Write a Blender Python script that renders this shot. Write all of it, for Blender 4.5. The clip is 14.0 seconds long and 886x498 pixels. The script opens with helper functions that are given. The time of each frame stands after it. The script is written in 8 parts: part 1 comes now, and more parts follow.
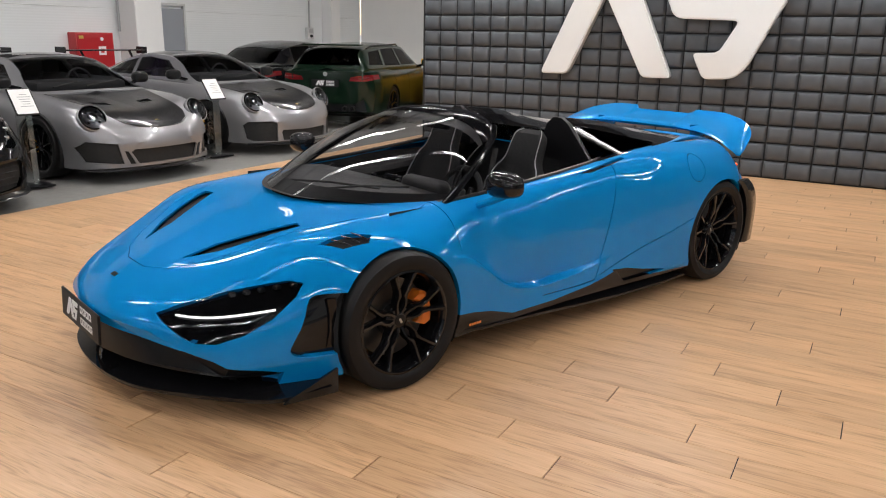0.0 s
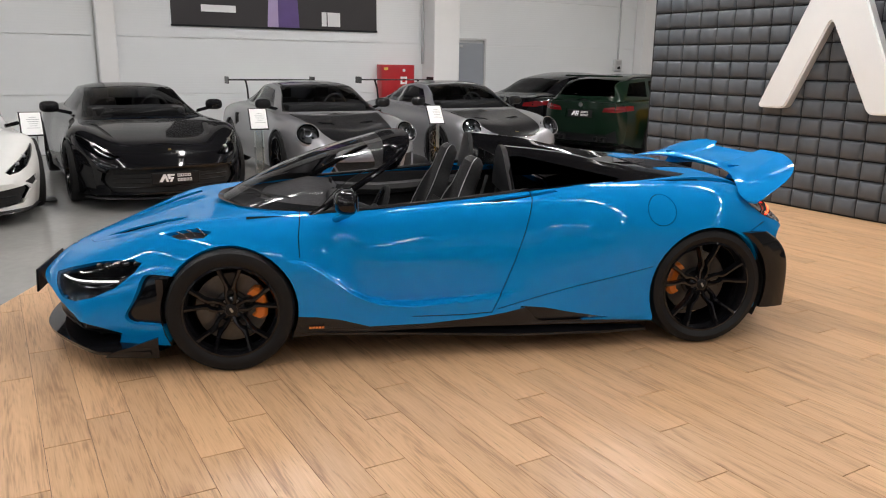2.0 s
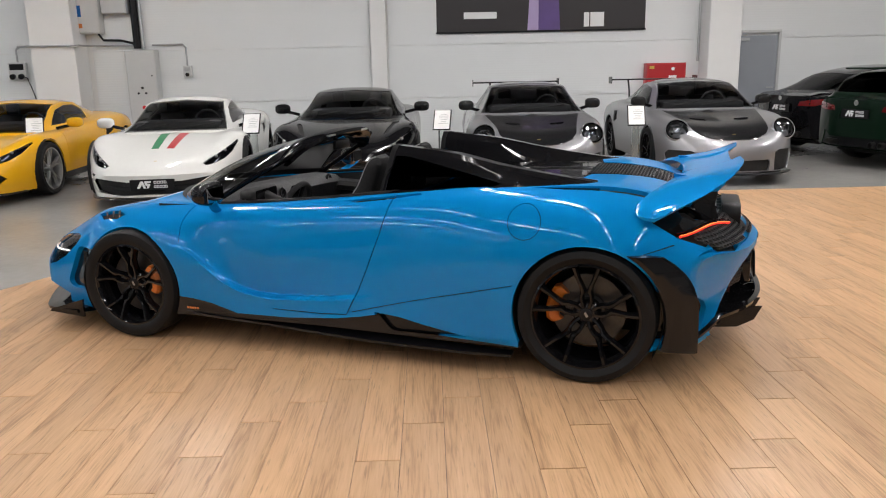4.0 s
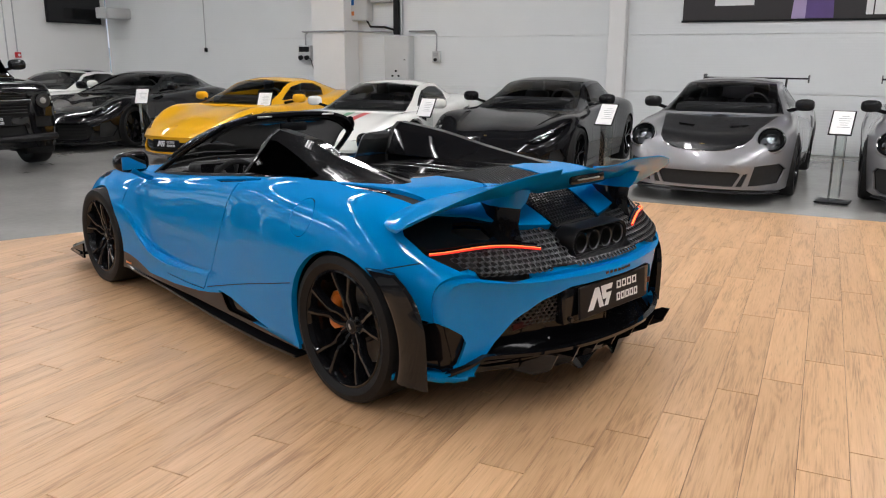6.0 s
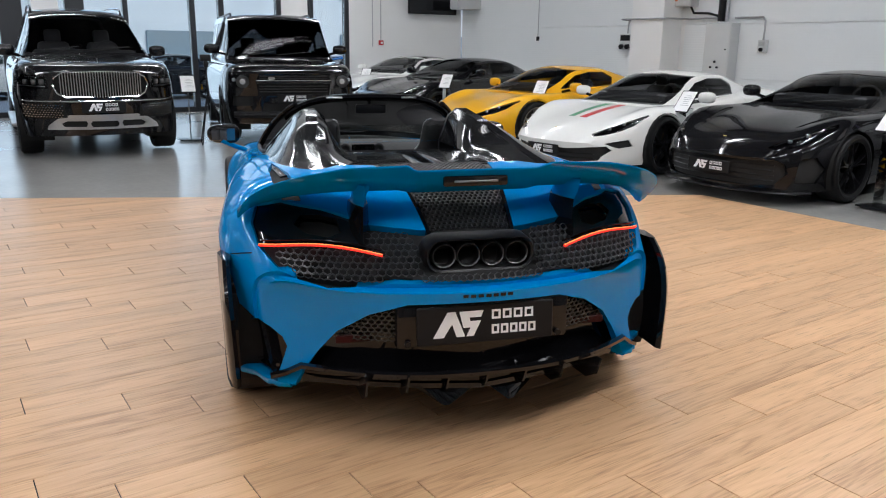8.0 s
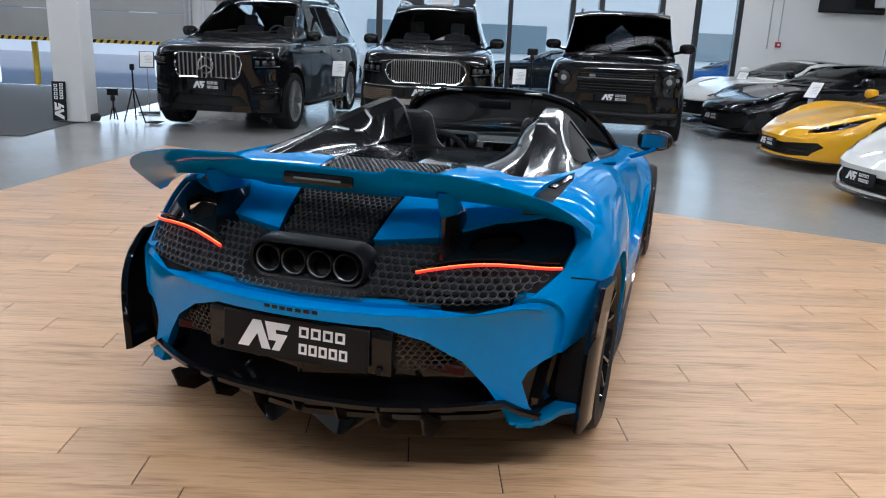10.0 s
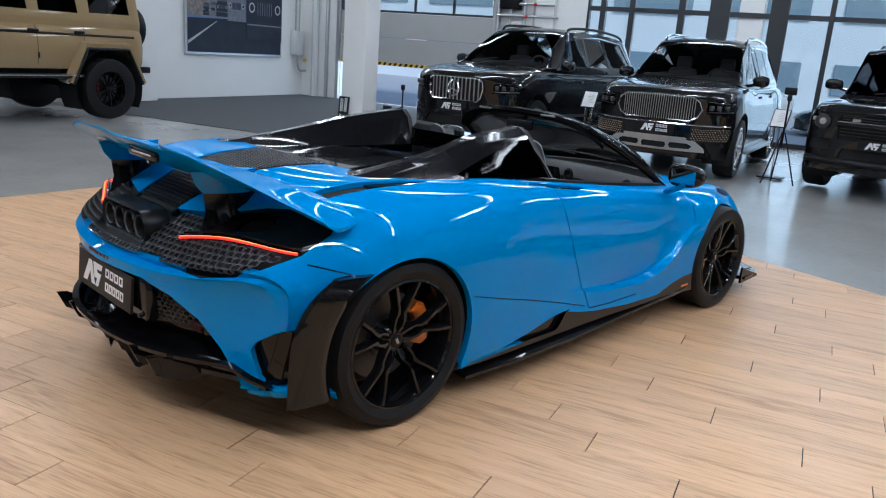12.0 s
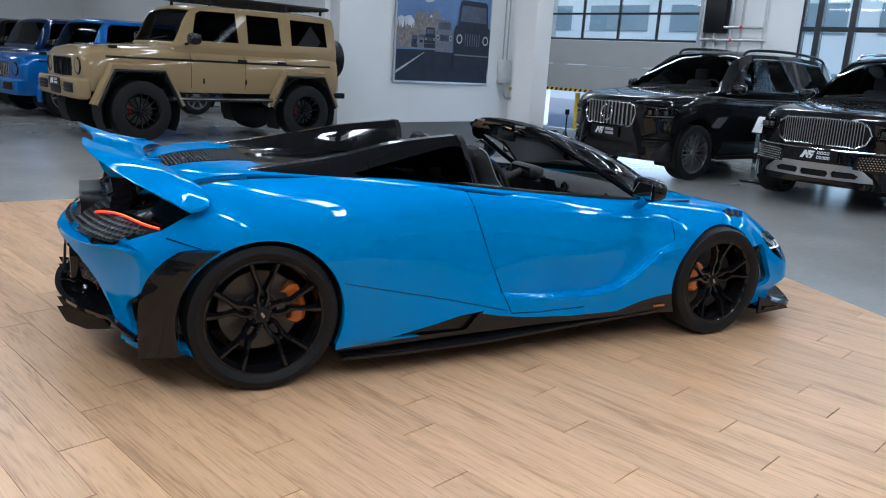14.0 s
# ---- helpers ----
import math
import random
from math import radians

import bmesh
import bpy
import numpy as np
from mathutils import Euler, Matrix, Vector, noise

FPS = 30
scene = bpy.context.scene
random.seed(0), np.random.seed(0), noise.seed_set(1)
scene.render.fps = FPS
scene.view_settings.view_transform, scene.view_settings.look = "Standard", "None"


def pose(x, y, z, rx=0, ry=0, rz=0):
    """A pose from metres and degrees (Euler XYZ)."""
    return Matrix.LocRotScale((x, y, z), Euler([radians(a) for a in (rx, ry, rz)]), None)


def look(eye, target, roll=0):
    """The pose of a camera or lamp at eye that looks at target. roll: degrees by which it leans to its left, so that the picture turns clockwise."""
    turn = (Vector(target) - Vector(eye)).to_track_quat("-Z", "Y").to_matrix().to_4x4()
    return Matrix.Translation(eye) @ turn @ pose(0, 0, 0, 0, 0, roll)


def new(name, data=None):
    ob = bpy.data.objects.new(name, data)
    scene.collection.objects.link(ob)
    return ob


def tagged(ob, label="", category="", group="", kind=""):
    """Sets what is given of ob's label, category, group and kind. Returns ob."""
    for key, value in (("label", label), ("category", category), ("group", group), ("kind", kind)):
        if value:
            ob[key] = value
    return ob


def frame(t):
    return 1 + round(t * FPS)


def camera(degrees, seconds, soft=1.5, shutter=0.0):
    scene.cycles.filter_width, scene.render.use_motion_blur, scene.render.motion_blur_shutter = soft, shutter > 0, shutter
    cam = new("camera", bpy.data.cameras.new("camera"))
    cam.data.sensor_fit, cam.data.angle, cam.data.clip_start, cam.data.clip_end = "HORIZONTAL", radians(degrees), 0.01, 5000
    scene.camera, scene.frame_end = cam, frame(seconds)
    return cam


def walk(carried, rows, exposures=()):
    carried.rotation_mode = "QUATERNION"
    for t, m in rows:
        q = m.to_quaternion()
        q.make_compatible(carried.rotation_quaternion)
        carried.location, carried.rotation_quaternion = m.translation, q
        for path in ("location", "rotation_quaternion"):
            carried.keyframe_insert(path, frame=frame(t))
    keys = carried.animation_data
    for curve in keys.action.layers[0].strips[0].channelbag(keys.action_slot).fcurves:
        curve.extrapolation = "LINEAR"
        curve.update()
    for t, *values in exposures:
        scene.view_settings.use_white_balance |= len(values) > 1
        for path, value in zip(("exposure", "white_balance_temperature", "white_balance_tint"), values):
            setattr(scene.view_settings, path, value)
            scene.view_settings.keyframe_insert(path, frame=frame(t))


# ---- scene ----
cam = camera(60.0, 14.0, soft=1.1)
PATH = [
    (0, (3.35, 3.487, 1.58), (2.082, 2.036, 1.044), 1.0),
    (0.5, (2.884, 4.018, 1.581), (1.818, 2.406, 1.066), 1.3),
    (1, (2.315, 4.401, 1.59), (1.464, 2.661, 1.092), 1.4),
    (1.5, (1.682, 4.691, 1.59), (1.063, 2.852, 1.108), 1.2),
    (2, (0.998, 4.825, 1.592), (0.621, 2.919, 1.119), 0.8),
    (2.2, (0.721, 4.882, 1.593), (0.446, 2.958, 1.12), 0.6),
    (3.15, (-0.765, 4.81, 1.565), (-0.522, 2.88, 1.096), -0.3),
    (4.3, (-2.157, 4.306, 1.533), (-1.418, 2.506, 1.073), -1.2),
    (4.5, (-2.399, 4.163, 1.527), (-1.577, 2.399, 1.066), -1.0),
    (5, (-2.957, 3.75, 1.507), (-1.938, 2.093, 1.04), -0.6),
    (5.5, (-3.473, 3.328, 1.507), (-2.268, 1.804, 1.035), -0.1),
    (6, (-3.932, 2.861, 1.504), (-2.551, 1.495, 1.025), 0.3),
    (6.5, (-4.314, 2.381, 1.499), (-2.775, 1.199, 1.014), 0.5),
    (7, (-4.522, 1.847, 1.482), (-2.848, 0.87, 0.991), 0.7),
    (7.5, (-4.654, 1.34, 1.487), (-2.869, 0.591, 0.987), 0.7),
    (8, (-4.641, 0.842, 1.467), (-2.773, 0.341, 0.959), 0.8),
    (8.5, (-4.59, 0.363, 1.466), (-2.673, 0.126, 0.947), 1.1),
    (8.7, (-4.565, 0.164, 1.469), (-2.639, 0.035, 0.945), 1.3),
    (9.75, (-4.285, -0.87, 1.463), (-2.41, -0.433, 0.93), 2.25),
    (10.8, (-3.831, -1.904, 1.458), (-2.146, -0.973, 0.916), 3.2),
    (11, (-3.742, -2.105, 1.466), (-2.102, -1.094, 0.928), 3.4),
    (11.5, (-3.499, -2.552, 1.457), (-1.981, -1.357, 0.938), 3.9),
    (12, (-3.265, -2.98, 1.475), (-1.882, -1.626, 0.973), 4.3),
    (12.5, (-3.002, -3.389, 1.484), (-1.758, -1.901, 0.996), 4.5),
    (13, (-2.667, -3.669, 1.476), (-1.563, -2.072, 0.997), 4.5),
    (13.5, (-2.363, -3.923, 1.483), (-1.389, -2.242, 1.009), 4.1),
    (14, (-2.066, -4.145, 1.487), (-1.208, -2.4, 1.017), 3.5),
]
walk(cam, [(t, look(e, g, r)) for t, e, g, r in PATH], ((0, 0, 6570, 13), (5, 0, 6480, 13), (7, 0, 6220, 12), (8.7, -.03, 5950, 11), (10.8, -.05, 5620, 9), (14, -.08, 5380, 8)))

# ---- world, sky light and exposure ----
world = bpy.data.worlds.new("world")
scene.world = world
world.use_nodes = True
wn = world.node_tree
sky = wn.nodes.new("ShaderNodeTexSky")
sky.sky_type = "NISHITA"
sky.sun_disc = False
sky.sun_elevation = radians(38)
sky.sun_rotation = radians(217)
wn.links.new(sky.outputs[0], wn.nodes["Background"].inputs[0])
wn.nodes["Background"].inputs[1].default_value = 0.15
sun = new("sun", bpy.data.lights.new("sun", "SUN"))
sun.data.energy, sun.data.angle, sun.data.color = 1.5, radians(12), (1, 0.96, 0.9)
sun.matrix_world = look((-30, -40, 40), (0, 0, 0))

# ---- room frame: u along the back wall, v towards the poster wall ----
ROOM = 19.3
CU, SU = math.cos(radians(ROOM)), math.sin(radians(ROOM))


def room(u, v, z=0.0, rz=0.0):
    """Pose in the room frame."""
    return pose(u * CU - v * SU, u * SU + v * CU, z, 0, 0, ROOM + rz)


# ---- material helpers ----
def links(nt, a, b):
    nt.links.new(a, b)


def mat(name, base, rough=0.5, metal=0.0, coat=0.0, var=0.0, scale=8.0, bump=0.0, bscale=60.0, spec=0.5, coat_rough=0.03):
    """Principled surface with grain at two scales in colour, roughness and relief."""
    m = bpy.data.materials.new(name)
    m.use_nodes = True
    nt = m.node_tree
    b = nt.nodes["Principled BSDF"]
    b.inputs["Base Color"].default_value = (*base, 1)
    b.inputs["Roughness"].default_value = rough
    b.inputs["Metallic"].default_value = metal
    b.inputs["Coat Weight"].default_value = coat
    b.inputs["Coat Roughness"].default_value = coat_rough
    b.inputs["Specular IOR Level"].default_value = spec
    if var or bump:
        tc = nt.nodes.new("ShaderNodeTexCoord")
        n1 = nt.nodes.new("ShaderNodeTexNoise")
        n1.inputs["Scale"].default_value, n1.inputs["Detail"].default_value = scale, 6
        links(nt, tc.outputs["Object"], n1.inputs["Vector"])
        if var:
            r = nt.nodes.new("ShaderNodeMapRange")
            r.inputs["To Min"].default_value, r.inputs["To Max"].default_value = 1 - var, 1 + var
            links(nt, n1.outputs["Fac"], r.inputs["Value"])
            mx = nt.nodes.new("ShaderNodeMix")
            mx.data_type, mx.blend_type = "RGBA", "MULTIPLY"
            mx.inputs["Factor"].default_value = 1
            mx.inputs["A"].default_value = (*base, 1)
            links(nt, r.outputs[0], mx.inputs["B"])
            links(nt, mx.outputs["Result"], b.inputs["Base Color"])
            r2 = nt.nodes.new("ShaderNodeMapRange")
            r2.inputs["To Min"].default_value, r2.inputs["To Max"].default_value = max(0.02, rough * (1 - var)), min(1, rough * (1 + var))
            links(nt, n1.outputs["Fac"], r2.inputs["Value"])
            links(nt, r2.outputs[0], b.inputs["Roughness"])
        if bump:
            n2 = nt.nodes.new("ShaderNodeTexNoise")
            n2.inputs["Scale"].default_value, n2.inputs["Detail"].default_value = bscale, 4
            links(nt, tc.outputs["Object"], n2.inputs["Vector"])
            bp = nt.nodes.new("ShaderNodeBump")
            bp.inputs["Strength"].default_value, bp.inputs["Distance"].default_value = bump, 0.004
            links(nt, n2.outputs["Fac"], bp.inputs["Height"])
            links(nt, bp.outputs[0], b.inputs["Normal"])
    return m


def glow(name, col, strength):
    m = bpy.data.materials.new(name)
    m.use_nodes = True
    b = m.node_tree.nodes["Principled BSDF"]
    b.inputs["Base Color"].default_value = (*col, 1)
    b.inputs["Emission Color"].default_value = (*col, 1)
    b.inputs["Emission Strength"].default_value = strength
    return m


def glass_mat(name, tint, rough=0.02, ior=1.5):
    m = bpy.data.materials.new(name)
    m.use_nodes = True
    nt = m.node_tree
    nt.nodes.remove(nt.nodes["Principled BSDF"])
    tr = nt.nodes.new("ShaderNodeBsdfTransparent")
    tr.inputs[0].default_value = (*tint, 1)
    gl = nt.nodes.new("ShaderNodeBsdfGlossy")
    gl.inputs["Roughness"].default_value = rough
    fr = nt.nodes.new("ShaderNodeFresnel")
    fr.inputs["IOR"].default_value = ior
    mx = nt.nodes.new("ShaderNodeMixShader")
    links(nt, fr.outputs[0], mx.inputs[0])
    links(nt, tr.outputs[0], mx.inputs[1])
    links(nt, gl.outputs[0], mx.inputs[2])
    links(nt, mx.outputs[0], nt.nodes["Material Output"].inputs[0])
    return m


M = {}
M["blue"] = mat("blue_paint", (0.0, 0.225, 0.575), 0.40, 0.12, 0.62, 0.03, 400, spec=0.0, coat_rough=0.012)
M["gloss_black"] = mat("gloss_black", (0.006, 0.006, 0.007), 0.12, 0, 0.65, 0.05, 30, spec=0.05)
M["carbon"] = mat("carbon_fibre", (0.006, 0.006, 0.007), 0.35, 0.0, 0.75, 0.3, 300, 0.03, 700, spec=0.05)
M["satin_black"] = mat("satin_black", (0.007, 0.007, 0.008), 0.34, 0, 0.0, 0.1, 40, spec=0.22)
M["matt_black"] = mat("matt_black", (0.012, 0.012, 0.012), 0.75, 0, 0, 0.15, 30, 0.1, 200)
M["deep_black"] = mat("deep_black", (0.004, 0.004, 0.004), 0.8, 0, 0, 0.1, 20, 0.05, 100)
M["tyre"] = mat("tyre_rubber", (0.007, 0.007, 0.0075), 0.55, 0, 0, 0.15, 25, 0.15, 160, spec=0.25)
M["leather"] = mat("black_leather", (0.014, 0.014, 0.015), 0.5, 0, 0, 0.15, 30, 0.25, 350)
M["cabin_trim"] = mat("grey_cabin_trim", (0.05, 0.05, 0.052), 0.6, 0, 0, 0.2, 30, 0.1, 200)
M["alcantara"] = mat("black_suede", (0.009, 0.009, 0.010), 0.9, 0, 0, 0.2, 60, 0.2, 500)
M["orange"] = mat("orange_caliper_paint", (0.62, 0.15, 0.012), 0.35, 0, 0.5, 0.06, 30)
M["steel"] = mat("brushed_steel", (0.5, 0.5, 0.5), 0.32, 1.0, 0, 0.15, 60, 0.05, 300)
M["dark_steel"] = mat("dark_disc_metal", (0.1, 0.1, 0.1), 0.42, 1.0, 0, 0.2, 50, 0.05, 300)
M["chrome"] = mat("chrome", (0.75, 0.75, 0.76), 0.08, 1.0, 0, 0.05, 20)
M["mirror"] = mat("mirror_glass", (0.45, 0.46, 0.48), 0.02, 1.0)
M["plate"] = mat("plate_black", (0.009, 0.009, 0.010), 0.45, 0, 0, 0.1, 30, spec=0.2)
M["white_ink"] = mat("white_ink", (0.8, 0.8, 0.8), 0.5, 0, 0, 0.03, 30)
M["silver_paint"] = mat("silver_grey_paint", (0.27, 0.27, 0.285), 0.36, 0.55, 1.0, 0.06, 300)
M["black_paint"] = mat("black_paint", (0.005, 0.005, 0.006), 0.3, 0, 0.9, 0.05, 20, spec=0.05)
M["grey_black_paint"] = mat("grey_black_paint", (0.006, 0.006, 0.007), 0.2, 0.0, 0.6, 0.05, 200, spec=0.03)
M["yellow_paint"] = mat("yellow_paint", (0.80, 0.41, 0.012), 0.3, 0, 1.0, 0.03, 20, spec=0.05)
M["white_paint"] = mat("white_paint", (0.74, 0.74, 0.71), 0.3, 0, 1.0, 0.03, 20, spec=0.05)
M["green_paint"] = mat("dark_green_paint", (0.005, 0.016, 0.009), 0.3, 0.2, 0.7, 0.05, 200, spec=0.05)
M["tan_paint"] = mat("sand_tan_paint", (0.30, 0.212, 0.107), 0.35, 0, 0.8, 0.04, 20, spec=0.05)
M["g_blue_paint"] = mat("bright_blue_metallic_paint", (0.012, 0.13, 0.42), 0.3, 0.3, 1.0, 0.04, 200, spec=0.05)
M["navy_paint"] = mat("navy_paint", (0.01, 0.03, 0.11), 0.3, 0.2, 1.0, 0.04, 200, spec=0.05)
M["carbon_hood"] = mat("bonnet_carbon", (0.010, 0.010, 0.011), 0.3, 0.0, 0.5, 0.35, 160, 0.04, 500, spec=0.1)
M["lamp_red"] = mat("red_lamp_lens", (0.16, 0.006, 0.008), 0.15, 0, 1.0, 0.1, 60)
M["lamp_glow"] = glow("lit_tail_lamp", (1.0, 0.24, 0.05), 2.0)
M["lamp_edge"] = glow("lit_lamp_edge", (0.9, 0.03, 0.015), 1.1)
M["lamp_dark"] = mat("dark_lamp_lens", (0.03, 0.003, 0.004), 0.35, 0, 0.1, 0.1, 60, spec=0.1)
M["lacquer_black"] = mat("lacquer_black", (0.005, 0.005, 0.006), 0.5, 0, 0.3, 0.05, 30, spec=0.0, coat_rough=0.09)
M["drl"] = glow("daytime_light_bar", (1.0, 0.98, 0.95), 1.2)
M["green_stripe"] = mat("green_stripe", (0.01, 0.25, 0.09), 0.35, 0, 0.8, 0.05, 20)
M["red_stripe"] = mat("red_stripe", (0.55, 0.012, 0.015), 0.35, 0, 0.8, 0.05, 20)
M["amber"] = mat("amber_badge", (0.6, 0.16, 0.02), 0.4, 0, 0.3, 0.05, 30)
M["gold"] = mat("gold_badge", (0.7, 0.5, 0.12), 0.35, 0.6, 0.3, 0.1, 30)
M["glass_dark"] = glass_mat("tinted_car_glass", (0.6, 0.61, 0.62), 0.02, 1.36)
M["glass_privacy"] = glass_mat("privacy_car_glass", (0.06, 0.06, 0.064), 0.02, 1.12)
M["glass_clear"] = glass_mat("clear_glass", (0.93, 0.96, 0.95))
M["glass_screen"] = glass_mat("windscreen_glass", (0.66, 0.66, 0.68), 0.012, 1.5)
M["mesh_black"] = mat("moulded_black_mesh", (0.022, 0.022, 0.023), 0.35, 0, 0, 0.1, 60, spec=0.6)
M["lens"] = glass_mat("lamp_lens", (0.7, 0.72, 0.74), 0.02, 1.33)


# ---- mesh helpers ----
def mesh_of(name, bm, material, smooth=35.0):
    """Mesh data from a bmesh; smooth: shading breaks at edges sharper than this, 0 for flat."""
    me = bpy.data.meshes.new(name)
    bm.normal_update()
    bm.to_mesh(me)
    bm.free()
    for m in material if isinstance(material, (list, tuple)) else [material]:
        me.materials.append(m)
    if smooth:
        me.shade_smooth()
        me.set_sharp_from_angle(angle=radians(smooth))
    return me


def part(name, bm, material, parent=None, label="", m=None, smooth=35.0):
    ob = new(name, mesh_of(name, bm, material, smooth))
    if m is not None:
        ob.matrix_basis = m
    if parent is not None:
        ob.parent = parent
    if label:
        tagged(ob, label)
    return ob


def thing(name, label, category, m=None, group="", kind=""):
    ob = new(name)
    ob.empty_display_size = 0.1
    if m is not None:
        ob.matrix_basis = m
    return tagged(ob, label, category, group, kind)


def box(sx, sy, sz, c=(0, 0, 0), bevel=0.0, seg=2, bm=None, rot=None):
    """A box of full sizes about c, bevelled; adds to bm if given."""
    b = bmesh.new()
    bmesh.ops.create_cube(b, size=1, matrix=Matrix.Diagonal((sx, sy, sz, 1)))
    if bevel:
        bmesh.ops.bevel(b, geom=b.edges[:], offset=bevel, segments=seg, affect="EDGES", profile=0.5)
    if rot is not None:
        bmesh.ops.transform(b, matrix=rot, verts=b.verts)
    bmesh.ops.translate(b, vec=c, verts=b.verts)
    return merge(bm, b)


def merge(bm, b):
    """Appends bmesh b to bm and frees b."""
    if bm is None:
        return b
    me = bpy.data.meshes.new("tmp")
    b.to_mesh(me)
    b.free()
    bm.from_mesh(me)
    bpy.data.meshes.remove(me)
    return bm


def rod(p, q, r, n=10, bm=None, r2=None):
    """A capped rod from p to q."""
    p, q = Vector(p), Vector(q)
    d = q - p
    b = bmesh.new()
    bmesh.ops.create_cone(b, cap_ends=True, segments=n, radius1=r, radius2=r if r2 is None else r2, depth=d.length)
    bmesh.ops.transform(b, matrix=Matrix.Translation((p + q) / 2) @ d.to_track_quat("Z", "Y").to_matrix().to_4x4(), verts=b.verts)
    return merge(bm, b)


def tube(pts, r, n=8, bm=None, closed=False, sy=1.0):
    """A round or flattened tube along a line of points."""
    pts = [Vector(p) for p in pts]
    b = bmesh.new()
    rings = []
    k = len(pts)
    for i, p in enumerate(pts):
        a = pts[(i - 1) % k] if closed or i else p
        c = pts[(i + 1) % k] if closed or i < k - 1 else p
        t = (c - a).normalized()
        side = t.cross(Vector((0, 0, 1)))
        side = side.normalized() if side.length > 1e-4 else Vector((1, 0, 0))
        up = side.cross(t)
        rings.append([b.verts.new(p + side * r * math.cos(w) + up * r * sy * math.sin(w)) for w in (2 * math.pi * j / n for j in range(n))])
    for i in range(k if closed else k - 1):
        r0, r1 = rings[i], rings[(i + 1) % k]
        for j in range(n):
            b.faces.new((r0[j], r0[(j + 1) % n], r1[(j + 1) % n], r1[j]))
    if not closed:
        b.faces.new(rings[0][::-1])
        b.faces.new(rings[-1])
    bmesh.ops.recalc_face_normals(b, faces=b.faces)
    return merge(bm, b)


def lathe(profile, n=48, bm=None):
    """Profile of (radius, along) spun about the y axis."""
    b = bmesh.new()
    rings = []
    for r, y in profile:
        rings.append([b.verts.new((r * math.cos(2 * math.pi * i / n), y, r * math.sin(2 * math.pi * i / n))) for i in range(n)])
    for a, c in zip(rings, rings[1:]):
        for i in range(n):
            j = (i + 1) % n
            b.faces.new((a[i], a[j], c[j], c[i]))
    bmesh.ops.recalc_face_normals(b, faces=b.faces)
    return merge(bm, b)


def plate_poly(pts, t, bm=None, m=None):
    """A flat outline in xy raised to thickness t along z."""
    b = bmesh.new()
    f = b.faces.new([b.verts.new((x, y, 0)) for x, y in pts])
    f.normal_update()
    if f.normal.z < 0:
        f.normal_flip()
    r = bmesh.ops.extrude_face_region(b, geom=[f])
    bmesh.ops.translate(b, vec=(0, 0, t), verts=[v for v in r["geom"] if isinstance(v, bmesh.types.BMVert)])
    bmesh.ops.recalc_face_normals(b, faces=b.faces)
    if m is not None:
        bmesh.ops.transform(b, matrix=m, verts=b.verts)
    return merge(bm, b)


def curve1(xs, ys):
    """A smooth curve through (xs, ys), xs rising, with no overshoot; returns a function."""
    xs, ys = np.array(xs, float), np.array(ys, float)
    h, d = np.diff(xs), np.diff(ys) / np.diff(xs)
    t = np.zeros(len(xs))
    for i in range(1, len(xs) - 1):
        if d[i - 1] * d[i] > 0:
            w1, w2 = 2 * h[i] + h[i - 1], h[i] + 2 * h[i - 1]
            t[i] = (w1 + w2) / (w1 / d[i - 1] + w2 / d[i])
    t[0], t[-1] = d[0], d[-1]

    def f(x):
        x = min(max(x, xs[0]), xs[-1])
        i = min(max(int(np.searchsorted(xs, x)) - 1, 0), len(h) - 1)
        s = (x - xs[i]) / h[i]
        return float((2 * s**3 - 3 * s**2 + 1) * ys[i] + (s**3 - 2 * s**2 + s) * h[i] * t[i] + (-2 * s**3 + 3 * s**2) * ys[i + 1] + (s**3 - s**2) * h[i] * t[i + 1])

    return f


def catmull(p, k, sharp=()):
    """Points on a smooth line through p, k steps a stretch; it may turn sharply at the given indices."""
    out = []
    n = len(p)
    for i in range(n - 1):
        p0 = p[i - 1] if i > 0 and i not in sharp else p[i]
        p3 = p[i + 2] if i + 2 < n and i + 1 not in sharp else p[i + 1]
        p1, p2 = p[i], p[i + 1]
        for s in (j / k for j in range(k)):
            out.append(tuple(0.5 * (2 * b + (c - a) * s + (2 * a - 5 * b + 4 * c - d) * s * s + (3 * b - a - 3 * c + d) * s**3) for a, b, c, d in zip(p0, p1, p2, p3)))
    out.append(tuple(p[-1]))
    return out


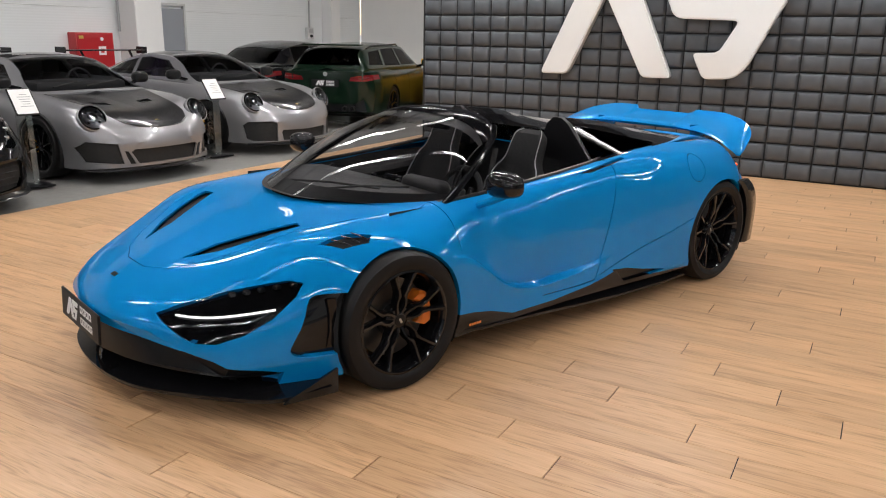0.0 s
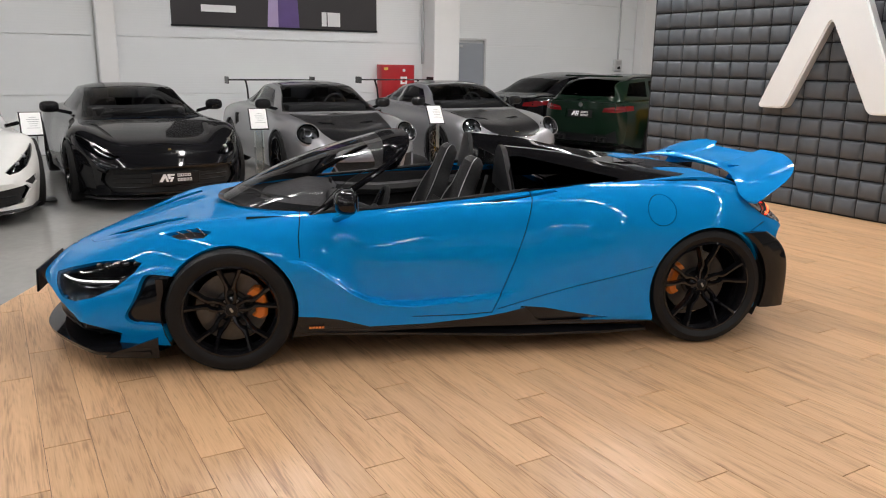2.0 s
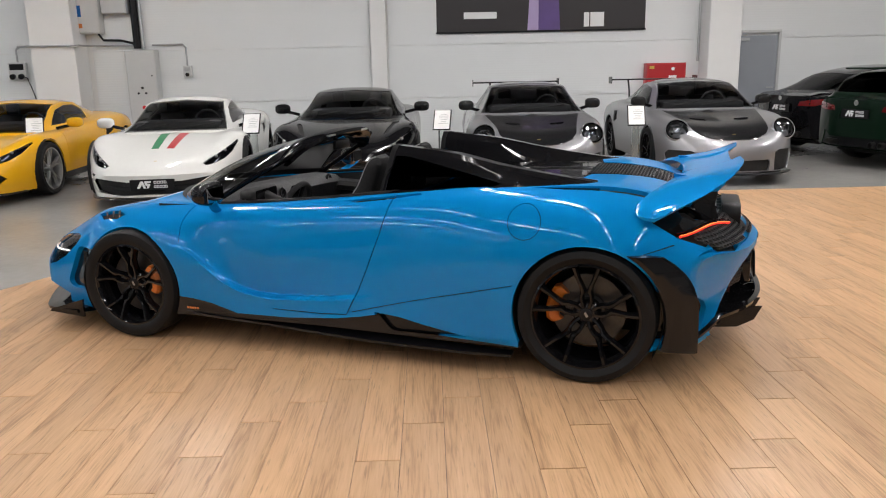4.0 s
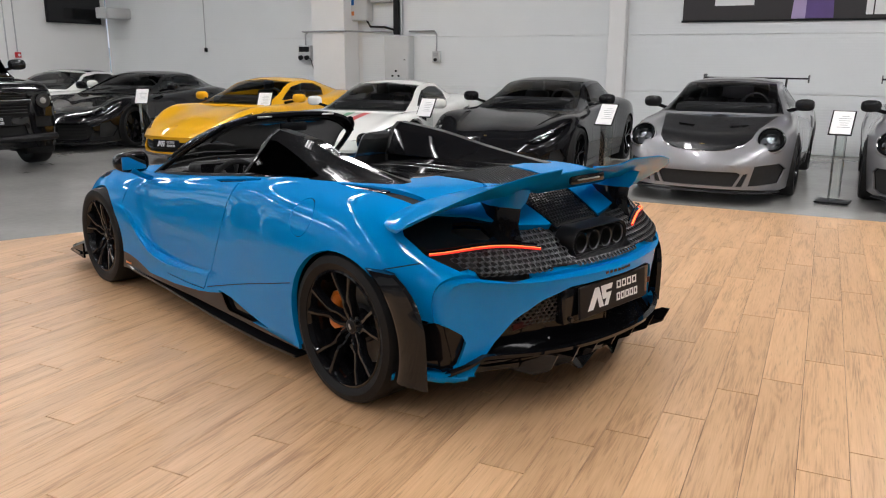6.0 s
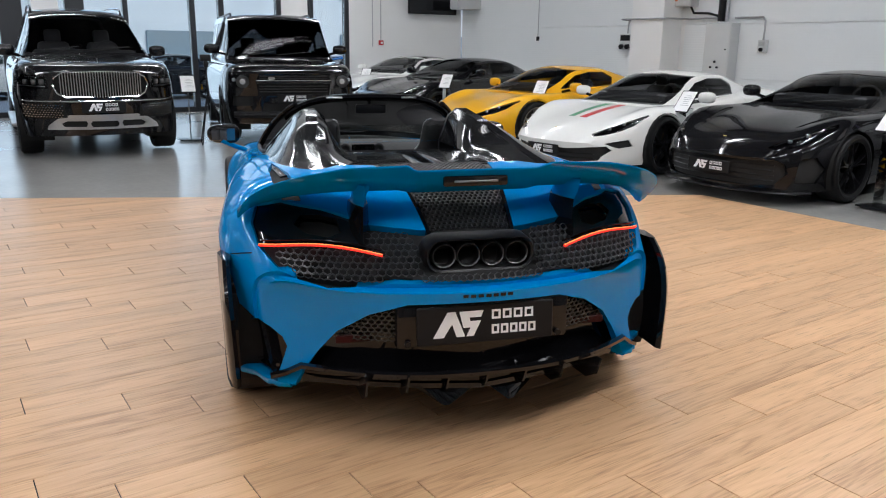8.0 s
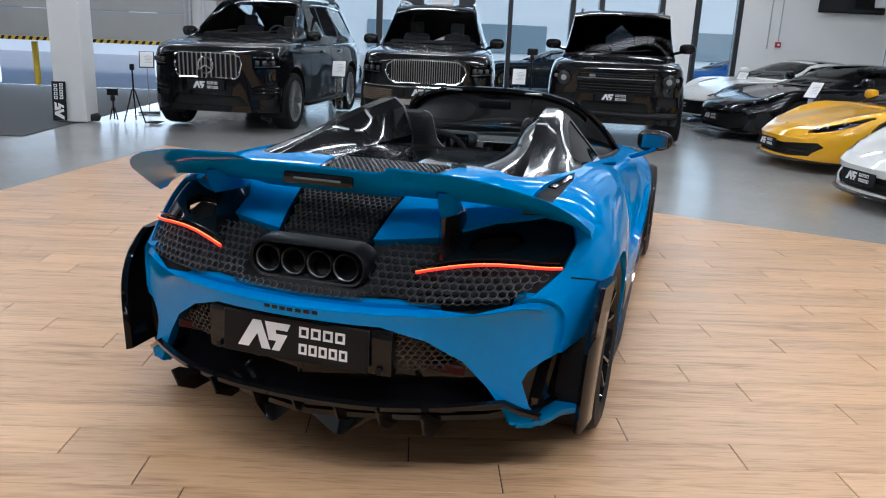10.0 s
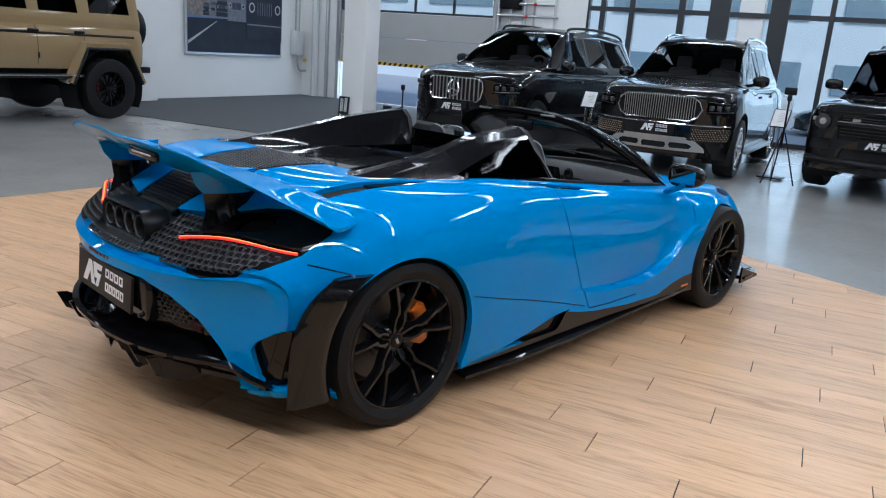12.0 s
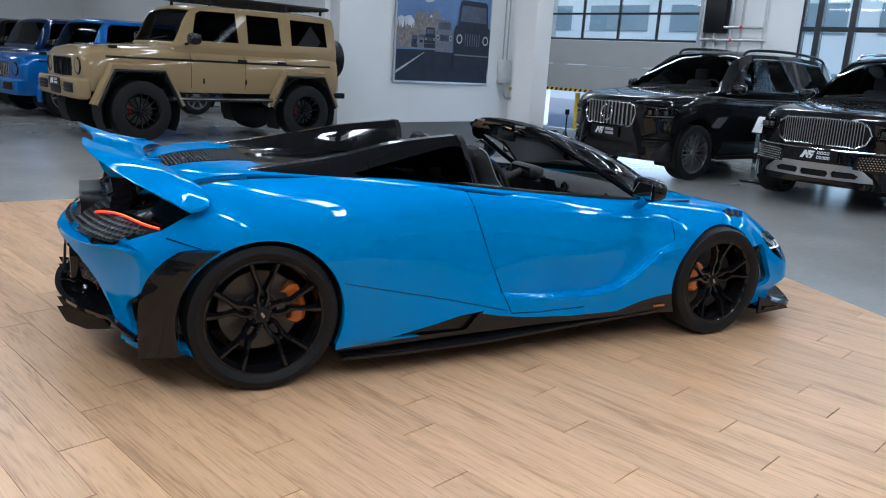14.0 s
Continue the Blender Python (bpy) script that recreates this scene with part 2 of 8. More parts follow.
def loft(stations, bow, nx=90, k=5, sharp=(), cap_front=True, cap_rear=True, fair=0, soft_rear=0.0):
    """Half of a shell (y >= 0) through stations (x, [(y, z), ...] from the top centre round to the bottom centre).
    bow: (x, amount) pairs by which a station sweeps back towards the side."""
    st = sorted(stations, key=lambda s: s[0])
    xs = [s[0] for s in st]
    nf = len(st[0][1])
    fy = [curve1(xs, [s[1][i][0] for s in st]) for i in range(nf)]
    fz = [curve1(xs, [s[1][i][1] for s in st]) for i in range(nf)]
    fb = curve1([b[0] for b in bow], [b[1] for b in bow])
    grid = []
    for i in range(nx + 1):
        x = xs[0] + (xs[-1] - xs[0]) * i / nx
        sec = catmull([(fy[j](x), fz[j](x)) for j in range(nf)], k, sharp)
        grid.append([(x - fb(x) * (0.6 * (y / 0.9) ** 2 + 0.4 * (y / 0.9) ** 4), max(y, 0), z) for y, z in sec])
    # fairing evens out the curvature, so that reflections run smoothly
    g = np.array(grid)
    free = np.ones(g.shape[1], bool)
    free[[0, -1] + [k * j for j in sharp]] = False
    for _ in range(fair):
        g[1:-1] = 0.5 * g[1:-1] + 0.25 * (g[:-2] + g[2:])
        h = g.copy()
        h[:, 1:-1] = 0.5 * g[:, 1:-1] + 0.25 * (g[:, :-2] + g[:, 2:])
        g[:, free] = h[:, free]
        g[:, 0, 2] = 0.5 * (g[:, 0, 2] + g[:, 1, 2])
    b = bmesh.new()
    rows = [[b.verts.new(p) for p in row] for row in g.tolist()]
    for r0, r1 in zip(rows, rows[1:]):
        for j in range(len(r0) - 1):
            b.faces.new((r0[j], r1[j], r1[j + 1], r0[j + 1]))
    n = len(rows[0]) - 1
    if soft_rear:
        old = rows[0]
        mid = (old[0].co.z + old[-1].co.z) / 2
        for step in (0.5, 1.0):
            ring = [b.verts.new((v.co.x, v.co.y * (1 - 0.05 * step), mid + (v.co.z - mid) * (1 - 0.10 * step))) for v in rows[0]]
            for j in range(n):
                b.faces.new((ring[j], old[j], old[j + 1], ring[j + 1]))
            old = ring
        for v in rows[0]:
            v.co.x += soft_rear
        rows.insert(0, old)
    for row, do in ((rows[0], cap_rear), (rows[-1], cap_front)):
        if do:
            for j in range(n // 2):
                q = [row[j], row[j + 1], row[n - j - 1], row[n - j]]
                if q[1] is q[2]:
                    q.pop(2)
                b.faces.new(q)
    bmesh.ops.remove_doubles(b, verts=b.verts, dist=1e-5)
    bmesh.ops.recalc_face_normals(b, faces=b.faces)
    # outward: the top faces look up
    top = max(b.faces, key=lambda f: f.calc_center_median().z)
    if top.normal.z < 0:
        bmesh.ops.reverse_faces(b, faces=b.faces)
    return b


AX = {"side": (0, 2), "top": (0, 1), "front": (1, 2)}


def inside(poly, x, y):
    c = False
    n = len(poly)
    for i in range(n):
        x0, y0 = poly[i]
        x1, y1 = poly[i - 1]
        if (y0 > y) != (y1 > y) and x < (x1 - x0) * (y - y0) / (y1 - y0) + x0:
            c = not c
    return c


def cookie(bm, poly, view, keep):
    """Cuts the outline poly, seen along an axis, into the faces for which keep(centre, normal) holds; returns the faces inside."""
    a0, a1 = AX[view]
    ax = 3 - a0 - a1
    n = len(poly)
    bm.normal_update()
    for i in range(n):
        p, q = poly[i], poly[(i + 1) % n]
        dx, dy = q[0] - p[0], q[1] - p[1]
        L = math.hypot(dx, dy)
        if L < 1e-6:
            continue
        no = [0, 0, 0]
        no[a0], no[a1] = -dy / L, dx / L
        co = [0, 0, 0]
        co[a0], co[a1] = p
        lo0, hi0, lo1, hi1 = min(p[0], q[0]) - 1e-3, max(p[0], q[0]) + 1e-3, min(p[1], q[1]) - 1e-3, max(p[1], q[1]) + 1e-3
        fs = []
        for f in bm.faces:
            c0 = [v.co[a0] for v in f.verts]
            if min(c0) > hi0 or max(c0) < lo0:
                continue
            c1 = [v.co[a1] for v in f.verts]
            if min(c1) > hi1 or max(c1) < lo1:
                continue
            if keep(f.calc_center_median(), f.normal):
                fs.append(f)
        if not fs:
            continue
        geom = set(fs)
        for f in fs:
            geom.update(f.edges)
            geom.update(f.verts)
        bmesh.ops.bisect_plane(bm, geom=list(geom), dist=1e-5, plane_co=co, plane_no=no)
    bm.normal_update()
    res = []
    for f in bm.faces:
        c = f.calc_center_median()
        if inside(poly, c[a0], c[a1]) and keep(c, f.normal):
            res.append(f)
    return res


def take(bm, faces):
    """Moves faces out of bm into a bmesh of their own."""
    b = bmesh.new()
    vm = {}
    for f in faces:
        vs = []
        for v in f.verts:
            if v not in vm:
                vm[v] = b.verts.new(v.co)
            vs.append(vm[v])
        b.faces.new(vs).normal_update()
    bmesh.ops.delete(bm, geom=faces, context="FACES")
    b.normal_update()
    return b


def rim(bm, depth, keep=lambda e: True, axis=None):
    """Folds the open edges of a sheet inwards, along an axis or against the normal, so that it has thickness."""
    bm.normal_update()
    es = [e for e in bm.edges if e.is_boundary and keep((e.verts[0].co + e.verts[1].co) / 2)]
    nrm = {v: v.normal.copy() for e in es for v in e.verts}
    r = bmesh.ops.extrude_edge_only(bm, edges=es)
    vs = [g for g in r["geom"] if isinstance(g, bmesh.types.BMVert)]
    src = {tuple(round(c, 6) for c in v.co): n for v, n in nrm.items()}
    for v in vs:
        n = src.get(tuple(round(c, 6) for c in v.co), Vector((0, 0, 0)))
        v.co += Vector(axis) * depth if axis is not None else -n * depth
    return bm


def push(bm, d):
    bm.normal_update()
    for v, n in [(v, v.normal.copy()) for v in bm.verts]:
        v.co += n * d
    return bm


def flip_y(bm):
    """A mirrored copy across y = 0."""
    b = bm.copy()
    for v in b.verts:
        v.co.y = -v.co.y
    bmesh.ops.reverse_faces(b, faces=b.faces)
    return b


def both(bm):
    """The half and its mirror, welded along the middle."""
    b = merge(bm, flip_y(bm))
    mid = [v for v in b.verts if abs(v.co.y) < 1e-4]
    bmesh.ops.remove_doubles(b, verts=mid, dist=2e-4)
    return b


def pair(name, bm, material, parent, label="", smooth=35.0):
    """A part and its mirrored twin."""
    f = flip_y(bm)
    a = part(name, bm, material, parent, label, smooth=smooth)
    c = part(name, f, material, parent, label, smooth=smooth)
    return a, c


def arc(cx, cy, r, a0, a1, n):
    return [(cx + r * math.cos(radians(a0 + (a1 - a0) * i / n)), cy + r * math.sin(radians(a0 + (a1 - a0) * i / n))) for i in range(n + 1)]


def even_normals(ob, ref, tree):
    """Shade cut panels with the normals of the whole uncut half shell, so that reflections run on across the gaps."""
    me = ob.data
    near = []
    for v in me.vertices:
        p = Vector((v.co.x, abs(v.co.y), v.co.z))
        q, n, i, d = tree.find_nearest(p)
        f = ref.faces[i]
        w = poly_3d_calc([x.co for x in f.verts], q)
        n = sum((x.normal * k for x, k in zip(f.verts, w)), Vector())
        if p.y < 1e-3:
            n.y = 0
        n.normalize()
        near.append(Vector((n.x, n.y if v.co.y >= 0 else -n.y, n.z)))
    out = [None] * len(me.loops)
    old = [Vector(c.vector) for c in me.corner_normals]
    for f in me.polygons:
        for li in f.loop_indices:
            n = near[me.loops[li].vertex_index]
            out[li] = n if f.normal.dot(n) > .82 else old[li]
    me.normals_split_custom_set(out)


def inset_poly(poly, d):
    """The outline moved inwards by d."""
    n = len(poly)
    area = sum(poly[i - 1][0] * poly[i][1] - poly[i][0] * poly[i - 1][1] for i in range(n))
    s = 1 if area > 0 else -1
    out = []
    for i in range(n):
        a, b, c = Vector(poly[i - 1]), Vector(poly[i]), Vector(poly[(i + 1) % n])
        e0, e1 = (b - a).normalized(), (c - b).normalized()
        n0, n1 = Vector((-e0.y, e0.x)) * s, Vector((-e1.y, e1.x)) * s
        m = n0 + n1
        if m.length < 1e-4:
            m = n0
        m.normalize()
        out.append(tuple(b + m * d / max(0.4, m.dot(n1))))
    return out

# ---- lamps that hang under the ceiling ----
CEIL = 5.6
# the last six are added out of view, to brighten the rear bay
LAMPS = [(u, v) for u in (-8.5, -4.5, -0.5, 3.5, 7.5, 11.5) for v in (-5.9, -2.8, 0.4, 3.6, 6.8, 9.7)] + [(u, v) for u in (-6.0, 0.0, 4.5) for v in (15.0, 21.0)]
for u, v in LAMPS:
    L = bpy.data.lights.new("tube_light", "AREA")
    L.shape, L.size, L.size_y, L.energy, L.color = "RECTANGLE", 0.16, 1.5, ((82.0 if u < 2 else 60.0) if v < -5 else 44.0 if u > 10 else 33.0 if u > 2 else 84.0 if u < -4 else 50.0) * (0.72 if v > 3 and u < 6 else 0.86 if v > 3 else 1.0), (1.0, 0.985, 0.96)
    lo = new("tube_light", L)
    lo.matrix_basis = room(u, v, CEIL - 0.64)

# daylight that the glass front and the half open gate let in
for v, w, h, zc, e in ((-1.7, 10.0, 3.6, 2.0, 150.0), (8.0, 4.0, 0.95, 0.5, 40.0)):
    L = bpy.data.lights.new("window_daylight", "AREA")
    L.shape, L.size, L.size_y, L.energy, L.color = "RECTANGLE", w, h, e, (0.72, 0.86, 1.0)
    lo = new("window_daylight", L)
    lo.matrix_basis = room(13.9, v, zc) @ pose(0, 0, 0, 90, 0, 90)

# ---- materials of the hall ----
M["wall"] = mat("white_wall_paint", (0.76, 0.76, 0.75), 0.7, 0, 0, 0.04, 1.2, 0.12, 90)
M["panel"] = mat("white_sandwich_panel", (0.745, 0.765, 0.77), 0.5, 0, 0, 0.03, 1.5, 0.03, 140)
M["column"] = mat("white_column_paint", (0.78, 0.78, 0.77), 0.65, 0, 0, 0.04, 2, 0.1, 80)
M["ceiling"] = mat("ceiling_grey", (0.07, 0.072, 0.075), 0.8, 0, 0, 0.06, 1)
M["frame_dark"] = mat("anthracite_frame", (0.018, 0.02, 0.024), 0.45, 0, 0.1, 0.1, 30)
M["grey_door"] = mat("grey_door_paint", (0.28, 0.3, 0.33), 0.5, 0, 0.1, 0.05, 4)
M["pad"] = mat("grey_upholstery", (0.074, 0.084, 0.096), 0.55, 0, 0, 0.18, 9, 0.25, 220)
M["pad_back"] = mat("pad_backing", (0.02, 0.022, 0.025), 0.9)
M["letter"] = mat("white_gloss_acrylic", (0.80, 0.82, 0.82), 0.12, 0, 0.6, 0.02, 5)
M["red_cab"] = mat("red_cabinet_paint", (0.45, 0.012, 0.018), 0.38, 0, 0.4, 0.05, 8)
M["galv"] = mat("galvanised_metal", (0.45, 0.46, 0.47), 0.4, 0.8, 0, 0.2, 30)
M["cab_grey"] = mat("light_grey_cabinet", (0.55, 0.56, 0.56), 0.5, 0, 0.1, 0.04, 6)
M["carpet"] = mat("dark_grey_carpet", (0.075, 0.078, 0.082), 0.95, 0, 0, 0.2, 40, 0.5, 500)
M["gate_panel"] = mat("grey_gate_panel", (0.36, 0.36, 0.35), 0.55, 0, 0, 0.05, 3, 0.06, 200)
M["banner"] = mat("dark_banner_vinyl", (0.017, 0.014, 0.016), 0.45, 0, 0, 0.1, 3)
M["banner_lilac"] = mat("lilac_print", (0.42, 0.33, 0.55), 0.45, 0, 0, 0.1, 3)
M["banner_violet"] = mat("violet_print", (0.10, 0.055, 0.21), 0.45, 0, 0, 0.25, 3)
M["paper"] = mat("white_card", (0.78, 0.78, 0.77), 0.6, 0, 0, 0.03, 30)
M["ink"] = mat("grey_print", (0.32, 0.32, 0.33), 0.6)
M["yellow_post"] = mat("yellow_post_paint", (0.65, 0.42, 0.02), 0.5, 0, 0.2, 0.1, 8)
M["outside"] = mat("outside_ground", (0.5, 0.52, 0.54), 0.85, 0, 0, 0.1, 2)
M["facade"] = mat("outside_facade", (0.72, 0.77, 0.8), 0.6, 0, 0, 0.06, 1)
M["facade_window"] = mat("blue_grey_window", (0.22, 0.3, 0.36), 0.15, 0, 0.3, 0.2, 0.6)
M["tube_glow"] = glow("light_tube", (1.0, 0.985, 0.96), 9.0)

wv = M["panel"].node_tree
wt = wv.nodes.new("ShaderNodeTexWave")
wt.wave_type, wt.bands_direction = "BANDS", "Z"
wt.inputs["Scale"].default_value = 7.0
wc = wv.nodes.new("ShaderNodeTexCoord")
wb = wv.nodes.new("ShaderNodeBump")
wb.inputs["Strength"].default_value, wb.inputs["Distance"].default_value = 0.35, 0.003
links(wv, wc.outputs["Object"], wt.inputs["Vector"])
links(wv, wt.outputs["Fac"], wb.inputs["Height"])
links(wv, wb.outputs[0], wv.nodes["Principled BSDF"].inputs["Normal"])


def concrete():
    m = mat("polished_concrete", (0.30, 0.295, 0.28), 0.24, 0, 0.15, 0.22, 0.9, 0.03, 70, coat_rough=0.1)
    nt = m.node_tree
    b = nt.nodes["Principled BSDF"]
    tc = nt.nodes.new("ShaderNodeTexCoord")
    n = nt.nodes.new("ShaderNodeTexNoise")
    n.inputs["Scale"].default_value, n.inputs["Detail"].default_value = 14, 8
    links(nt, tc.outputs["Object"], n.inputs["Vector"])
    r = nt.nodes.new("ShaderNodeMapRange")
    r.inputs["To Min"].default_value, r.inputs["To Max"].default_value = 0.88, 1.12
    links(nt, n.outputs["Fac"], r.inputs["Value"])
    src = b.inputs["Base Color"].links[0].from_socket
    mx = nt.nodes.new("ShaderNodeMix")
    mx.data_type, mx.blend_type = "RGBA", "MULTIPLY"
    mx.inputs["Factor"].default_value = 1
    links(nt, src, mx.inputs["A"])
    links(nt, r.outputs[0], mx.inputs["B"])
    links(nt, mx.outputs["Result"], b.inputs["Base Color"])
    return m


def wood(name, per_object):
    """Oak boards: long grain, cathedral figure, knots; every board with a tone of its own."""
    m = bpy.data.materials.new(name)
    m.use_nodes = True
    nt = m.node_tree
    N, b = nt.nodes, nt.nodes["Principled BSDF"]
    tc = N.new("ShaderNodeTexCoord")
    if per_object:
        rnd = N.new("ShaderNodeObjectInfo").outputs["Random"]
    else:
        rnd = N.new("ShaderNodeNewGeometry").outputs["Random Per Island"]
    geo = N.new("ShaderNodeNewGeometry")
    rot = N.new("ShaderNodeVectorRotate")
    rot.rotation_type = "Z_AXIS"
    rot.inputs["Angle"].default_value = -radians(ROOM)
    links(nt, geo.outputs["Position"], rot.inputs["Vector"])
    off = N.new("ShaderNodeCombineXYZ")
    ml = N.new("ShaderNodeMath")
    ml.operation = "MULTIPLY"
    ml.inputs[1].default_value = 57.0
    links(nt, rnd, ml.inputs[0])
    for i in range(3):
        links(nt, ml.outputs[0], off.inputs[i])
    add = N.new("ShaderNodeVectorMath")
    links(nt, rot.outputs[0], add.inputs[0])
    links(nt, off.outputs[0], add.inputs[1])

    def noise_at(sc, scale, detail, dist=0.0):
        mp = N.new("ShaderNodeMapping")
        mp.inputs["Scale"].default_value = sc
        links(nt, add.outputs[0], mp.inputs["Vector"])
        n = N.new("ShaderNodeTexNoise")
        n.inputs["Scale"].default_value, n.inputs["Detail"].default_value, n.inputs["Distortion"].default_value = scale, detail, dist
        links(nt, mp.outputs[0], n.inputs["Vector"])
        return n.outputs["Fac"]

    broad = noise_at((2.0, 0.16, 1.0), 7.0, 5, 0.4)
    grain = noise_at((1.0, 0.035, 1.0), 150.0, 8)
    ring = noise_at((1.0, 0.10, 1.0), 7.0, 2, 0.3)
    fig = N.new("ShaderNodeMath")
    fig.operation = "PINGPONG"
    rk = N.new("ShaderNodeMath")
    rk.operation = "MULTIPLY"
    rk.inputs[1].default_value = 30.0
    links(nt, ring, rk.inputs[0])
    links(nt, rk.outputs[0], fig.inputs[0])
    fig.inputs[1].default_value = 1.0
    ramp = N.new("ShaderNodeValToRGB")
    e = ramp.color_ramp.elements
    e[0].position, e[0].color = 0.40, (0.35, 0.195, 0.100, 1)
    e[1].position, e[1].color = 0.88, (0.71, 0.45, 0.255, 1)
    mid = ramp.color_ramp.elements.new(0.62)
    mid.color = (0.61, 0.37, 0.198, 1)

    def blend(a, wa, c, wc, d=None, wd=0.0):
        s = N.new("ShaderNodeMath")
        s.operation = "MULTIPLY_ADD"
        links(nt, a, s.inputs[0])
        s.inputs[1].default_value = wa
        s2 = N.new("ShaderNodeMath")
        s2.operation = "MULTIPLY_ADD"
        links(nt, c, s2.inputs[0])
        s2.inputs[1].default_value = wc
        s2.inputs[2].default_value = 0
        links(nt, s2.outputs[0], s.inputs[2])
        if d is None:
            return s.outputs[0]
        s3 = N.new("ShaderNodeMath")
        s3.operation = "MULTIPLY_ADD"
        links(nt, d, s3.inputs[0])
        s3.inputs[1].default_value = wd
        links(nt, s.outputs[0], s3.inputs[2])
        return s3.outputs[0]

    mixv = blend(broad, 0.66, grain, 0.52, fig.outputs[0], 0.10)
    links(nt, mixv, ramp.inputs[0])
    tone = N.new("ShaderNodeMapRange")
    tone.inputs["To Min"].default_value, tone.inputs["To Max"].default_value = 0.91, 1.07
    links(nt, rnd, tone.inputs["Value"])
    mx = N.new("ShaderNodeMix")
    mx.data_type, mx.blend_type = "RGBA", "MULTIPLY"
    mx.inputs["Factor"].default_value = 1
    links(nt, ramp.outputs[0], mx.inputs["A"])
    links(nt, tone.outputs[0], mx.inputs["B"])
    fleck = noise_at((1.0, 0.07, 1.0), 95.0, 4)
    fr = N.new("ShaderNodeMapRange")
    fr.inputs["From Min"].default_value, fr.inputs["From Max"].default_value = 0.60, 0.74
    fr.inputs["To Min"].default_value, fr.inputs["To Max"].default_value = 1.0, 0.66
    links(nt, fleck, fr.inputs["Value"])
    mf = N.new("ShaderNodeMix")
    mf.data_type, mf.blend_type = "RGBA", "MULTIPLY"
    mf.inputs["Factor"].default_value = 1
    links(nt, mx.outputs["Result"], mf.inputs["A"])
    links(nt, fr.outputs[0], mf.inputs["B"])
    links(nt, mf.outputs["Result"], b.inputs["Base Color"])
    rr = N.new("ShaderNodeMapRange")
    rr.inputs["To Min"].default_value, rr.inputs["To Max"].default_value = 0.40, 0.28
    links(nt, broad, rr.inputs["Value"])
    links(nt, rr.outputs[0], b.inputs["Roughness"])
    bp = N.new("ShaderNodeBump")
    bp.inputs["Strength"].default_value, bp.inputs["Distance"].default_value = 0.12, 0.002
    links(nt, grain, bp.inputs["Height"])
    links(nt, bp.outputs[0], b.inputs["Normal"])
    return m


M["concrete"] = concrete()

# ---- ground, floor, walls, ceiling ----
U0, U1, V0, V1 = -13.0, 13.6, -10.25, 11.2
tagged(part("ground", box(3000, 3000, 0.1, (0, 0, -0.13)), M["outside"], m=room(0, 0), smooth=0), "pale grey paved yard outside the hall", "ground", kind="structure")
tagged(part("floor", box(U1 - U0 + 0.3, V1 - V0 + 0.3, 0.06, ((U0 + U1) / 2, (V0 + V1) / 2, -0.046)), M["concrete"], m=room(0, 0), smooth=0), "polished grey concrete showroom floor", "floor", kind="structure")
tagged(part("floor", box(20.4, 14.1, 0.06, (-2.8, V1 + 7.2, -0.046)), M["concrete"], m=room(0, 0), smooth=0), "polished grey concrete floor of the rear bay", "floor", kind="structure")
bm = box(U1 - U0 + 1, V1 - V0 + 1, 0.2, ((U0 + U1) / 2, (V0 + V1) / 2, CEIL + 0.1))
box(20.6, 14.2, 0.2, (-2.7, V1 + 7.4, CEIL + 0.1), bm=bm)
for v in np.arange(V0 + 1.2, V1, 3.6):
    box(U1 - U0, 0.3, 0.5, ((U0 + U1) / 2, v - 1.2, CEIL - 0.2), bm=bm)
tagged(part("ceiling", bm, M["ceiling"], m=room(0, 0), smooth=0), "dark grey ceiling with deep beams", "ceiling", kind="structure")


def wall_run(name, label, material, boxes):
    b = None
    for s, c in boxes:
        b = box(*s, c, bm=b)
    return tagged(part(name, b, material, m=room(0, 0), smooth=0), label, "wall", kind="structure")


# back wall: horizontal white panels between columns, each panel a piece of its own
back = wall_run("wall_back", "white back wall of wide horizontal panels", M["wall"], [((U1 - U0, 0.2, CEIL), ((U0 + U1) / 2, V0 - 0.13, CEIL / 2))])
bays = [(-12.9, -11.75), (-11.35, -6.05), (-5.42, 0.52), (0.86, 6.1), (7.1, 13.5)]
for a, c in bays:
    for i in range(6):
        z0 = -0.01 + i * 0.98
        p = part("panel", box(c - a, 0.03, 0.972, ((a + c) / 2, V0 - 0.015, z0 + 0.49), 0.004, 1), M["panel"], back, m=None, smooth=0)
        p.matrix_basis = Matrix.Identity(4)
for n, (u, w, d) in enumerate(((-11.55, 0.36, 0.3), (-5.73, 0.6, 0.5), (0.69, 0.3, 0.22), (6.6, 0.8, 0.55))):
    tagged(part("column", box(w, d, CEIL, (0, 0, CEIL / 2), 0.012, 1), M["column"], m=room(u, V0 + d / 2 - 0.02)), "white painted column standing against the panelled wall", "column", "columns of the hall", "structure")
wall_run("wall_poster", "white plastered wall behind the framed poster", M["wall"], [((U1 - 7.2, 0.3, CEIL), ((7.2 + U1) / 2, V1 + 0.15, CEIL / 2)), ((0.75, 0.35, CEIL), (7.72, V1 - 0.17, CEIL / 2)), ((0.3, 14.0, CEIL), (7.36, V1 + 7.3, CEIL / 2)), ((20.5, 0.3, CEIL), (-2.8, V1 + 14.3, CEIL / 2))])
wall_run("wall_far", "plain white wall closing the hall", M["wall"], [((0.3, V1 - V0 + 14.2, CEIL), (U0 - 0.15, (V0 + V1) / 2 + 7.1, CEIL / 2))])
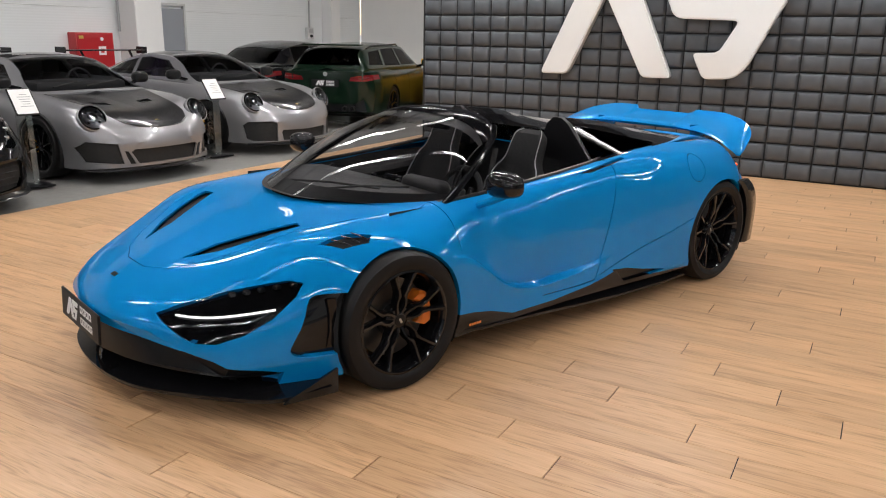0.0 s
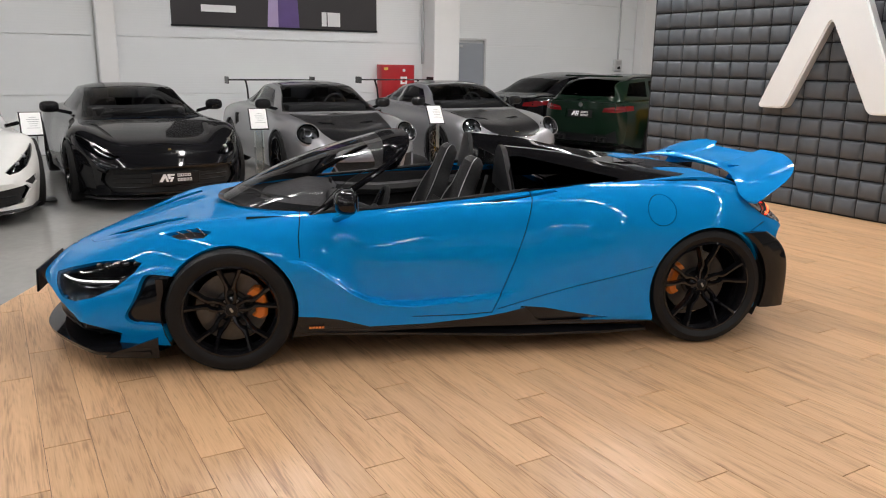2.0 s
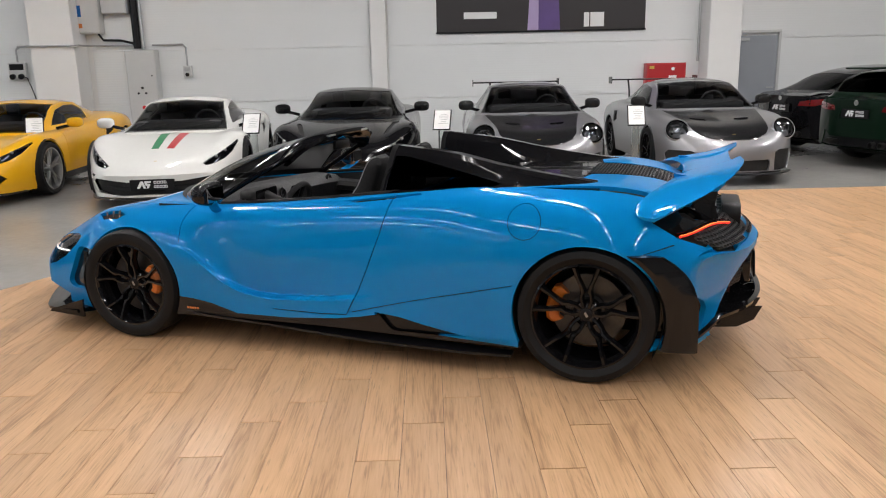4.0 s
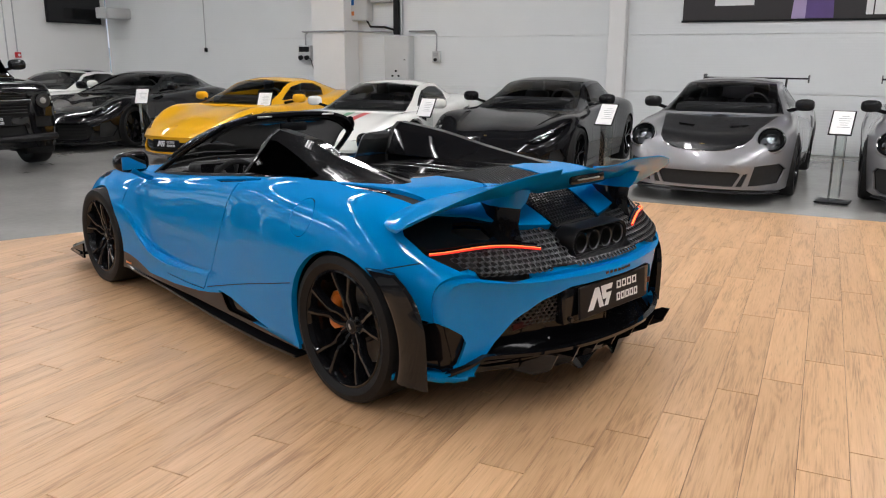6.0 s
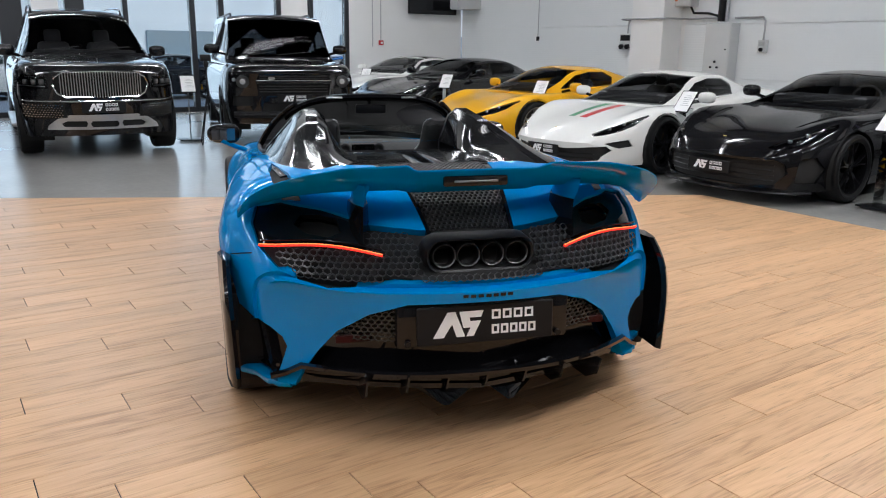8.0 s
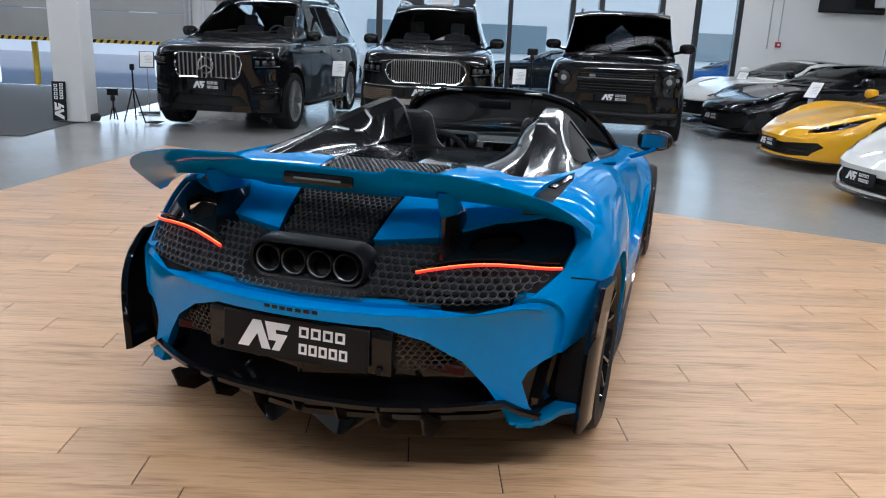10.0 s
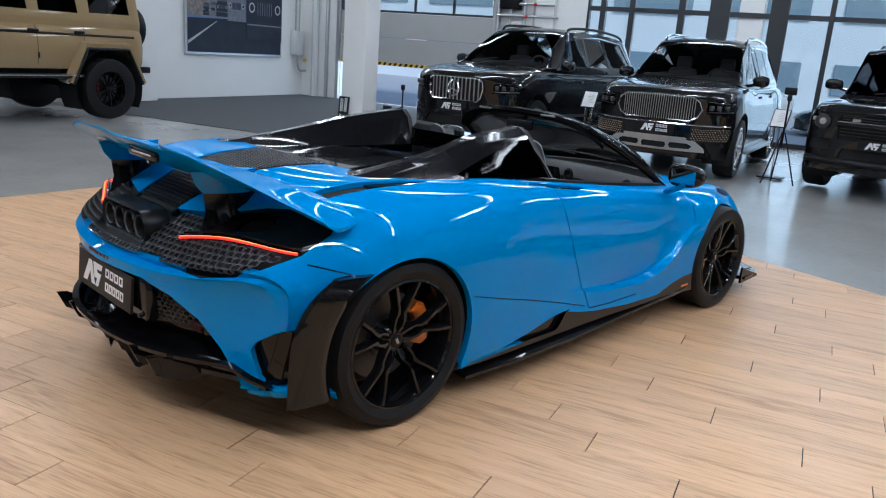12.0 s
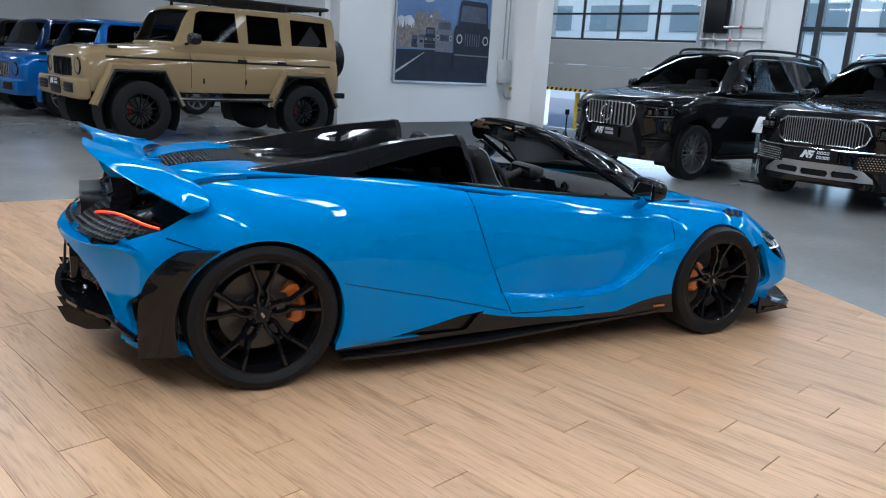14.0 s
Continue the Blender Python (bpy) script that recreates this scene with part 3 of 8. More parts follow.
wall_run("wall_front", "white front wall round glazing and gate", M["wall"], [
    ((0.3, 3.4, CEIL), (U1 + 0.15, -8.55, CEIL / 2)),
    ((0.3, 2.2, CEIL), (U1 + 0.15, 4.5, CEIL / 2)),
    ((0.3, 1.3, CEIL), (U1 + 0.15, 10.6, CEIL / 2)),
    ((0.3, 10.25, CEIL - 4.3), (U1 + 0.15, -1.725, (CEIL + 4.3) / 2)),
    ((0.3, 4.35, CEIL - 4.3), (U1 + 0.15, 7.775, (CEIL + 4.3) / 2))])

# window wall
win = thing("window_1", "tall glass front in dark anthracite frames", "window", room(0, 0), kind="structure")
posts = [(-6.8, 0.12), (-5.85, 0.1), (-5.02, 0.12), (-3.65, 0.12), (-3.0, 0.12), (-1.6, 0.1), (-0.62, 0.36), (0.55, 0.42), (1.33, 0.14), (2.4, 0.12), (3.05, 0.12), (3.4, 0.1)]
for v, w in posts:
    part("mullion", box(0.16, w, 4.3, (U1 + 0.1, v, 2.15), 0.006, 1), M["frame_dark"], win)
for z in (0.04, 2.62, 4.26):
    part("transom", box(0.14, 10.2, 0.1, (U1 + 0.1, -1.7, z), 0.006, 1), M["frame_dark"], win)
for (v0, w0), (v1, w1) in zip(posts, posts[1:]):
    for z0, z1 in ((0.09, 2.57), (2.67, 4.21)):
        p = part("pane", box(0.012, v1 - v0 - (w0 + w1) / 2, z1 - z0, (U1 + 0.1, ((v0 + w0 / 2) + (v1 - w1 / 2)) / 2, (z0 + z1) / 2)), M["glass_clear"], win, smooth=0)
        p.visible_shadow = False
for v in (-5.43, -0.08):
    tagged(part("column", box(0.4, 0.5 if v > -1 else 0.7, CEIL, (0, 0, CEIL / 2), 0.012, 1), M["column"], m=room(U1 + 0.28, v)), "white column between the dark window frames", "column", "columns of the hall", "structure")

# sectional gate, half raised
gate = thing("gate", "grey sectional gate with a window row, half raised", "gate", room(0, 0), kind="structure")
for z in (1.05, 1.67):
    part("gate_panel", box(0.06, 4.3, 0.605, (U1 + 0.02, 7.8, z + 0.305), 0.006, 1), M["gate_panel"], gate)
for r in range(3):
    z0 = 2.31 + 0.62 * r
    part("gate_frame", box(0.07, 4.3, 0.05, (U1 + 0.02, 7.8, z0), 0.004, 1), M["frame_dark"], gate)
    for i in range(5):
        part("gate_frame", box(0.07, 0.05, 0.6, (U1 + 0.02, 5.66 + i * 1.07, z0 + 0.31), 0.004, 1), M["frame_dark"], gate)
    for i in range(4):
        p = part("pane", box(0.01, 1.02, 0.57, (U1 + 0.02, 6.195 + i * 1.07, z0 + 0.31)), M["glass_clear"], gate, smooth=0)
        p.visible_shadow = False
part("edge_seal", box(0.07, 4.3, 0.08, (U1 + 0.02, 7.8, 1.01), 0.01, 1), M["yellow_post"], gate, "yellow and black striped safety edge")
for i in range(27):
    part("hazard_stripe", plate_poly([(0, 0), (0.07, 0), (0.11, 0.075), (0.04, 0.075)], 0.004, m=pose(U1 - 0.016, 9.88 - i * 0.155, 0.972, 90, 0, -90)), M["deep_black"], gate, smooth=0)
for v in (5.59, 10.01):
    part("guide_rail", box(0.12, 0.1, 4.3, (U1 - 0.04, v, 2.15), 0.01, 1), M["galv"], gate)
tagged(part("bollard", rod((0, 0, 0), (0, 0, 1.0), 0.07, 16), M["yellow_post"], m=room(U1 + 0.75, 9.35, -0.08)), "yellow steel bollard outside the raised gate", "bollard")

# outside: a pale facade across the yard
fac = thing("facade_building", "pale building across the yard with window bands", "building", room(34, -1), kind="structure")
part("wall", box(1, 80, 9, (0, 0, 4.4)), M["facade"], fac, smooth=0)
for z in (1.4, 4.4, 7.0):
    for i in range(16):
        part("window", box(0.2, 3.6, 1.3, (-0.5, -37 + i * 4.9, z), 0.02, 1), M["facade_window"], fac)

# ---- wooden platform ----
PW, PL = 0.183, 1.22
edge_poly = [(2.35, -3.84), (3.80, 5.0), (-9.0, 2.75), (-9.0, -7.81)]
sub = bmesh.new()
f = sub.faces.new([sub.verts.new((x, y, 0)) for x, y in edge_poly])
f.normal_update()
if f.normal.z < 0:
    f.normal_flip()
r = bmesh.ops.extrude_face_region(sub, geom=[f])
bmesh.ops.translate(sub, vec=(0, 0, -0.012), verts=sub.verts)
bmesh.ops.translate(sub, vec=(0, 0, 0.0075), verts=[v for v in r["geom"] if isinstance(v, bmesh.types.BMVert)])
platform = tagged(part("wood_floor", sub, M["pad_back"], smooth=0), "oak-look board floor laid over the concrete", "floor", kind="structure")

# ---- the blue open supercar ----
from mathutils.bvhtree import BVHTree
from mathutils.interpolate import poly_3d_calc


def wheel_mesh_set(R, W, rim_r, spokes):
    """Meshes of a road wheel about the y axis, outer face towards +y."""
    h = W / 2
    tyre = lathe([(rim_r, -h * 0.86), (rim_r + 0.012, -h * 0.93), (R - 0.045, -h), (R - 0.014, -h * 0.93), (R - 0.002, -h * 0.74), (R, -h * 0.4), (R, h * 0.4), (R - 0.002, h * 0.74), (R - 0.014, h * 0.93), (R - 0.045, h), (rim_r + 0.012, h * 0.93), (rim_r, h * 0.86)], 56)
    barrel = lathe([(rim_r + 0.004, h * 0.9), (rim_r - 0.006, h * 0.92), (rim_r - 0.016, h * 0.8), (rim_r - 0.022, h * 0.5), (rim_r - 0.03, -h * 0.6), (rim_r + 0.004, -h * 0.9)], 56)
    return tyre, barrel


def hero_spokes(rim_r, h):
    """Five forked spokes with a split near the rim."""
    b = bmesh.new()
    for i in range(5):
        a = 2 * math.pi * i / 5 + math.pi / 2
        for s in (-1, 1):
            pts = []
            for rr, da, y, w in ((0.036, 0.36, h * 0.52, 0.012), (0.07, 0.335, h * 0.60, 0.0085), (0.10, 0.24, h * 0.65, 0.009), (0.122, 0.125, h * 0.69, 0.0125), (0.15, 0.15, h * 0.74, 0.0095), (0.19, 0.205, h * 0.80, 0.009), (rim_r - 0.010, 0.235, h * 0.87, 0.012)):
                an = a + s * da
                c, t = Vector((math.cos(an), 0, math.sin(an))), Vector((-math.sin(an), 0, math.cos(an)))
                pts.append((c * rr + Vector((0, y, 0)), t, w))
            rings = []
            for p, t, w in pts:
                rings.append([b.verts.new(p + t * w * 1.28 * kx + Vector((0, ky, 0))) for kx, ky in ((-1, -0.034), (-0.9, -0.004), (-0.45, 0.006), (0.45, 0.006), (0.9, -0.004), (1, -0.034))])
            for r0, r1 in zip(rings, rings[1:]):
                for j in range(6):
                    b.faces.new((r0[j], r0[(j + 1) % 6], r1[(j + 1) % 6], r1[j]))
    lathe([(0.001, h * 0.56), (0.03, h * 0.56), (0.05, h * 0.52), (0.07, h * 0.40), (0.07, 0.0)], 24, b)
    bmesh.ops.recalc_face_normals(b, faces=b.faces)
    return b


def hero_wheel(car, x, y, R, W, rim_r, caliper_ang):
    h = W / 2
    side = 1 if y > 0 else -1
    w = new("wheel")
    w.empty_display_size = 0.1
    w.parent = car
    w.matrix_basis = pose(x, y, R, 0, 0, 0 if side > 0 else 180)
    tyre, barrel = wheel_mesh_set(R, W, rim_r, 5)
    part("tyre", tyre, M["tyre"], w)
    part("rim", barrel, M["gloss_black"], w)
    part("spokes", hero_spokes(rim_r, h), M["gloss_black"], w, "gloss black forged spokes")
    disc = lathe([(0.09, h * 0.05), (0.185, h * 0.05), (0.185, h * 0.05 - 0.03), (0.09, h * 0.05 - 0.03)], 48)
    lathe([(0.001, h * 0.1), (0.085, h * 0.1), (0.09, h * 0.02)], 24, disc)
    part("brake_disc", disc, M["dark_steel"], w)
    cal = bmesh.new()
    n = 9
    a0 = radians(caliper_ang if side > 0 else 180 - caliper_ang)
    prof = [(0.142, h * 0.12), (0.142, h * 0.30), (0.152, h * 0.36), (0.188, h * 0.40), (0.205, h * 0.34), (0.205, -h * 0.1)]
    if x > 0:
        prof = [(r - .02, d * 1.55) for r, d in prof]
    rings = []
    for i in range(n):
        a = a0 + radians(64) * (i / (n - 1) - 0.5)
        k = 0.9 if i in (0, n - 1) else 1.0
        rings.append([cal.verts.new((r * k * math.cos(a), y2 * k, r * k * math.sin(a))) for r, y2 in prof])
    for r0, r1 in zip(rings, rings[1:]):
        for j in range(len(prof) - 1):
            cal.faces.new((r0[j], r0[j + 1], r1[j + 1], r1[j]))
    cal.faces.new(rings[0])
    cal.faces.new(rings[-1][::-1])
    bmesh.ops.recalc_face_normals(cal, faces=cal.faces)
    part("caliper", cal, M["orange"], w, "orange painted brake caliper")
    cap = lathe([(0.0005, h * 0.60), (0.024, h * 0.595), (0.03, h * 0.57), (0.031, h * 0.5)], 24)
    part("hub_cap", cap, M["satin_black"], w)
    part("hub_emblem", box(0.012, 0.002, 0.026, (0, h * 0.602, 0), 0.0008, 1, rot=Euler((0, radians(30), 0)).to_matrix().to_4x4()), M["steel"], w)
    for i in range(5):
        a = 2 * math.pi * (i + 0.5) / 5 + math.pi / 2
        part("wheel_bolt", rod((0.052 * math.cos(a), h * 0.40, 0.052 * math.sin(a)), (0.052 * math.cos(a), h * 0.53, 0.052 * math.sin(a)), 0.009, 6), M["dark_steel"], w)
    return w


def logo_plate(parent, m, w=0.52, h=0.145, name="plate"):
    """Black dealer plate with a white mark and two bars."""
    p = part(name, box(0.012, w, h, bevel=0.004, seg=1), M["plate"], parent, "black dealer plate with white mark and bars", m)
    k = h / 0.145
    # the mark: two slanted strokes and a hooked one, in plate coordinates seen from the front (y to the viewer's right)
    strokes = [[(-0.205, -0.045), (-0.15, 0.05), (-0.128, 0.05), (-0.128, 0.012), (-0.165, -0.045)],
               [(-0.148, 0.05), (-0.12, 0.05), (-0.083, -0.045), (-0.116, -0.045)],
               [(-0.105, 0.05), (-0.012, 0.05), (-0.022, 0.026), (-0.066, 0.026), (-0.063, 0.012), (-0.022, 0.012), (-0.05, -0.045), (-0.078, -0.045), (-0.062, -0.012), (-0.09, -0.012)]]
    bars = [(0.02 + i * 0.043, 0.014, 0.034, 0.036) for i in range(4)] + [(0.02 + i * 0.036, -0.043, 0.029, 0.036) for i in range(5)]
    fm = pose(0.0062, 0, 0, 90, 0, 90)
    b = None
    for s in strokes:
        b = plate_poly([(x * k, y * k) for x, y in s], 0.0012, b, fm)
    part("mark", b, M["white_ink"], p, smooth=0)
    for x, y, bw, bh in bars:
        b = None
        for x0, y0, x1, y1 in ((x, y, x + bw, y + 0.008), (x, y + bh - 0.008, x + bw, y + bh), (x, y + 0.008, x + 0.008, y + bh - 0.008), (x + bw - 0.008, y + 0.008, x + bw, y + bh - 0.008)):
            b = plate_poly([(x0 * k, y0 * k), (x1 * k, y0 * k), (x1 * k, y1 * k), (x0 * k, y1 * k)], 0.0012, b, fm)
        part("bar", b, M["white_ink"], p, smooth=0)
    return p


def hero_car():
    car = thing("supercar", "bright blue open-top supercar with black wheels on the board floor", "car", pose(0, 0, 0))
    S = [
        (2.43, [(0, .40), (.25, .40), (.50, .39), (.66, .36), (.735, .31), (.75, .24), (.72, .17), (0, .16)]),
        (2.395, [(0, .463), (.25, .463), (.50, .452), (.67, .42), (.76, .35), (.775, .25), (.74, .16), (0, .145)]),
        (2.30, [(0, .505), (.28, .503), (.54, .498), (.72, .455), (.80, .37), (.815, .25), (.78, .15), (0, .14)]),
        (2.0, [(0, .625), (.32, .618), (.60, .633), (.78, .57), (.875, .44), (.885, .28), (.86, .15), (0, .13)]),
        (1.7, [(0, .715), (.36, .708), (.66, .735), (.82, .675), (.915, .51), (.925, .34), (.91, .15), (0, .13)]),
        (1.335, [(0, .785), (.42, .775), (.68, .765), (.84, .71), (.935, .58), (.945, .40), (.93, .16), (0, .13)]),
        (1.0, [(0, .80), (.5, .79), (.70, .785), (.84, .725), (.905, .635), (.932, .55), (.92, .17), (0, .13)]),
        (.79, [(0, .80), (.55, .80), (.715, .795), (.828, .738), (.882, .61), (.925, .455), (.92, .18), (0, .13)]),
        (.55, [(0, .80), (.55, .81), (.72, .81), (.825, .75), (.873, .58), (.912, .36), (.92, .18), (0, .13)]),
        (.2, [(0, .82), (.55, .83), (.73, .845), (.825, .78), (.865, .60), (.90, .37), (.92, .18), (0, .13)]),
        (-.3, [(0, .89), (.55, .895), (.75, .888), (.84, .81), (.88, .63), (.90, .40), (.92, .17), (0, .13)]),
        (-.8, [(0, .945), (.5, .945), (.73, .93), (.87, .86), (.935, .67), (.94, .43), (.925, .16), (0, .13)]),
        (-1.335, [(0, .955), (.5, .955), (.72, .94), (.88, .86), (.955, .67), (.95, .43), (.93, .16), (0, .13)]),
        (-1.6, [(0, .935), (.5, .935), (.71, .915), (.86, .83), (.94, .66), (.93, .43), (.90, .19), (0, .14)]),
        (-1.78, [(0, .87), (.45, .875), (.68, .87), (.835, .785), (.92, .65), (.905, .43), (.87, .22), (0, .16)]),
        (-1.97, [(0, .765), (.45, .765), (.66, .765), (.79, .735), (.87, .62), (.86, .43), (.83, .205), (0, .18)]),
        (-2.15, [(0, .632), (.4, .632), (.60, .64), (.74, .652), (.81, .59), (.80, .44), (.765, .22), (0, .20)]),
    ]
    bow = [(-2.15, -.42), (-1.97, -.32), (-1.7, -.15), (-1.4, -.02), (-1.2, 0), (1.35, 0), (1.7, .12), (2.0, .28), (2.3, .47), (2.43, .525)]
    sh = loft(S, bow, nx=132, k=6, sharp=(5, 6), fair=6, soft_rear=.04)
    # the crisp lip along the flank, with the scooped door above it
    lip = [(1.063, .583), (.98, .572), (.91, .545), (.83, .487), (.74, .412), (.66, .365), (.589, .335), (.48, .315), (.374, .307), (.25, .311), (.118, .32), (-.10, .345), (-.25, .365)]
    lip = catmull(lip, 2)
    flank = lambda c, n: c.y > 0.6 and n.y > 0.1 and c.z > 0.2
    lip_in = [(x + .005, z + .015) for x, z in lip]
    for ln in (lip, lip_in):
        cookie(sh, ln + [(-.28, .72), (1.08, .72)], "side", flank)
    lx, lz = [p[0] for p in lip][::-1], [p[1] for p in lip][::-1]
    taper = curve1([-.25, .05, .35, .65, .82, .95, 1.063], [0, .45, 1, .9, .5, .16, 0])
    for v in sh.verts:
        x, y, z = v.co
        if -.25 < x < 1.063 and y > .6 and .2 < z < .78:
            sl = (np.interp(x + .01, lx, lz) - np.interp(x - .01, lx, lz)) / .02
            h = (z - float(np.interp(x, lx, lz))) / math.sqrt(1 + sl * sl)
            if h > 1e-4:
                q = min(1, max(0, (h - .013) / .26))
                v.co.y -= .046 * taper(x) * min(1, h / .012) * (1 - q * q * (3 - 2 * q))
            elif h > -.05:
                v.co.y += .006 * taper(x) * (1 + h / .05)
    ref = sh.copy()
    ref.normal_update()
    ref.faces.ensure_lookup_table()
    tree = BVHTree.FromBMesh(ref)

    def hit(o, d):
        p = tree.ray_cast(Vector(o), Vector(d))[0]
        return p

    def rear(y, z, off=0.0):
        p = hit((-4, abs(y), z), (1, 0, 0))
        p = p if p is not None else Vector((-1.9, abs(y), z))
        return Vector((p.x - off, y, z))

    def front(y, z, off=0.0):
        p = hit((4, abs(y), z), (-1, 0, 0))
        p = p if p is not None else Vector((2.0, abs(y), z))
        return Vector((p.x + off, y, z))

    def above(x, y, off=0.0):
        p = hit((x, abs(y), 3), (0, 0, -1))
        return Vector((x, y, (p.z if p is not None else 0.8) + off))

    side = lambda c, n: c.y > 0.3 and (n.y > 0.15 or c.z < 0.2)
    # wheel arches
    for x, z, r in ((1.335, .325, .343), (-1.335, .341, .361)):
        ring = arc(x, z, r, -25, 205, 30) + [(x - r * 0.95, 0.02), (x + r * 0.95, 0.02)]
        take(sh, cookie(sh, ring, "side", lambda c, n: c.y > 0.25 and c.z < 0.8)).free()
    # cockpit
    pit = [(1.42, -.02), (1.415, .1), (1.34, .30), (1.20, .48), (1.04, .60), (.87, .69), (.5, .70), (.1, .705), (-.25, .70), (-.42, .66), (-.46, .5), (-.46, -.02)]
    take(sh, cookie(sh, pit, "top", lambda c, n: n.z > 0.3 and c.z > 0.6)).free()
    # black tonneau and engine deck
    ton = [(-.47, -.02), (-.47, .52), (-.43, .665), (-.75, .69), (-1.0, .66), (-1.22, .57), (-1.27, .27), (-1.60, .215), (-1.93, .172), (-1.93, -.02)]
    deck = take(sh, cookie(sh, ton, "top", lambda c, n: n.z > 0.3 and c.z > 0.6))
    vent = take(deck, cookie(deck, [(-1.24, -.02), (-1.24, .245), (-1.60, .20), (-1.92, .158), (-1.92, -.02)], "top", lambda c, n: True))
    part("tonneau", both(rim(push(deck, -.004), .02)), M["gloss_black"], car, "gloss black roof cover and engine deck")
    part("deck_vent", both(push(vent, -.012)), M["deep_black"], car)
    # slots beside the deck
    for poly in ([(-1.02, .70), (-1.2, .722), (-1.45, .718), (-1.64, .69), (-1.68, .62), (-1.4, .645)],):
        s = take(sh, cookie(sh, poly, "top", lambda c, n: n.z > 0.2 and c.z > 0.6))
        pair("deck_slot", push(s, -.02), M["deep_black"], car)
    # rear grille field
    gr = [(-.01, .642), (.18, .644), (.33, .650), (.46, .634), (.56, .630), (.66, .646), (.73, .680), (.79, .730), (.812, .80), (.79, .858), (.70, .882), (.55, .866), (.46, .842), (.39, .818), (.20, .800), (-.01, .796)]
    grille = take(sh, cookie(sh, gr, "front", lambda c, n: c.x < -1.5 and c.z > 0.6))
    pod = [(.41, .756), (.50, .770), (.60, .772), (.70, .760), (.80, .735), (.84, .79), (.82, .88), (.70, .91), (.52, .89), (.43, .84)]
    pods = take(grille, cookie(grille, pod, "front", lambda c, n: True))
    eye = take(pods, cookie(pods, [(.49, .80), (.50, .84), (.56, .852), (.63, .85), (.66, .82), (.62, .795), (.54, .785)], "front", lambda c, n: True))
    pair("lamp_fairing", rim(push(pods, -.012), .02), M["gloss_black"], car, "gloss black fairing over the tail light")
    if len(eye.verts):
        pair("fairing_inlet", push(eye, -.05), M["deep_black"], car)
    part("rear_panel", both(rim(push(grille, -.03), .05, lambda c: c.y > 0.004, (0.5, 0, 0))), M["deep_black"], car, "black rear panel behind the mesh")
    # lower rear recess
    lo = [(-.01, .585), (.29, .578), (.42, .535), (.53, .46), (.60, .37), (.655, .28), (.69, .21), (.70, .08), (-.01, .08)]
    low = take(sh, cookie(sh, lo, "front", lambda c, n: c.x < -1.5))
    take(low, cookie(low, [(-.02, .0), (-.02, .20), (.72, .20), (.72, .0)], "front", lambda c, n: True)).free()
    part("rear_recess", both(push(low, -.06)), M["gloss_black"], car)
    cor = [(.705, .375), (.72, .41), (.78, .455), (.86, .482), (.96, .492), (.96, .0), (.755, .0), (.752, .2), (.74, .26), (.716, .335)]
    cn = take(sh, cookie(sh, cor, "front", lambda c, n: c.x < -1.6))
    take(cn, cookie(cn, [(.5, .0), (.5, .19), (1.0, .19), (1.0, .0)], "front", lambda c, n: True)).free()
    pair("corner_duct", rim(push(cn, -.05), .05, axis=(-0.5, 0, 0)), M["gloss_black"], car)
    # thin painted lip that runs from the bumper's leg to the wheel blade
    lp = bmesh.new()
    cols = []
    for y in np.linspace(.70, .905, 14):
        t = (y - .70) / .205
        p = rear(min(y, .82), .235)
        x = p.x + (.09 * (t - .58) / .42 if t > .58 else 0)
        z = .225 - .012 * t
        cols.append([lp.verts.new(v) for v in ((x + .06, y - .03, z + .012), (x + .012, y - .006, z + .017), (x, y, z + .008), (x + .002, y, z - .012), (x + .014, y - .004, z - .022), (x + .07, y - .03, z - .02))])
    for c0, c1 in zip(cols, cols[1:]):
        for j in range(6):
            lp.faces.new((c0[j], c0[(j + 1) % 6], c1[(j + 1) % 6], c1[j]))
    lp.faces.new(cols[0])
    lp.faces.new(cols[-1][::-1])
    bmesh.ops.recalc_face_normals(lp, faces=lp.faces)
    pair("bumper_lip", lp, M["blue"], car, "thin blue lip under the corner duct", smooth=50.0)
    # headlights
    hl = [(.455, .452), (.52, .492), (.62, .54), (.70, .566), (.76, .580), (.798, .570), (.806, .52), (.792, .44), (.76, .385), (.71, .355), (.65, .36), (.57, .398)]
    lamp = take(sh, cookie(sh, hl, "front", lambda c, n: c.x > 1.6))
    # lower front intake
    li = [(-.01, .365), (.22, .350), (.45, .335), (.60, .312), (.70, .282), (.79, .232), (.86, .172), (.87, .08), (-.01, .08)]
    intake = take(sh, cookie(sh, li, "front", lambda c, n: c.x > 1.9))
    part("front_intake", both(rim(push(intake, -.05), .08, lambda c: c.y > 0.004, (-.6, 0, 0))), M["satin_black"], car, "black lower front intake")
    # air curtain ahead of the front wheel
    ac = catmull([(1.59, .518), (1.73, .522), (1.775, .50), (1.80, .44), (1.825, .385), (1.855, .335), (1.87, .295), (1.84, .268), (1.76, .26), (1.59, .258)], 3, (0, 9))
    cur = take(sh, cookie(sh, ac, "side", lambda c, n: c.y > 0.6))
    pair("air_curtain", rim(push(cur, -.03), .03, axis=(0, -1, 0)), M["gloss_black"], car)
    fin = plate_poly([(1.668, .50), (1.705, .50), (1.70, .44), (1.702, .36), (1.712, .285), (1.668, .28)], .012, None, pose(0, 0, 0, 90, 0, 0))
    y0, y1 = hit((1.66, 3, .40), (0, -1, 0)).y, hit((1.76, 3, .40), (0, -1, 0)).y
    for v in fin.verts:
        v.co.y += y0 - .010 + (v.co.x - 1.66) * (y1 - y0) / .10 - .9 * (v.co.z - .39) ** 2
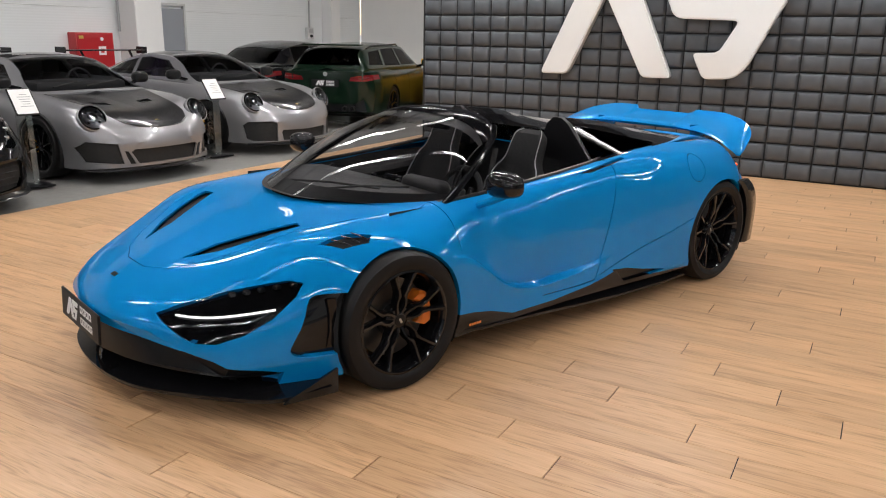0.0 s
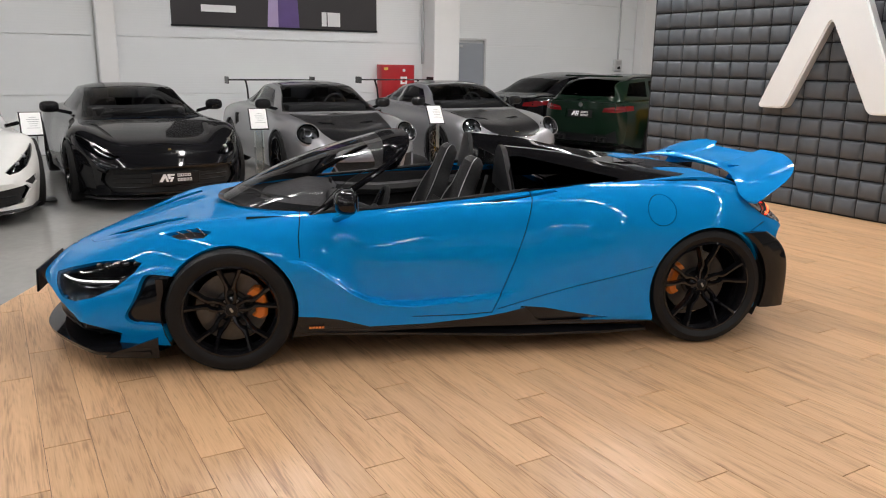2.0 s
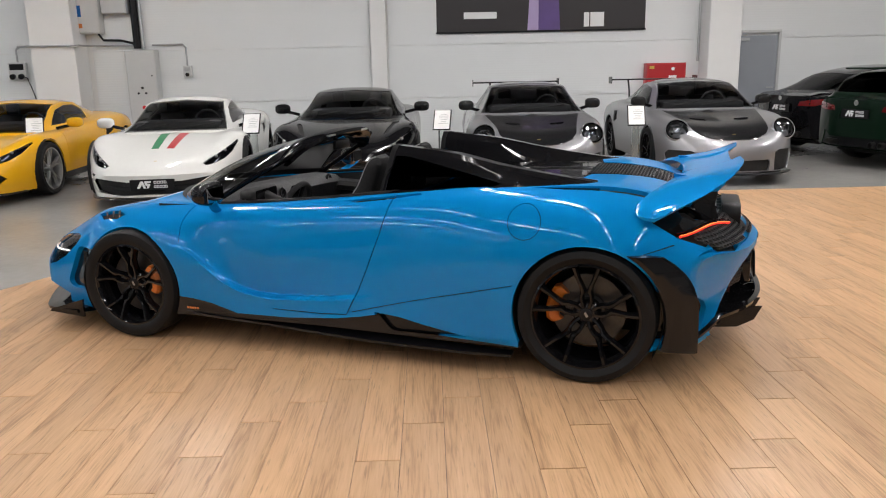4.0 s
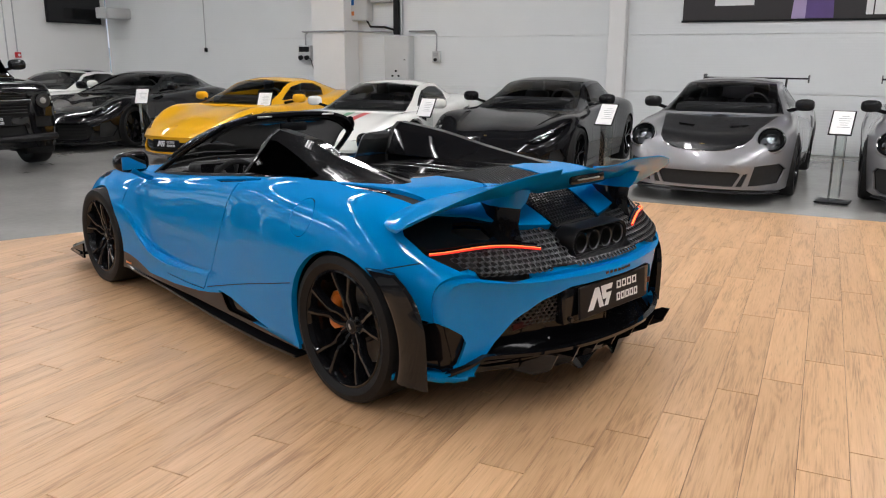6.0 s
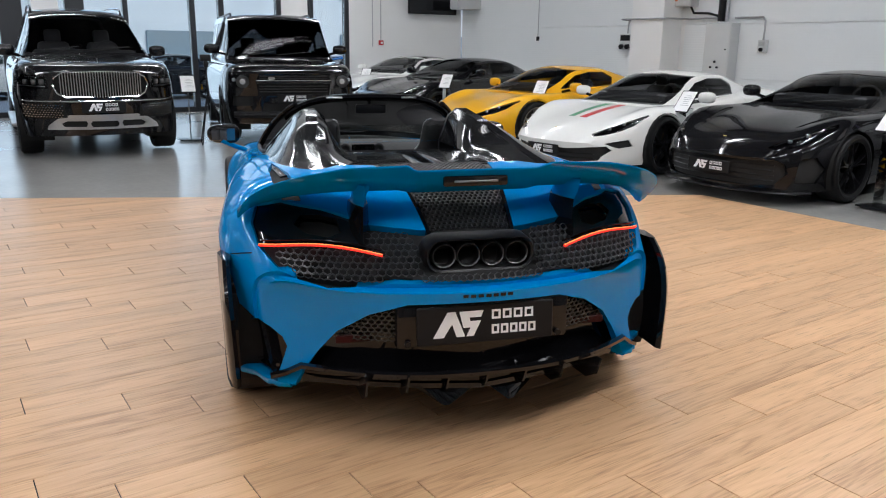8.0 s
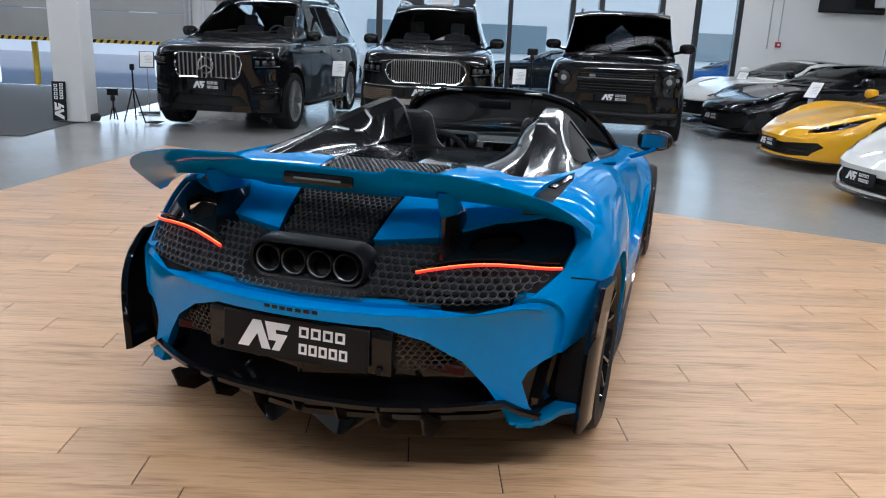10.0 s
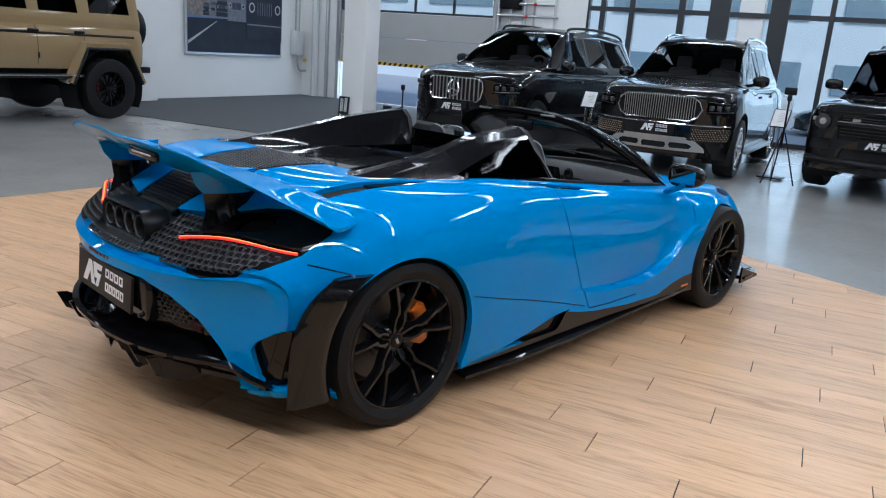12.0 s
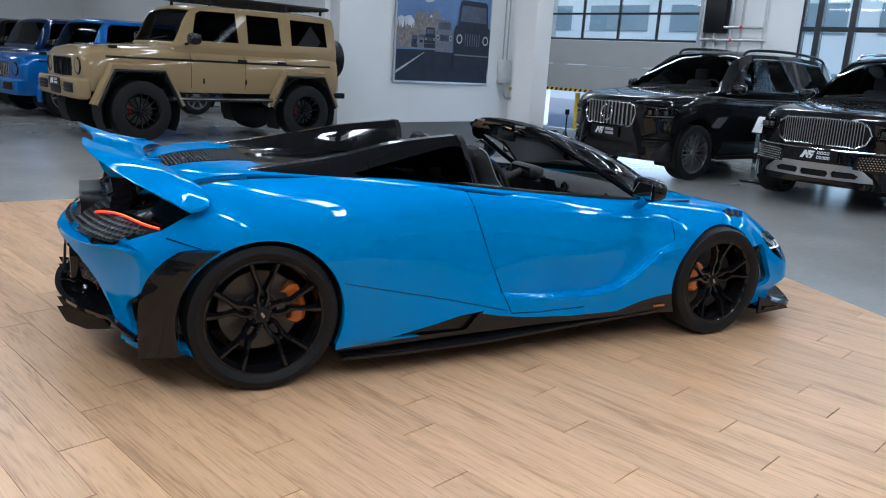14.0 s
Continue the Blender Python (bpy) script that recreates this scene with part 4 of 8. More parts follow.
    pair("curtain_fin", fin, M["gloss_black"], car)
    # bonnet slots and wing louvres
    for poly, d in (([(2.06, .215), (1.93, .345), (1.78, .435), (1.61, .505), (1.59, .438), (1.70, .372), (1.90, .256)], -.022), ([(1.665, .735), (1.52, .745), (1.42, .795), (1.46, .828), (1.58, .808)], -.02)):
        s = take(sh, cookie(sh, poly, "top", lambda c, n: n.z > 0.1 and c.z > 0.4))
        pair("air_vent", rim(push(s, d), .0), M["deep_black"], car)
    lv = None
    for k in range(3):
        t = k / 2
        p, q = above(1.60 - .10 * t, .748, 0.001), above(1.54 - .085 * t, .812, 0.001)
        lv = tube([p, (p + q) / 2 + Vector((0, 0, .004)), q], .006, 6, lv, sy=0.5)
    pair("louvre", lv, M["satin_black"], car)
    # shoulder slot behind the door
    ss = [(.0, .772), (-.2, .760), (-.44, .742), (-.46, .762), (-.3, .782), (-.1, .79)]
    s = take(sh, cookie(sh, ss, "top", lambda c, n: c.y > 0.5 and c.z > 0.7))
    pair("shoulder_slot", push(s, -.02), M["deep_black"], car)
    # sills
    si = [(1.03, .285), (.90, .275), (.78, .255), (.62, .208), (.30, .208), (0, .228), (-.14, .248), (-.25, .270), (-.31, .205), (-.335, .190), (-.55, .188), (-1.0, .165), (-1.0, .02), (1.03, .02)]
    sill = take(sh, cookie(sh, si, "side", lambda c, n: c.y > 0.6))
    pair("sill", sill, M["carbon"], car, "gloss carbon sill")
    it = [(-.74, .194), (-.50, .236), (-.36, .266), (-.22, .28), (-.28, .19), (-.45, .18)]
    s = take(sh, cookie(sh, it, "side", lambda c, n: c.y > 0.6))
    pair("side_intake", rim(push(s, -.025), .02, axis=(0, -1, 0)), M["gloss_black"], car)
    # doors with their seams
    dr = [(-.31, .95), (-.305, .87), (-.25, .69), (-.19, .53), (-.125, .377), (-.06, .25), (.1, .243), (.40, .248), (.50, .275), (.589, .337), (.66, .367), (.74, .414), (.83, .489), (.91, .547), (.968, .569), (.982, .60), (.985, .70), (.975, .78), (.965, .95)]
    ok = lambda c, n: c.y > 0.62 and c.z > 0.2
    ring = cookie(sh, dr, "side", ok)
    door = take(sh, ring)
    inner = take(door, cookie(door, inset_poly(dr, .006), "side", ok))
    blade = take(door, [f for f in door.faces if .40 < f.calc_center_median().x < 1.0 and f.calc_center_median().z < .60])
    pair("fender_blade", blade, M["blue"], car)
    pair("door_seam", push(take(door, [f for f in door.faces if f.calc_center_median().x > .6]), -.008), M["deep_black"], car)
    pair("door_seam", push(door, -.008), M["deep_black"], car)
    pair("door", rim(inner, .012), M["blue"], car)
    # quarter seam and fuel flap
    for poly in ([(-.98, .490), (-.55, .388), (-.09, .272), (-.09, .267), (-.55, .383), (-.98, .485)], arc(-1.03, .80, .085, 0, 360, 22)[:-1]):
        fs = cookie(sh, poly, "side", ok)
        q = take(sh, fs)
        if len(poly) > 8:
            part("quarter_panel", flip_y(q), M["blue"], car)
            fl = take(q, cookie(q, inset_poly(poly, .004), "side", ok))
            part("fuel_flap", rim(fl, .01), M["blue"], car)
            part("flap_seam", push(q, -.006), M["deep_black"], car)
        else:
            pair("panel_seam", push(q, -.006), M["deep_black"], car)
    # bonnet
    bn = [(2.19, -.01), (2.185, .10), (2.13, .24), (2.02, .36), (1.80, .50), (1.5, .615), (1.25, .68), (1.08, .70), (.98, .66), (.98, -.01)]
    okt = lambda c, n: n.z > 0.2 and c.z > 0.4
    q = take(sh, cookie(sh, bn, "top", okt))
    bi = [p for p in inset_poly(bn, .004)]
    bi = [(x, y if 0.02 < y else -.01) for x, y in bi]
    b2 = take(q, cookie(q, bi, "top", okt))
    part("bonnet", both(rim(b2, .01, lambda c: c.y > 0.004)), M["blue"], car)
    part("bonnet_seam", both(push(q, -.007)), M["deep_black"], car)
    # rear clamshell seam
    for poly in ([(-1.735, .70), (-1.60, .665), (-1.595, .668), (-1.73, .706)],):
        q = take(sh, cookie(sh, poly, "side", ok))
        pair("panel_seam", push(q, -.006), M["deep_black"], car)
    part("body", both(rim(sh, .03, lambda c: c.y > 0.004)), M["blue"], car, smooth=55.0)
    for ob in car.children:
        if ob.name.split(".")[0] in ("body", "door", "bonnet", "fender_blade", "quarter_panel", "fuel_flap"):
            even_normals(ob, ref, tree)

    # headlight inside: black bowl, lens, light bar
    bowl = lamp.copy()
    pair("lamp_bowl", rim(push(bowl, -.02), .03, axis=(-.8, -.2, 0)), M["gloss_black"], car)
    pts = [front(.53 + .25 * t, .452 + .022 * t - .012 * math.sin(3 * t), -.012) for t in (i / 10 for i in range(11))]
    drl = tube(pts, .0065, 8, None, sy=0.8)
    pair("light_bar", drl, M["drl"], car, "lit white light bar")
    for k in range(5):
        p = front(.63 + .034 * k, .525 + .009 * k, -.03)
        pair("lamp_module", box(.03, .026, .02, p, .005, 1), M["dark_steel"], car)
    pair("lamp_lens", push(lamp, -.001), M["lens"], car)

    # splitter, fences
    sp = bmesh.new()
    top, bot = [], []
    line = [(2.43, 0), (2.42, .18), (2.38, .36), (2.30, .52), (2.19, .68), (2.08, .82), (2.0, .90), (1.88, .935), (1.74, .945)]
    line = catmull(line, 3)
    for x, y in line:
        zz = .115 + .015 * (y / .94) ** 2
        top.append((sp.verts.new((x, y, zz + .012)), sp.verts.new((x - .34 + .2 * y, max(0, y - .10 - .15 * y), zz + .03))))
        bot.append((sp.verts.new((x - .004, y, zz - .006)), sp.verts.new((x - .34 + .2 * y, max(0, y - .10 - .15 * y), zz - .02))))
    for i in range(len(line) - 1):
        sp.faces.new((top[i][0], top[i + 1][0], top[i + 1][1], top[i][1]))
        sp.faces.new((bot[i][1], bot[i + 1][1], bot[i + 1][0], bot[i][0]))
        sp.faces.new((top[i + 1][0], top[i][0], bot[i][0], bot[i + 1][0]))
    bmesh.ops.recalc_face_normals(sp, faces=sp.faces)
    part("front_splitter", both(sp), M["gloss_black"], car, "gloss black front splitter")
    fn = plate_poly([(1.70, .10), (1.96, .118), (1.94, .135), (1.84, .165), (1.70, .21)], .014, None, pose(0, .935, 0, 90, 0, 0))
    pair("splitter_fence", fn, M["gloss_black"], car)
    vn = plate_poly([(2.08, .12), (2.40, .13), (2.36, .30), (2.30, .33), (2.08, .30)], .02, None, pose(0, .27, 0, 90, 0, -6))
    pair("intake_vane", vn, M["gloss_black"], car)
    vn = plate_poly([(1.95, .135), (2.20, .135), (2.13, .185), (1.95, .23)], .015, None, pose(0, .55, 0, 90, 0, -18))
    pair("intake_vane", vn, M["gloss_black"], car)
    logo_plate(car, pose(2.448, 0, .352, 0, 0, 0) @ pose(0, 0, 0, 0, -3, 0), .52, .135, "front_plate")
    part("bonnet_badge", box(.022, .05, .004, above(2.285, 0, .001), .0015, 1, rot=Euler((0, radians(22), 0)).to_matrix().to_4x4()), M["satin_black"], car)

    # side skirt blades
    sk = plate_poly([(1.02, .915), (.85, .935), (.40, .925), (-.2, .93), (-.7, .94), (-.97, .93), (-.97, .86), (1.02, .86)], .014, None, pose(0, 0, .105))
    for v in sk.verts:
        v.co.z += .07 * max(0, (v.co.x + .3)) * .9 if v.co.x > -.3 else 0
    pair("side_skirt", sk, M["carbon"], car)
    bdg = None
    for i in range(5):
        bdg = box(.013, .003, .012, (.935 - i * .0165, .9355, .222), .001, 1, bdg)
    pair("sill_badge", bdg, M["amber"], car, "small badge bars on the sill")

    # windscreen
    base = catmull([(1.42, 0, .792), (1.395, .18, .79), (1.27, .40, .786), (1.11, .56, .784), (.94, .655, .785), (.88, .69, .79)], 4)
    head = catmull([(.475, 0, 1.150), (.475, .15, 1.147), (.478, .30, 1.135), (.485, .42, 1.108), (.495, .50, 1.065), (.505, .54, 1.03)], 4)
    ws = bmesh.new()
    cols = []
    for p, q in zip(base, head):
        p, q = Vector(p), Vector(q)
        cols.append([ws.verts.new(p.lerp(q, t) + Vector((.03, .02 * (p.y / .7), .045)) * math.sin(math.pi * t) * .8) for t in (j / 10 for j in range(11))])
    for c0, c1 in zip(cols, cols[1:]):
        for j in range(10):
            ws.faces.new((c0[j], c0[j + 1], c1[j + 1], c1[j]))
    bmesh.ops.recalc_face_normals(ws, faces=ws.faces)
    frit = ws.copy()
    scr = both(ws)
    bmesh.ops.recalc_face_normals(scr, faces=scr.faces)
    wsc = part("windscreen", scr, M["glass_screen"], car)
    wsc.visible_shadow = False
    frit.faces.ensure_lookup_table()
    keep = [f for k, f in enumerate(frit.faces) if (k % 10) in (0, 9) or (k // 10) >= len(cols) - 2]
    fz = take(frit, keep)
    frit.free()
    part("screen_border", both(push(fz, -.003)), M["satin_black"], car)
    # cowl under the screen, wipers
    cw = bmesh.new()
    rows = []
    for p in base:
        p = Vector(p)
        rows.append((cw.verts.new(p + Vector((.03, .005, .002))), cw.verts.new(p + Vector((-.16, -.02 * (p.y > .1), -.05)))))
    for r0, r1 in zip(rows, rows[1:]):
        cw.faces.new((r0[0], r1[0], r1[1], r0[1]))
    part("cowl", both(cw), M["matt_black"], car)
    for p, q in (((1.30, -.10, .825), (1.13, .46, .845)), ((1.27, .22, .825), (1.02, .56, .855))):
        part("wiper", tube([p, Vector(p).lerp(Vector(q), .5) + Vector((.02, 0, .012)), q], .008, 6, None, sy=0.7), M["matt_black"], car)
    # A pillars and header
    pl = tube(catmull([(.92, .70, .77), (.78, .672, .85), (.62, .625, .945), (.50, .575, 1.015), (.43, .535, 1.06), (.375, .48, 1.105)], 4), .022, 10, None, sy=0.75)
    pair("a_pillar", pl, M["lacquer_black"], car)
    rearl = catmull([(.305, 0, 1.172), (.306, .15, 1.169), (.318, .30, 1.156), (.345, .42, 1.125), (.385, .50, 1.08), (.425, .548, 1.035)], 4)
    hd = bmesh.new()
    cols = []
    for p, q in zip(head, rearl):
        p, q = Vector(p), Vector(q)
        c = [p.lerp(q, t) + Vector((0, 0, .012)) * math.sin(math.pi * t) for t in (j / 5 for j in range(6))]
        c += [q + Vector((-.004, 0, -.02)), q + Vector((.03, -.01, -.04)), p + Vector((-.02, -.01, -.03))]
        cols.append([hd.verts.new(v) for v in c])
    for c0, c1 in zip(cols, cols[1:]):
        for j in range(len(c0) - 1):
            hd.faces.new((c0[j], c0[j + 1], c1[j + 1], c1[j]))
    bmesh.ops.recalc_face_normals(hd, faces=hd.faces)
    hb = both(hd)
    bmesh.ops.recalc_face_normals(hb, faces=hb.faces)
    part("header", hb, M["lacquer_black"], car, "black windscreen header rail")
    for y in (.36,):
        pair("header_latch", box(.03, .10, .012, (.315, y - .12, 1.15), .004, 1), M["steel"], car)
    # cabin seal along the belt
    pair("belt_trim", tube(catmull([(.87, .70, .79), (.5, .708, .818), (.1, .712, .853), (-.25, .70, .89), (-.40, .66, .905)], 4), .013, 8), M["satin_black"], car)

    # buttresses
    bs = [(-.21, [(.31, .93), (.365, 1.08), (.415, 1.122), (.475, 1.122), (.53, 1.09), (.715, .885)]),
          (-.55, [(.31, .935), (.385, 1.05), (.435, 1.085), (.495, 1.083), (.55, 1.055), (.725, .905)]),
          (-.85, [(.31, .94), (.42, 1.0), (.475, 1.025), (.53, 1.022), (.585, 1.0), (.72, .925)]),
          (-1.15, [(.29, .94), (.43, .965), (.49, .978), (.54, .976), (.60, .965), (.70, .93)]),
          (-1.36, [(.29, .93), (.44, .945), (.50, .95), (.55, .95), (.60, .945), (.68, .93)])]
    bt = loft(bs, [(-1.36, 0), (-.21, 0)], nx=28, k=4, sharp=(1, 2, 3, 4), cap_front=False, cap_rear=False)
    # glazed outer window
    qw = take(bt, cookie(bt, [(-.222, .90), (-.232, 1.07), (-.30, 1.068), (-.42, 1.045), (-.86, .950), (-.80, .93)], "side", lambda c, n: n.y > 0.2))
    pair("buttress_window", push(qw, -.004), M["glass_privacy"], car)
    fr = bmesh.new()
    fvs = [(-.225, .31, .88), (-.225, .31, .93), (-.225, .365, 1.08), (-.225, .415, 1.122), (-.225, .475, 1.122), (-.225, .53, 1.09), (-.225, .715, .885), (-.225, .70, .85)]
    fr.faces.new([fr.verts.new(v) for v in fvs])
    r = bmesh.ops.extrude_face_region(fr, geom=fr.faces[:])
    bmesh.ops.translate(fr, vec=(.03, 0, 0), verts=[v for v in r["geom"] if isinstance(v, bmesh.types.BMVert)])
    bmesh.ops.recalc_face_normals(fr, faces=fr.faces)
    pair("rollover_hoop", fr, M["satin_black"], car)
    pair("buttress", rim(bt, .015), M["gloss_black"], car, "gloss black flying buttress", smooth=18.0)
    # wind deflector glass between the hoops
    part("wind_deflector", box(.006, .60, .10, (-.25, 0, .98), .002, 1), M["glass_clear"], car)

    # mesh over deck vent and rear field: honeycomb ribs
    def honeycomb(test, project, pitch, wall, depth, a0, a1, c0, c1, flat=1.0):
        b = bmesh.new()
        dy, dz = pitch, pitch * 0.8660 * flat
        rr = pitch / math.sqrt(3)
        row = 0
        c = c0
        while c <= c1:
            y = a0 + (pitch / 2 if row % 2 else 0)
            while y <= a1:
                if test(y, c):
                    ring = []
                    for rad, dd in ((rr, 0.0), (rr - wall, 0.0), (rr - wall, depth)):
                        pts = []
                        for k in range(6):
                            an = math.pi / 6 + k * math.pi / 3
                            pts.append(b.verts.new(project(y + rad * math.cos(an), c + rad * math.sin(an) * 0.98 * flat, dd)))
                        ring.append(pts)
                    for q0, q1 in zip(ring, ring[1:]):
                        for k in range(6):
                            b.faces.new((q0[k], q0[(k + 1) % 6], q1[(k + 1) % 6], q1[k]))
                y += dy
            c += dz
            row += 1
        bmesh.ops.recalc_face_normals(b, faces=b.faces)
        return b

    def inset_test(poly, m):
        q = inset_poly(poly, m)
        return lambda y, z: inside([(a, b) for a, b in q] + [], abs(y) + 1e-4, z)

    g2 = [(-.2, .642)] + gr[1:-1] + [(-.2, .796)]
    it2 = inset_poly(g2, .019)

    def rtest(y, z):
        if abs(y) < .222 and .668 < z < .80:
            return False
        if abs(y) > .40 and z > .722 + .03 * math.sin(math.pi * min(1, max(0, (.775 - abs(y)) / .42))):
            return False
        return inside(it2, abs(y), z)

    hc = honeycomb(rtest, lambda y, z, d: rear(y, z, .004 - d), .027, .0026, .012, -.78, .78, .63, .87, .74)
    tagged(part("rear_mesh", hc, M["mesh_black"], car, "black honeycomb rear mesh", smooth=0), kind="stuff")
    l2 = inset_poly([(-.2, .585)] + lo[1:-1] + [(-.2, .08)], .015)
    hc = honeycomb(lambda y, z: abs(y) > .285 and z > .43 and inside(l2, abs(y), z), lambda y, z, d: rear(y, z, -.02 - d), .024, .0024, .010, -.6, .6, .40, .58, .78)
    tagged(part("lower_mesh", hc, M["mesh_black"], car, "black honeycomb mesh beside the plate", smooth=0), kind="stuff")
    v2 = inset_poly([(-1.24, -.3), (-1.24, .245), (-1.60, .20), (-1.92, .158), (-1.92, -.3)], .01)
    hc = honeycomb(lambda y, x: inside(v2, x, abs(y)), lambda y, x, d: above(x, y, .0 - d), .021, .0024, .009, -.24, .24, -1.91, -1.25)
    tagged(part("vent_mesh", hc, M["mesh_black"], car, "black honeycomb deck mesh", smooth=0), kind="stuff")

    # exhaust: raised surround with four pipes
    def stadium(hw, hh, r, n=8):
        out = []
        for cx, cz, a in ((hw - r, hh - r, 0), (-hw + r, hh - r, 90), (-hw + r, -hh + r, 180), (hw - r, -hh + r, 270)):
            out += arc(cx, cz, r, a, a + 90, n)
        return out

    ex = bmesh.new()
    rings = []
    for hw, hh, r, x in ((.215, .068, .062, -1.95), (.212, .066, .060, -2.035), (.205, .061, .057, -2.046), (.196, .054, .05, -2.040), (.194, .052, .05, -1.95)):
        rings.append([ex.verts.new((x, y, z + .732)) for y, z in stadium(hw, hh, r)])
    for r0, r1 in zip(rings, rings[1:]):
        for j in range(len(r0)):
            ex.faces.new((r0[j], r0[(j + 1) % len(r0)], r1[(j + 1) % len(r0)], r1[j]))
    ex.faces.new(rings[-1])
    bmesh.ops.recalc_face_normals(ex, faces=ex.faces)
    part("exhaust_surround", ex, M["satin_black"], car)
    for i in range(4):
        pp = lathe([(.046, .0), (.046, .12), (.044, .128), (.040, .124), (.039, .0)], 28)
        lathe([(.0005, .02), (.039, .02)], 28, pp)
        part("exhaust_pipe", pp, M["dark_steel"], car, m=pose(-1.915, -.1395 + .093 * i, .732, 0, 0, 90))
    # tail lamps
    for z0, r0, mm, nm in ((0.0, .0034, "lamp_glow", "tail_light"), (-.0035, .0068, "lamp_edge", "tail_lens"), (.012, .005, "gloss_black", "tail_rim")):
        pts = []
        for t in (i / 14 for i in range(15)):
            y = .785 - .428 * t
            pts.append(rear(y, .740 - .005 * t + .024 * math.sin(math.pi * t) + z0, .015 if nm == "tail_light" else .010))
        pair(nm, tube(pts, r0, 8, None, sy=0.8), M[mm], car, "lit red light blade" if nm == "tail_light" else "")
    # rear plate, script bars, sensors
    px = -2.125
    logo_plate(car, pose(px, 0, .496, 0, -4, 180), .52, .143, "rear_plate")
    part("plate_panel", box(.05, .66, .16, (-2.08, 0, .49), .01, 2, rot=None), M["gloss_black"], car)
    for i in range(7):
        p = rear(.085 - .028 * i, .608, .002)
        part("script_bar", box(.004, .02, .012, p, .0015, 1), M["gloss_black"], car)
    for y in (.29, -.29):
        part("parking_sensor", rod((-2.10, y, .43), (-2.118, y, .43), .011, 14), M["satin_black"], car)
    # diffuser with fins
    df = bmesh.new()
    cols = []
    for i in range(29):
        y = -.77 + .055 * i
        k = abs(y) / .77
        d = min(1, max(0, (k - .84) / .16))
        xe = -2.175 + .31 * k**2.4
        ze = .322 - .075 * d * d * (3 - 2 * d)
        cols.append([df.verts.new(v) for v in ((xe + .40, y, .16), (xe + .2, y, max(.17, ze - .10)), (xe + .12, y, ze - .05), (xe, y, ze - .012), (xe - .004, y, ze + .004), (xe + .022, y, ze + .006), (xe + .05, y, ze - .03), (xe + .2, y, max(.18, ze - .07)), (xe + .35, y, .18))])
    for c0, c1 in zip(cols, cols[1:]):
        for j in range(len(c0) - 1):
            df.faces.new((c0[j], c0[j + 1], c1[j + 1], c1[j]))
    bmesh.ops.recalc_face_normals(df, faces=df.faces)
    part("diffuser", df, M["gloss_black"], car, "gloss black rear diffuser")
    for i in range(7):
        y = -.45 + .15 * i
        part("diffuser_fin", plate_poly([(-1.9, .19), (-2.05, .205), (-2.13, .25), (-2.165, .325), (-2.12, .32), (-1.95, .23)], .008, None, pose(0, y, 0, 90, 0, 0)), M["gloss_black"], car)
    # rear wheel blades
    bl = bmesh.new()
    cols = []
    for i, z in enumerate(np.linspace(.205, .665, 14)):
        t = (z - .205) / .46
        x0 = -1.335 - math.sqrt(max(.0, .375**2 - (z - .338) ** 2)) 
        xo = -1.86 + .17 * t**5
        yo = .915 + .02 * t
        cols.append([bl.verts.new(v) for v in ((x0, .88, z), (x0 - .005, yo, z), (x0 - .04, yo + .012, z), ((x0 + xo) / 2, yo + .004, z), (xo + .015, yo - .008, z), (xo, yo - .022, z), (xo + .02, yo - .036, z))])
    for c0, c1 in zip(cols, cols[1:]):
        for j in range(len(c0) - 1):
            bl.faces.new((c0[j], c0[j + 1], c1[j + 1], c1[j]))
    bl.faces.new(cols[0])
    bl.faces.new(cols[-1][::-1])
    bmesh.ops.recalc_face_normals(bl, faces=bl.faces)
    pair("wheel_blade", bl, M["gloss_black"], car, "gloss black blade behind the rear wheel")

    # rear wing
    yk = [0, .225, .275, .45, .62, .74, .82, .86]
    f_xl = curve1(yk, [-1.74, -1.73, -1.72, -1.68, -1.62, -1.575, -1.55, -1.56])
    f_zl = curve1(yk, [.955, .955, .955, .95, .932, .905, .87, .845])
    f_xt = curve1(yk, [-1.975, -1.98, -2.02, -2.03, -2.0, -1.94, -1.84, -1.70])
    f_zt = curve1(yk, [1.036, 1.036, 1.062, 1.06, 1.035, .995, .935, .862])
    wg = bmesh.new()
    cols = []
    ys = sorted(set(list(np.linspace(0, .86, 40)) + [.225, .275]))
    for y in ys:
        le, te = Vector((f_xl(y), y, f_zl(y))), Vector((f_xt(y), y, f_zt(y)))
        th = .05 if y < .25 else .045 * (1 - ((y - .25) / .66) ** 2) + .006
        pts = []
        for t, up in ((0, 0), (.06, .35), (.25, .62), (.55, .55), (.85, .22), (1, .06), (1, -.06), (.85, -.35), (.55, -.62), (.25, -.5), (.06, -.3)):
            sag = -.03 * math.sin(math.pi * t)
            pts.append(wg.verts.new(le.lerp(te, t) + Vector((0, 0, up * th + sag))))
        cols.append(pts)
    for c0, c1 in zip(cols, cols[1:]):
        for j in range(len(c0)):
            wg.faces.new((c0[j], c0[(j + 1) % len(c0)], c1[(j + 1) % len(c0)], c1[j]))
    wg.faces.new(cols[-1])
    bmesh.ops.recalc_face_normals(wg, faces=wg.faces)
    part("rear_wing", both(wg), M["blue"], car, "blue rear wing with drooping ends")
    part("wing_lamp_slot", box(.02, .25, .04, (-1.955, 0, .992), .009, 2, rot=None), M["gloss_black"], car)
    part("third_brake_light", box(.006, .17, .008, (-1.966, 0, .992), .003, 1), M["steel"], car)
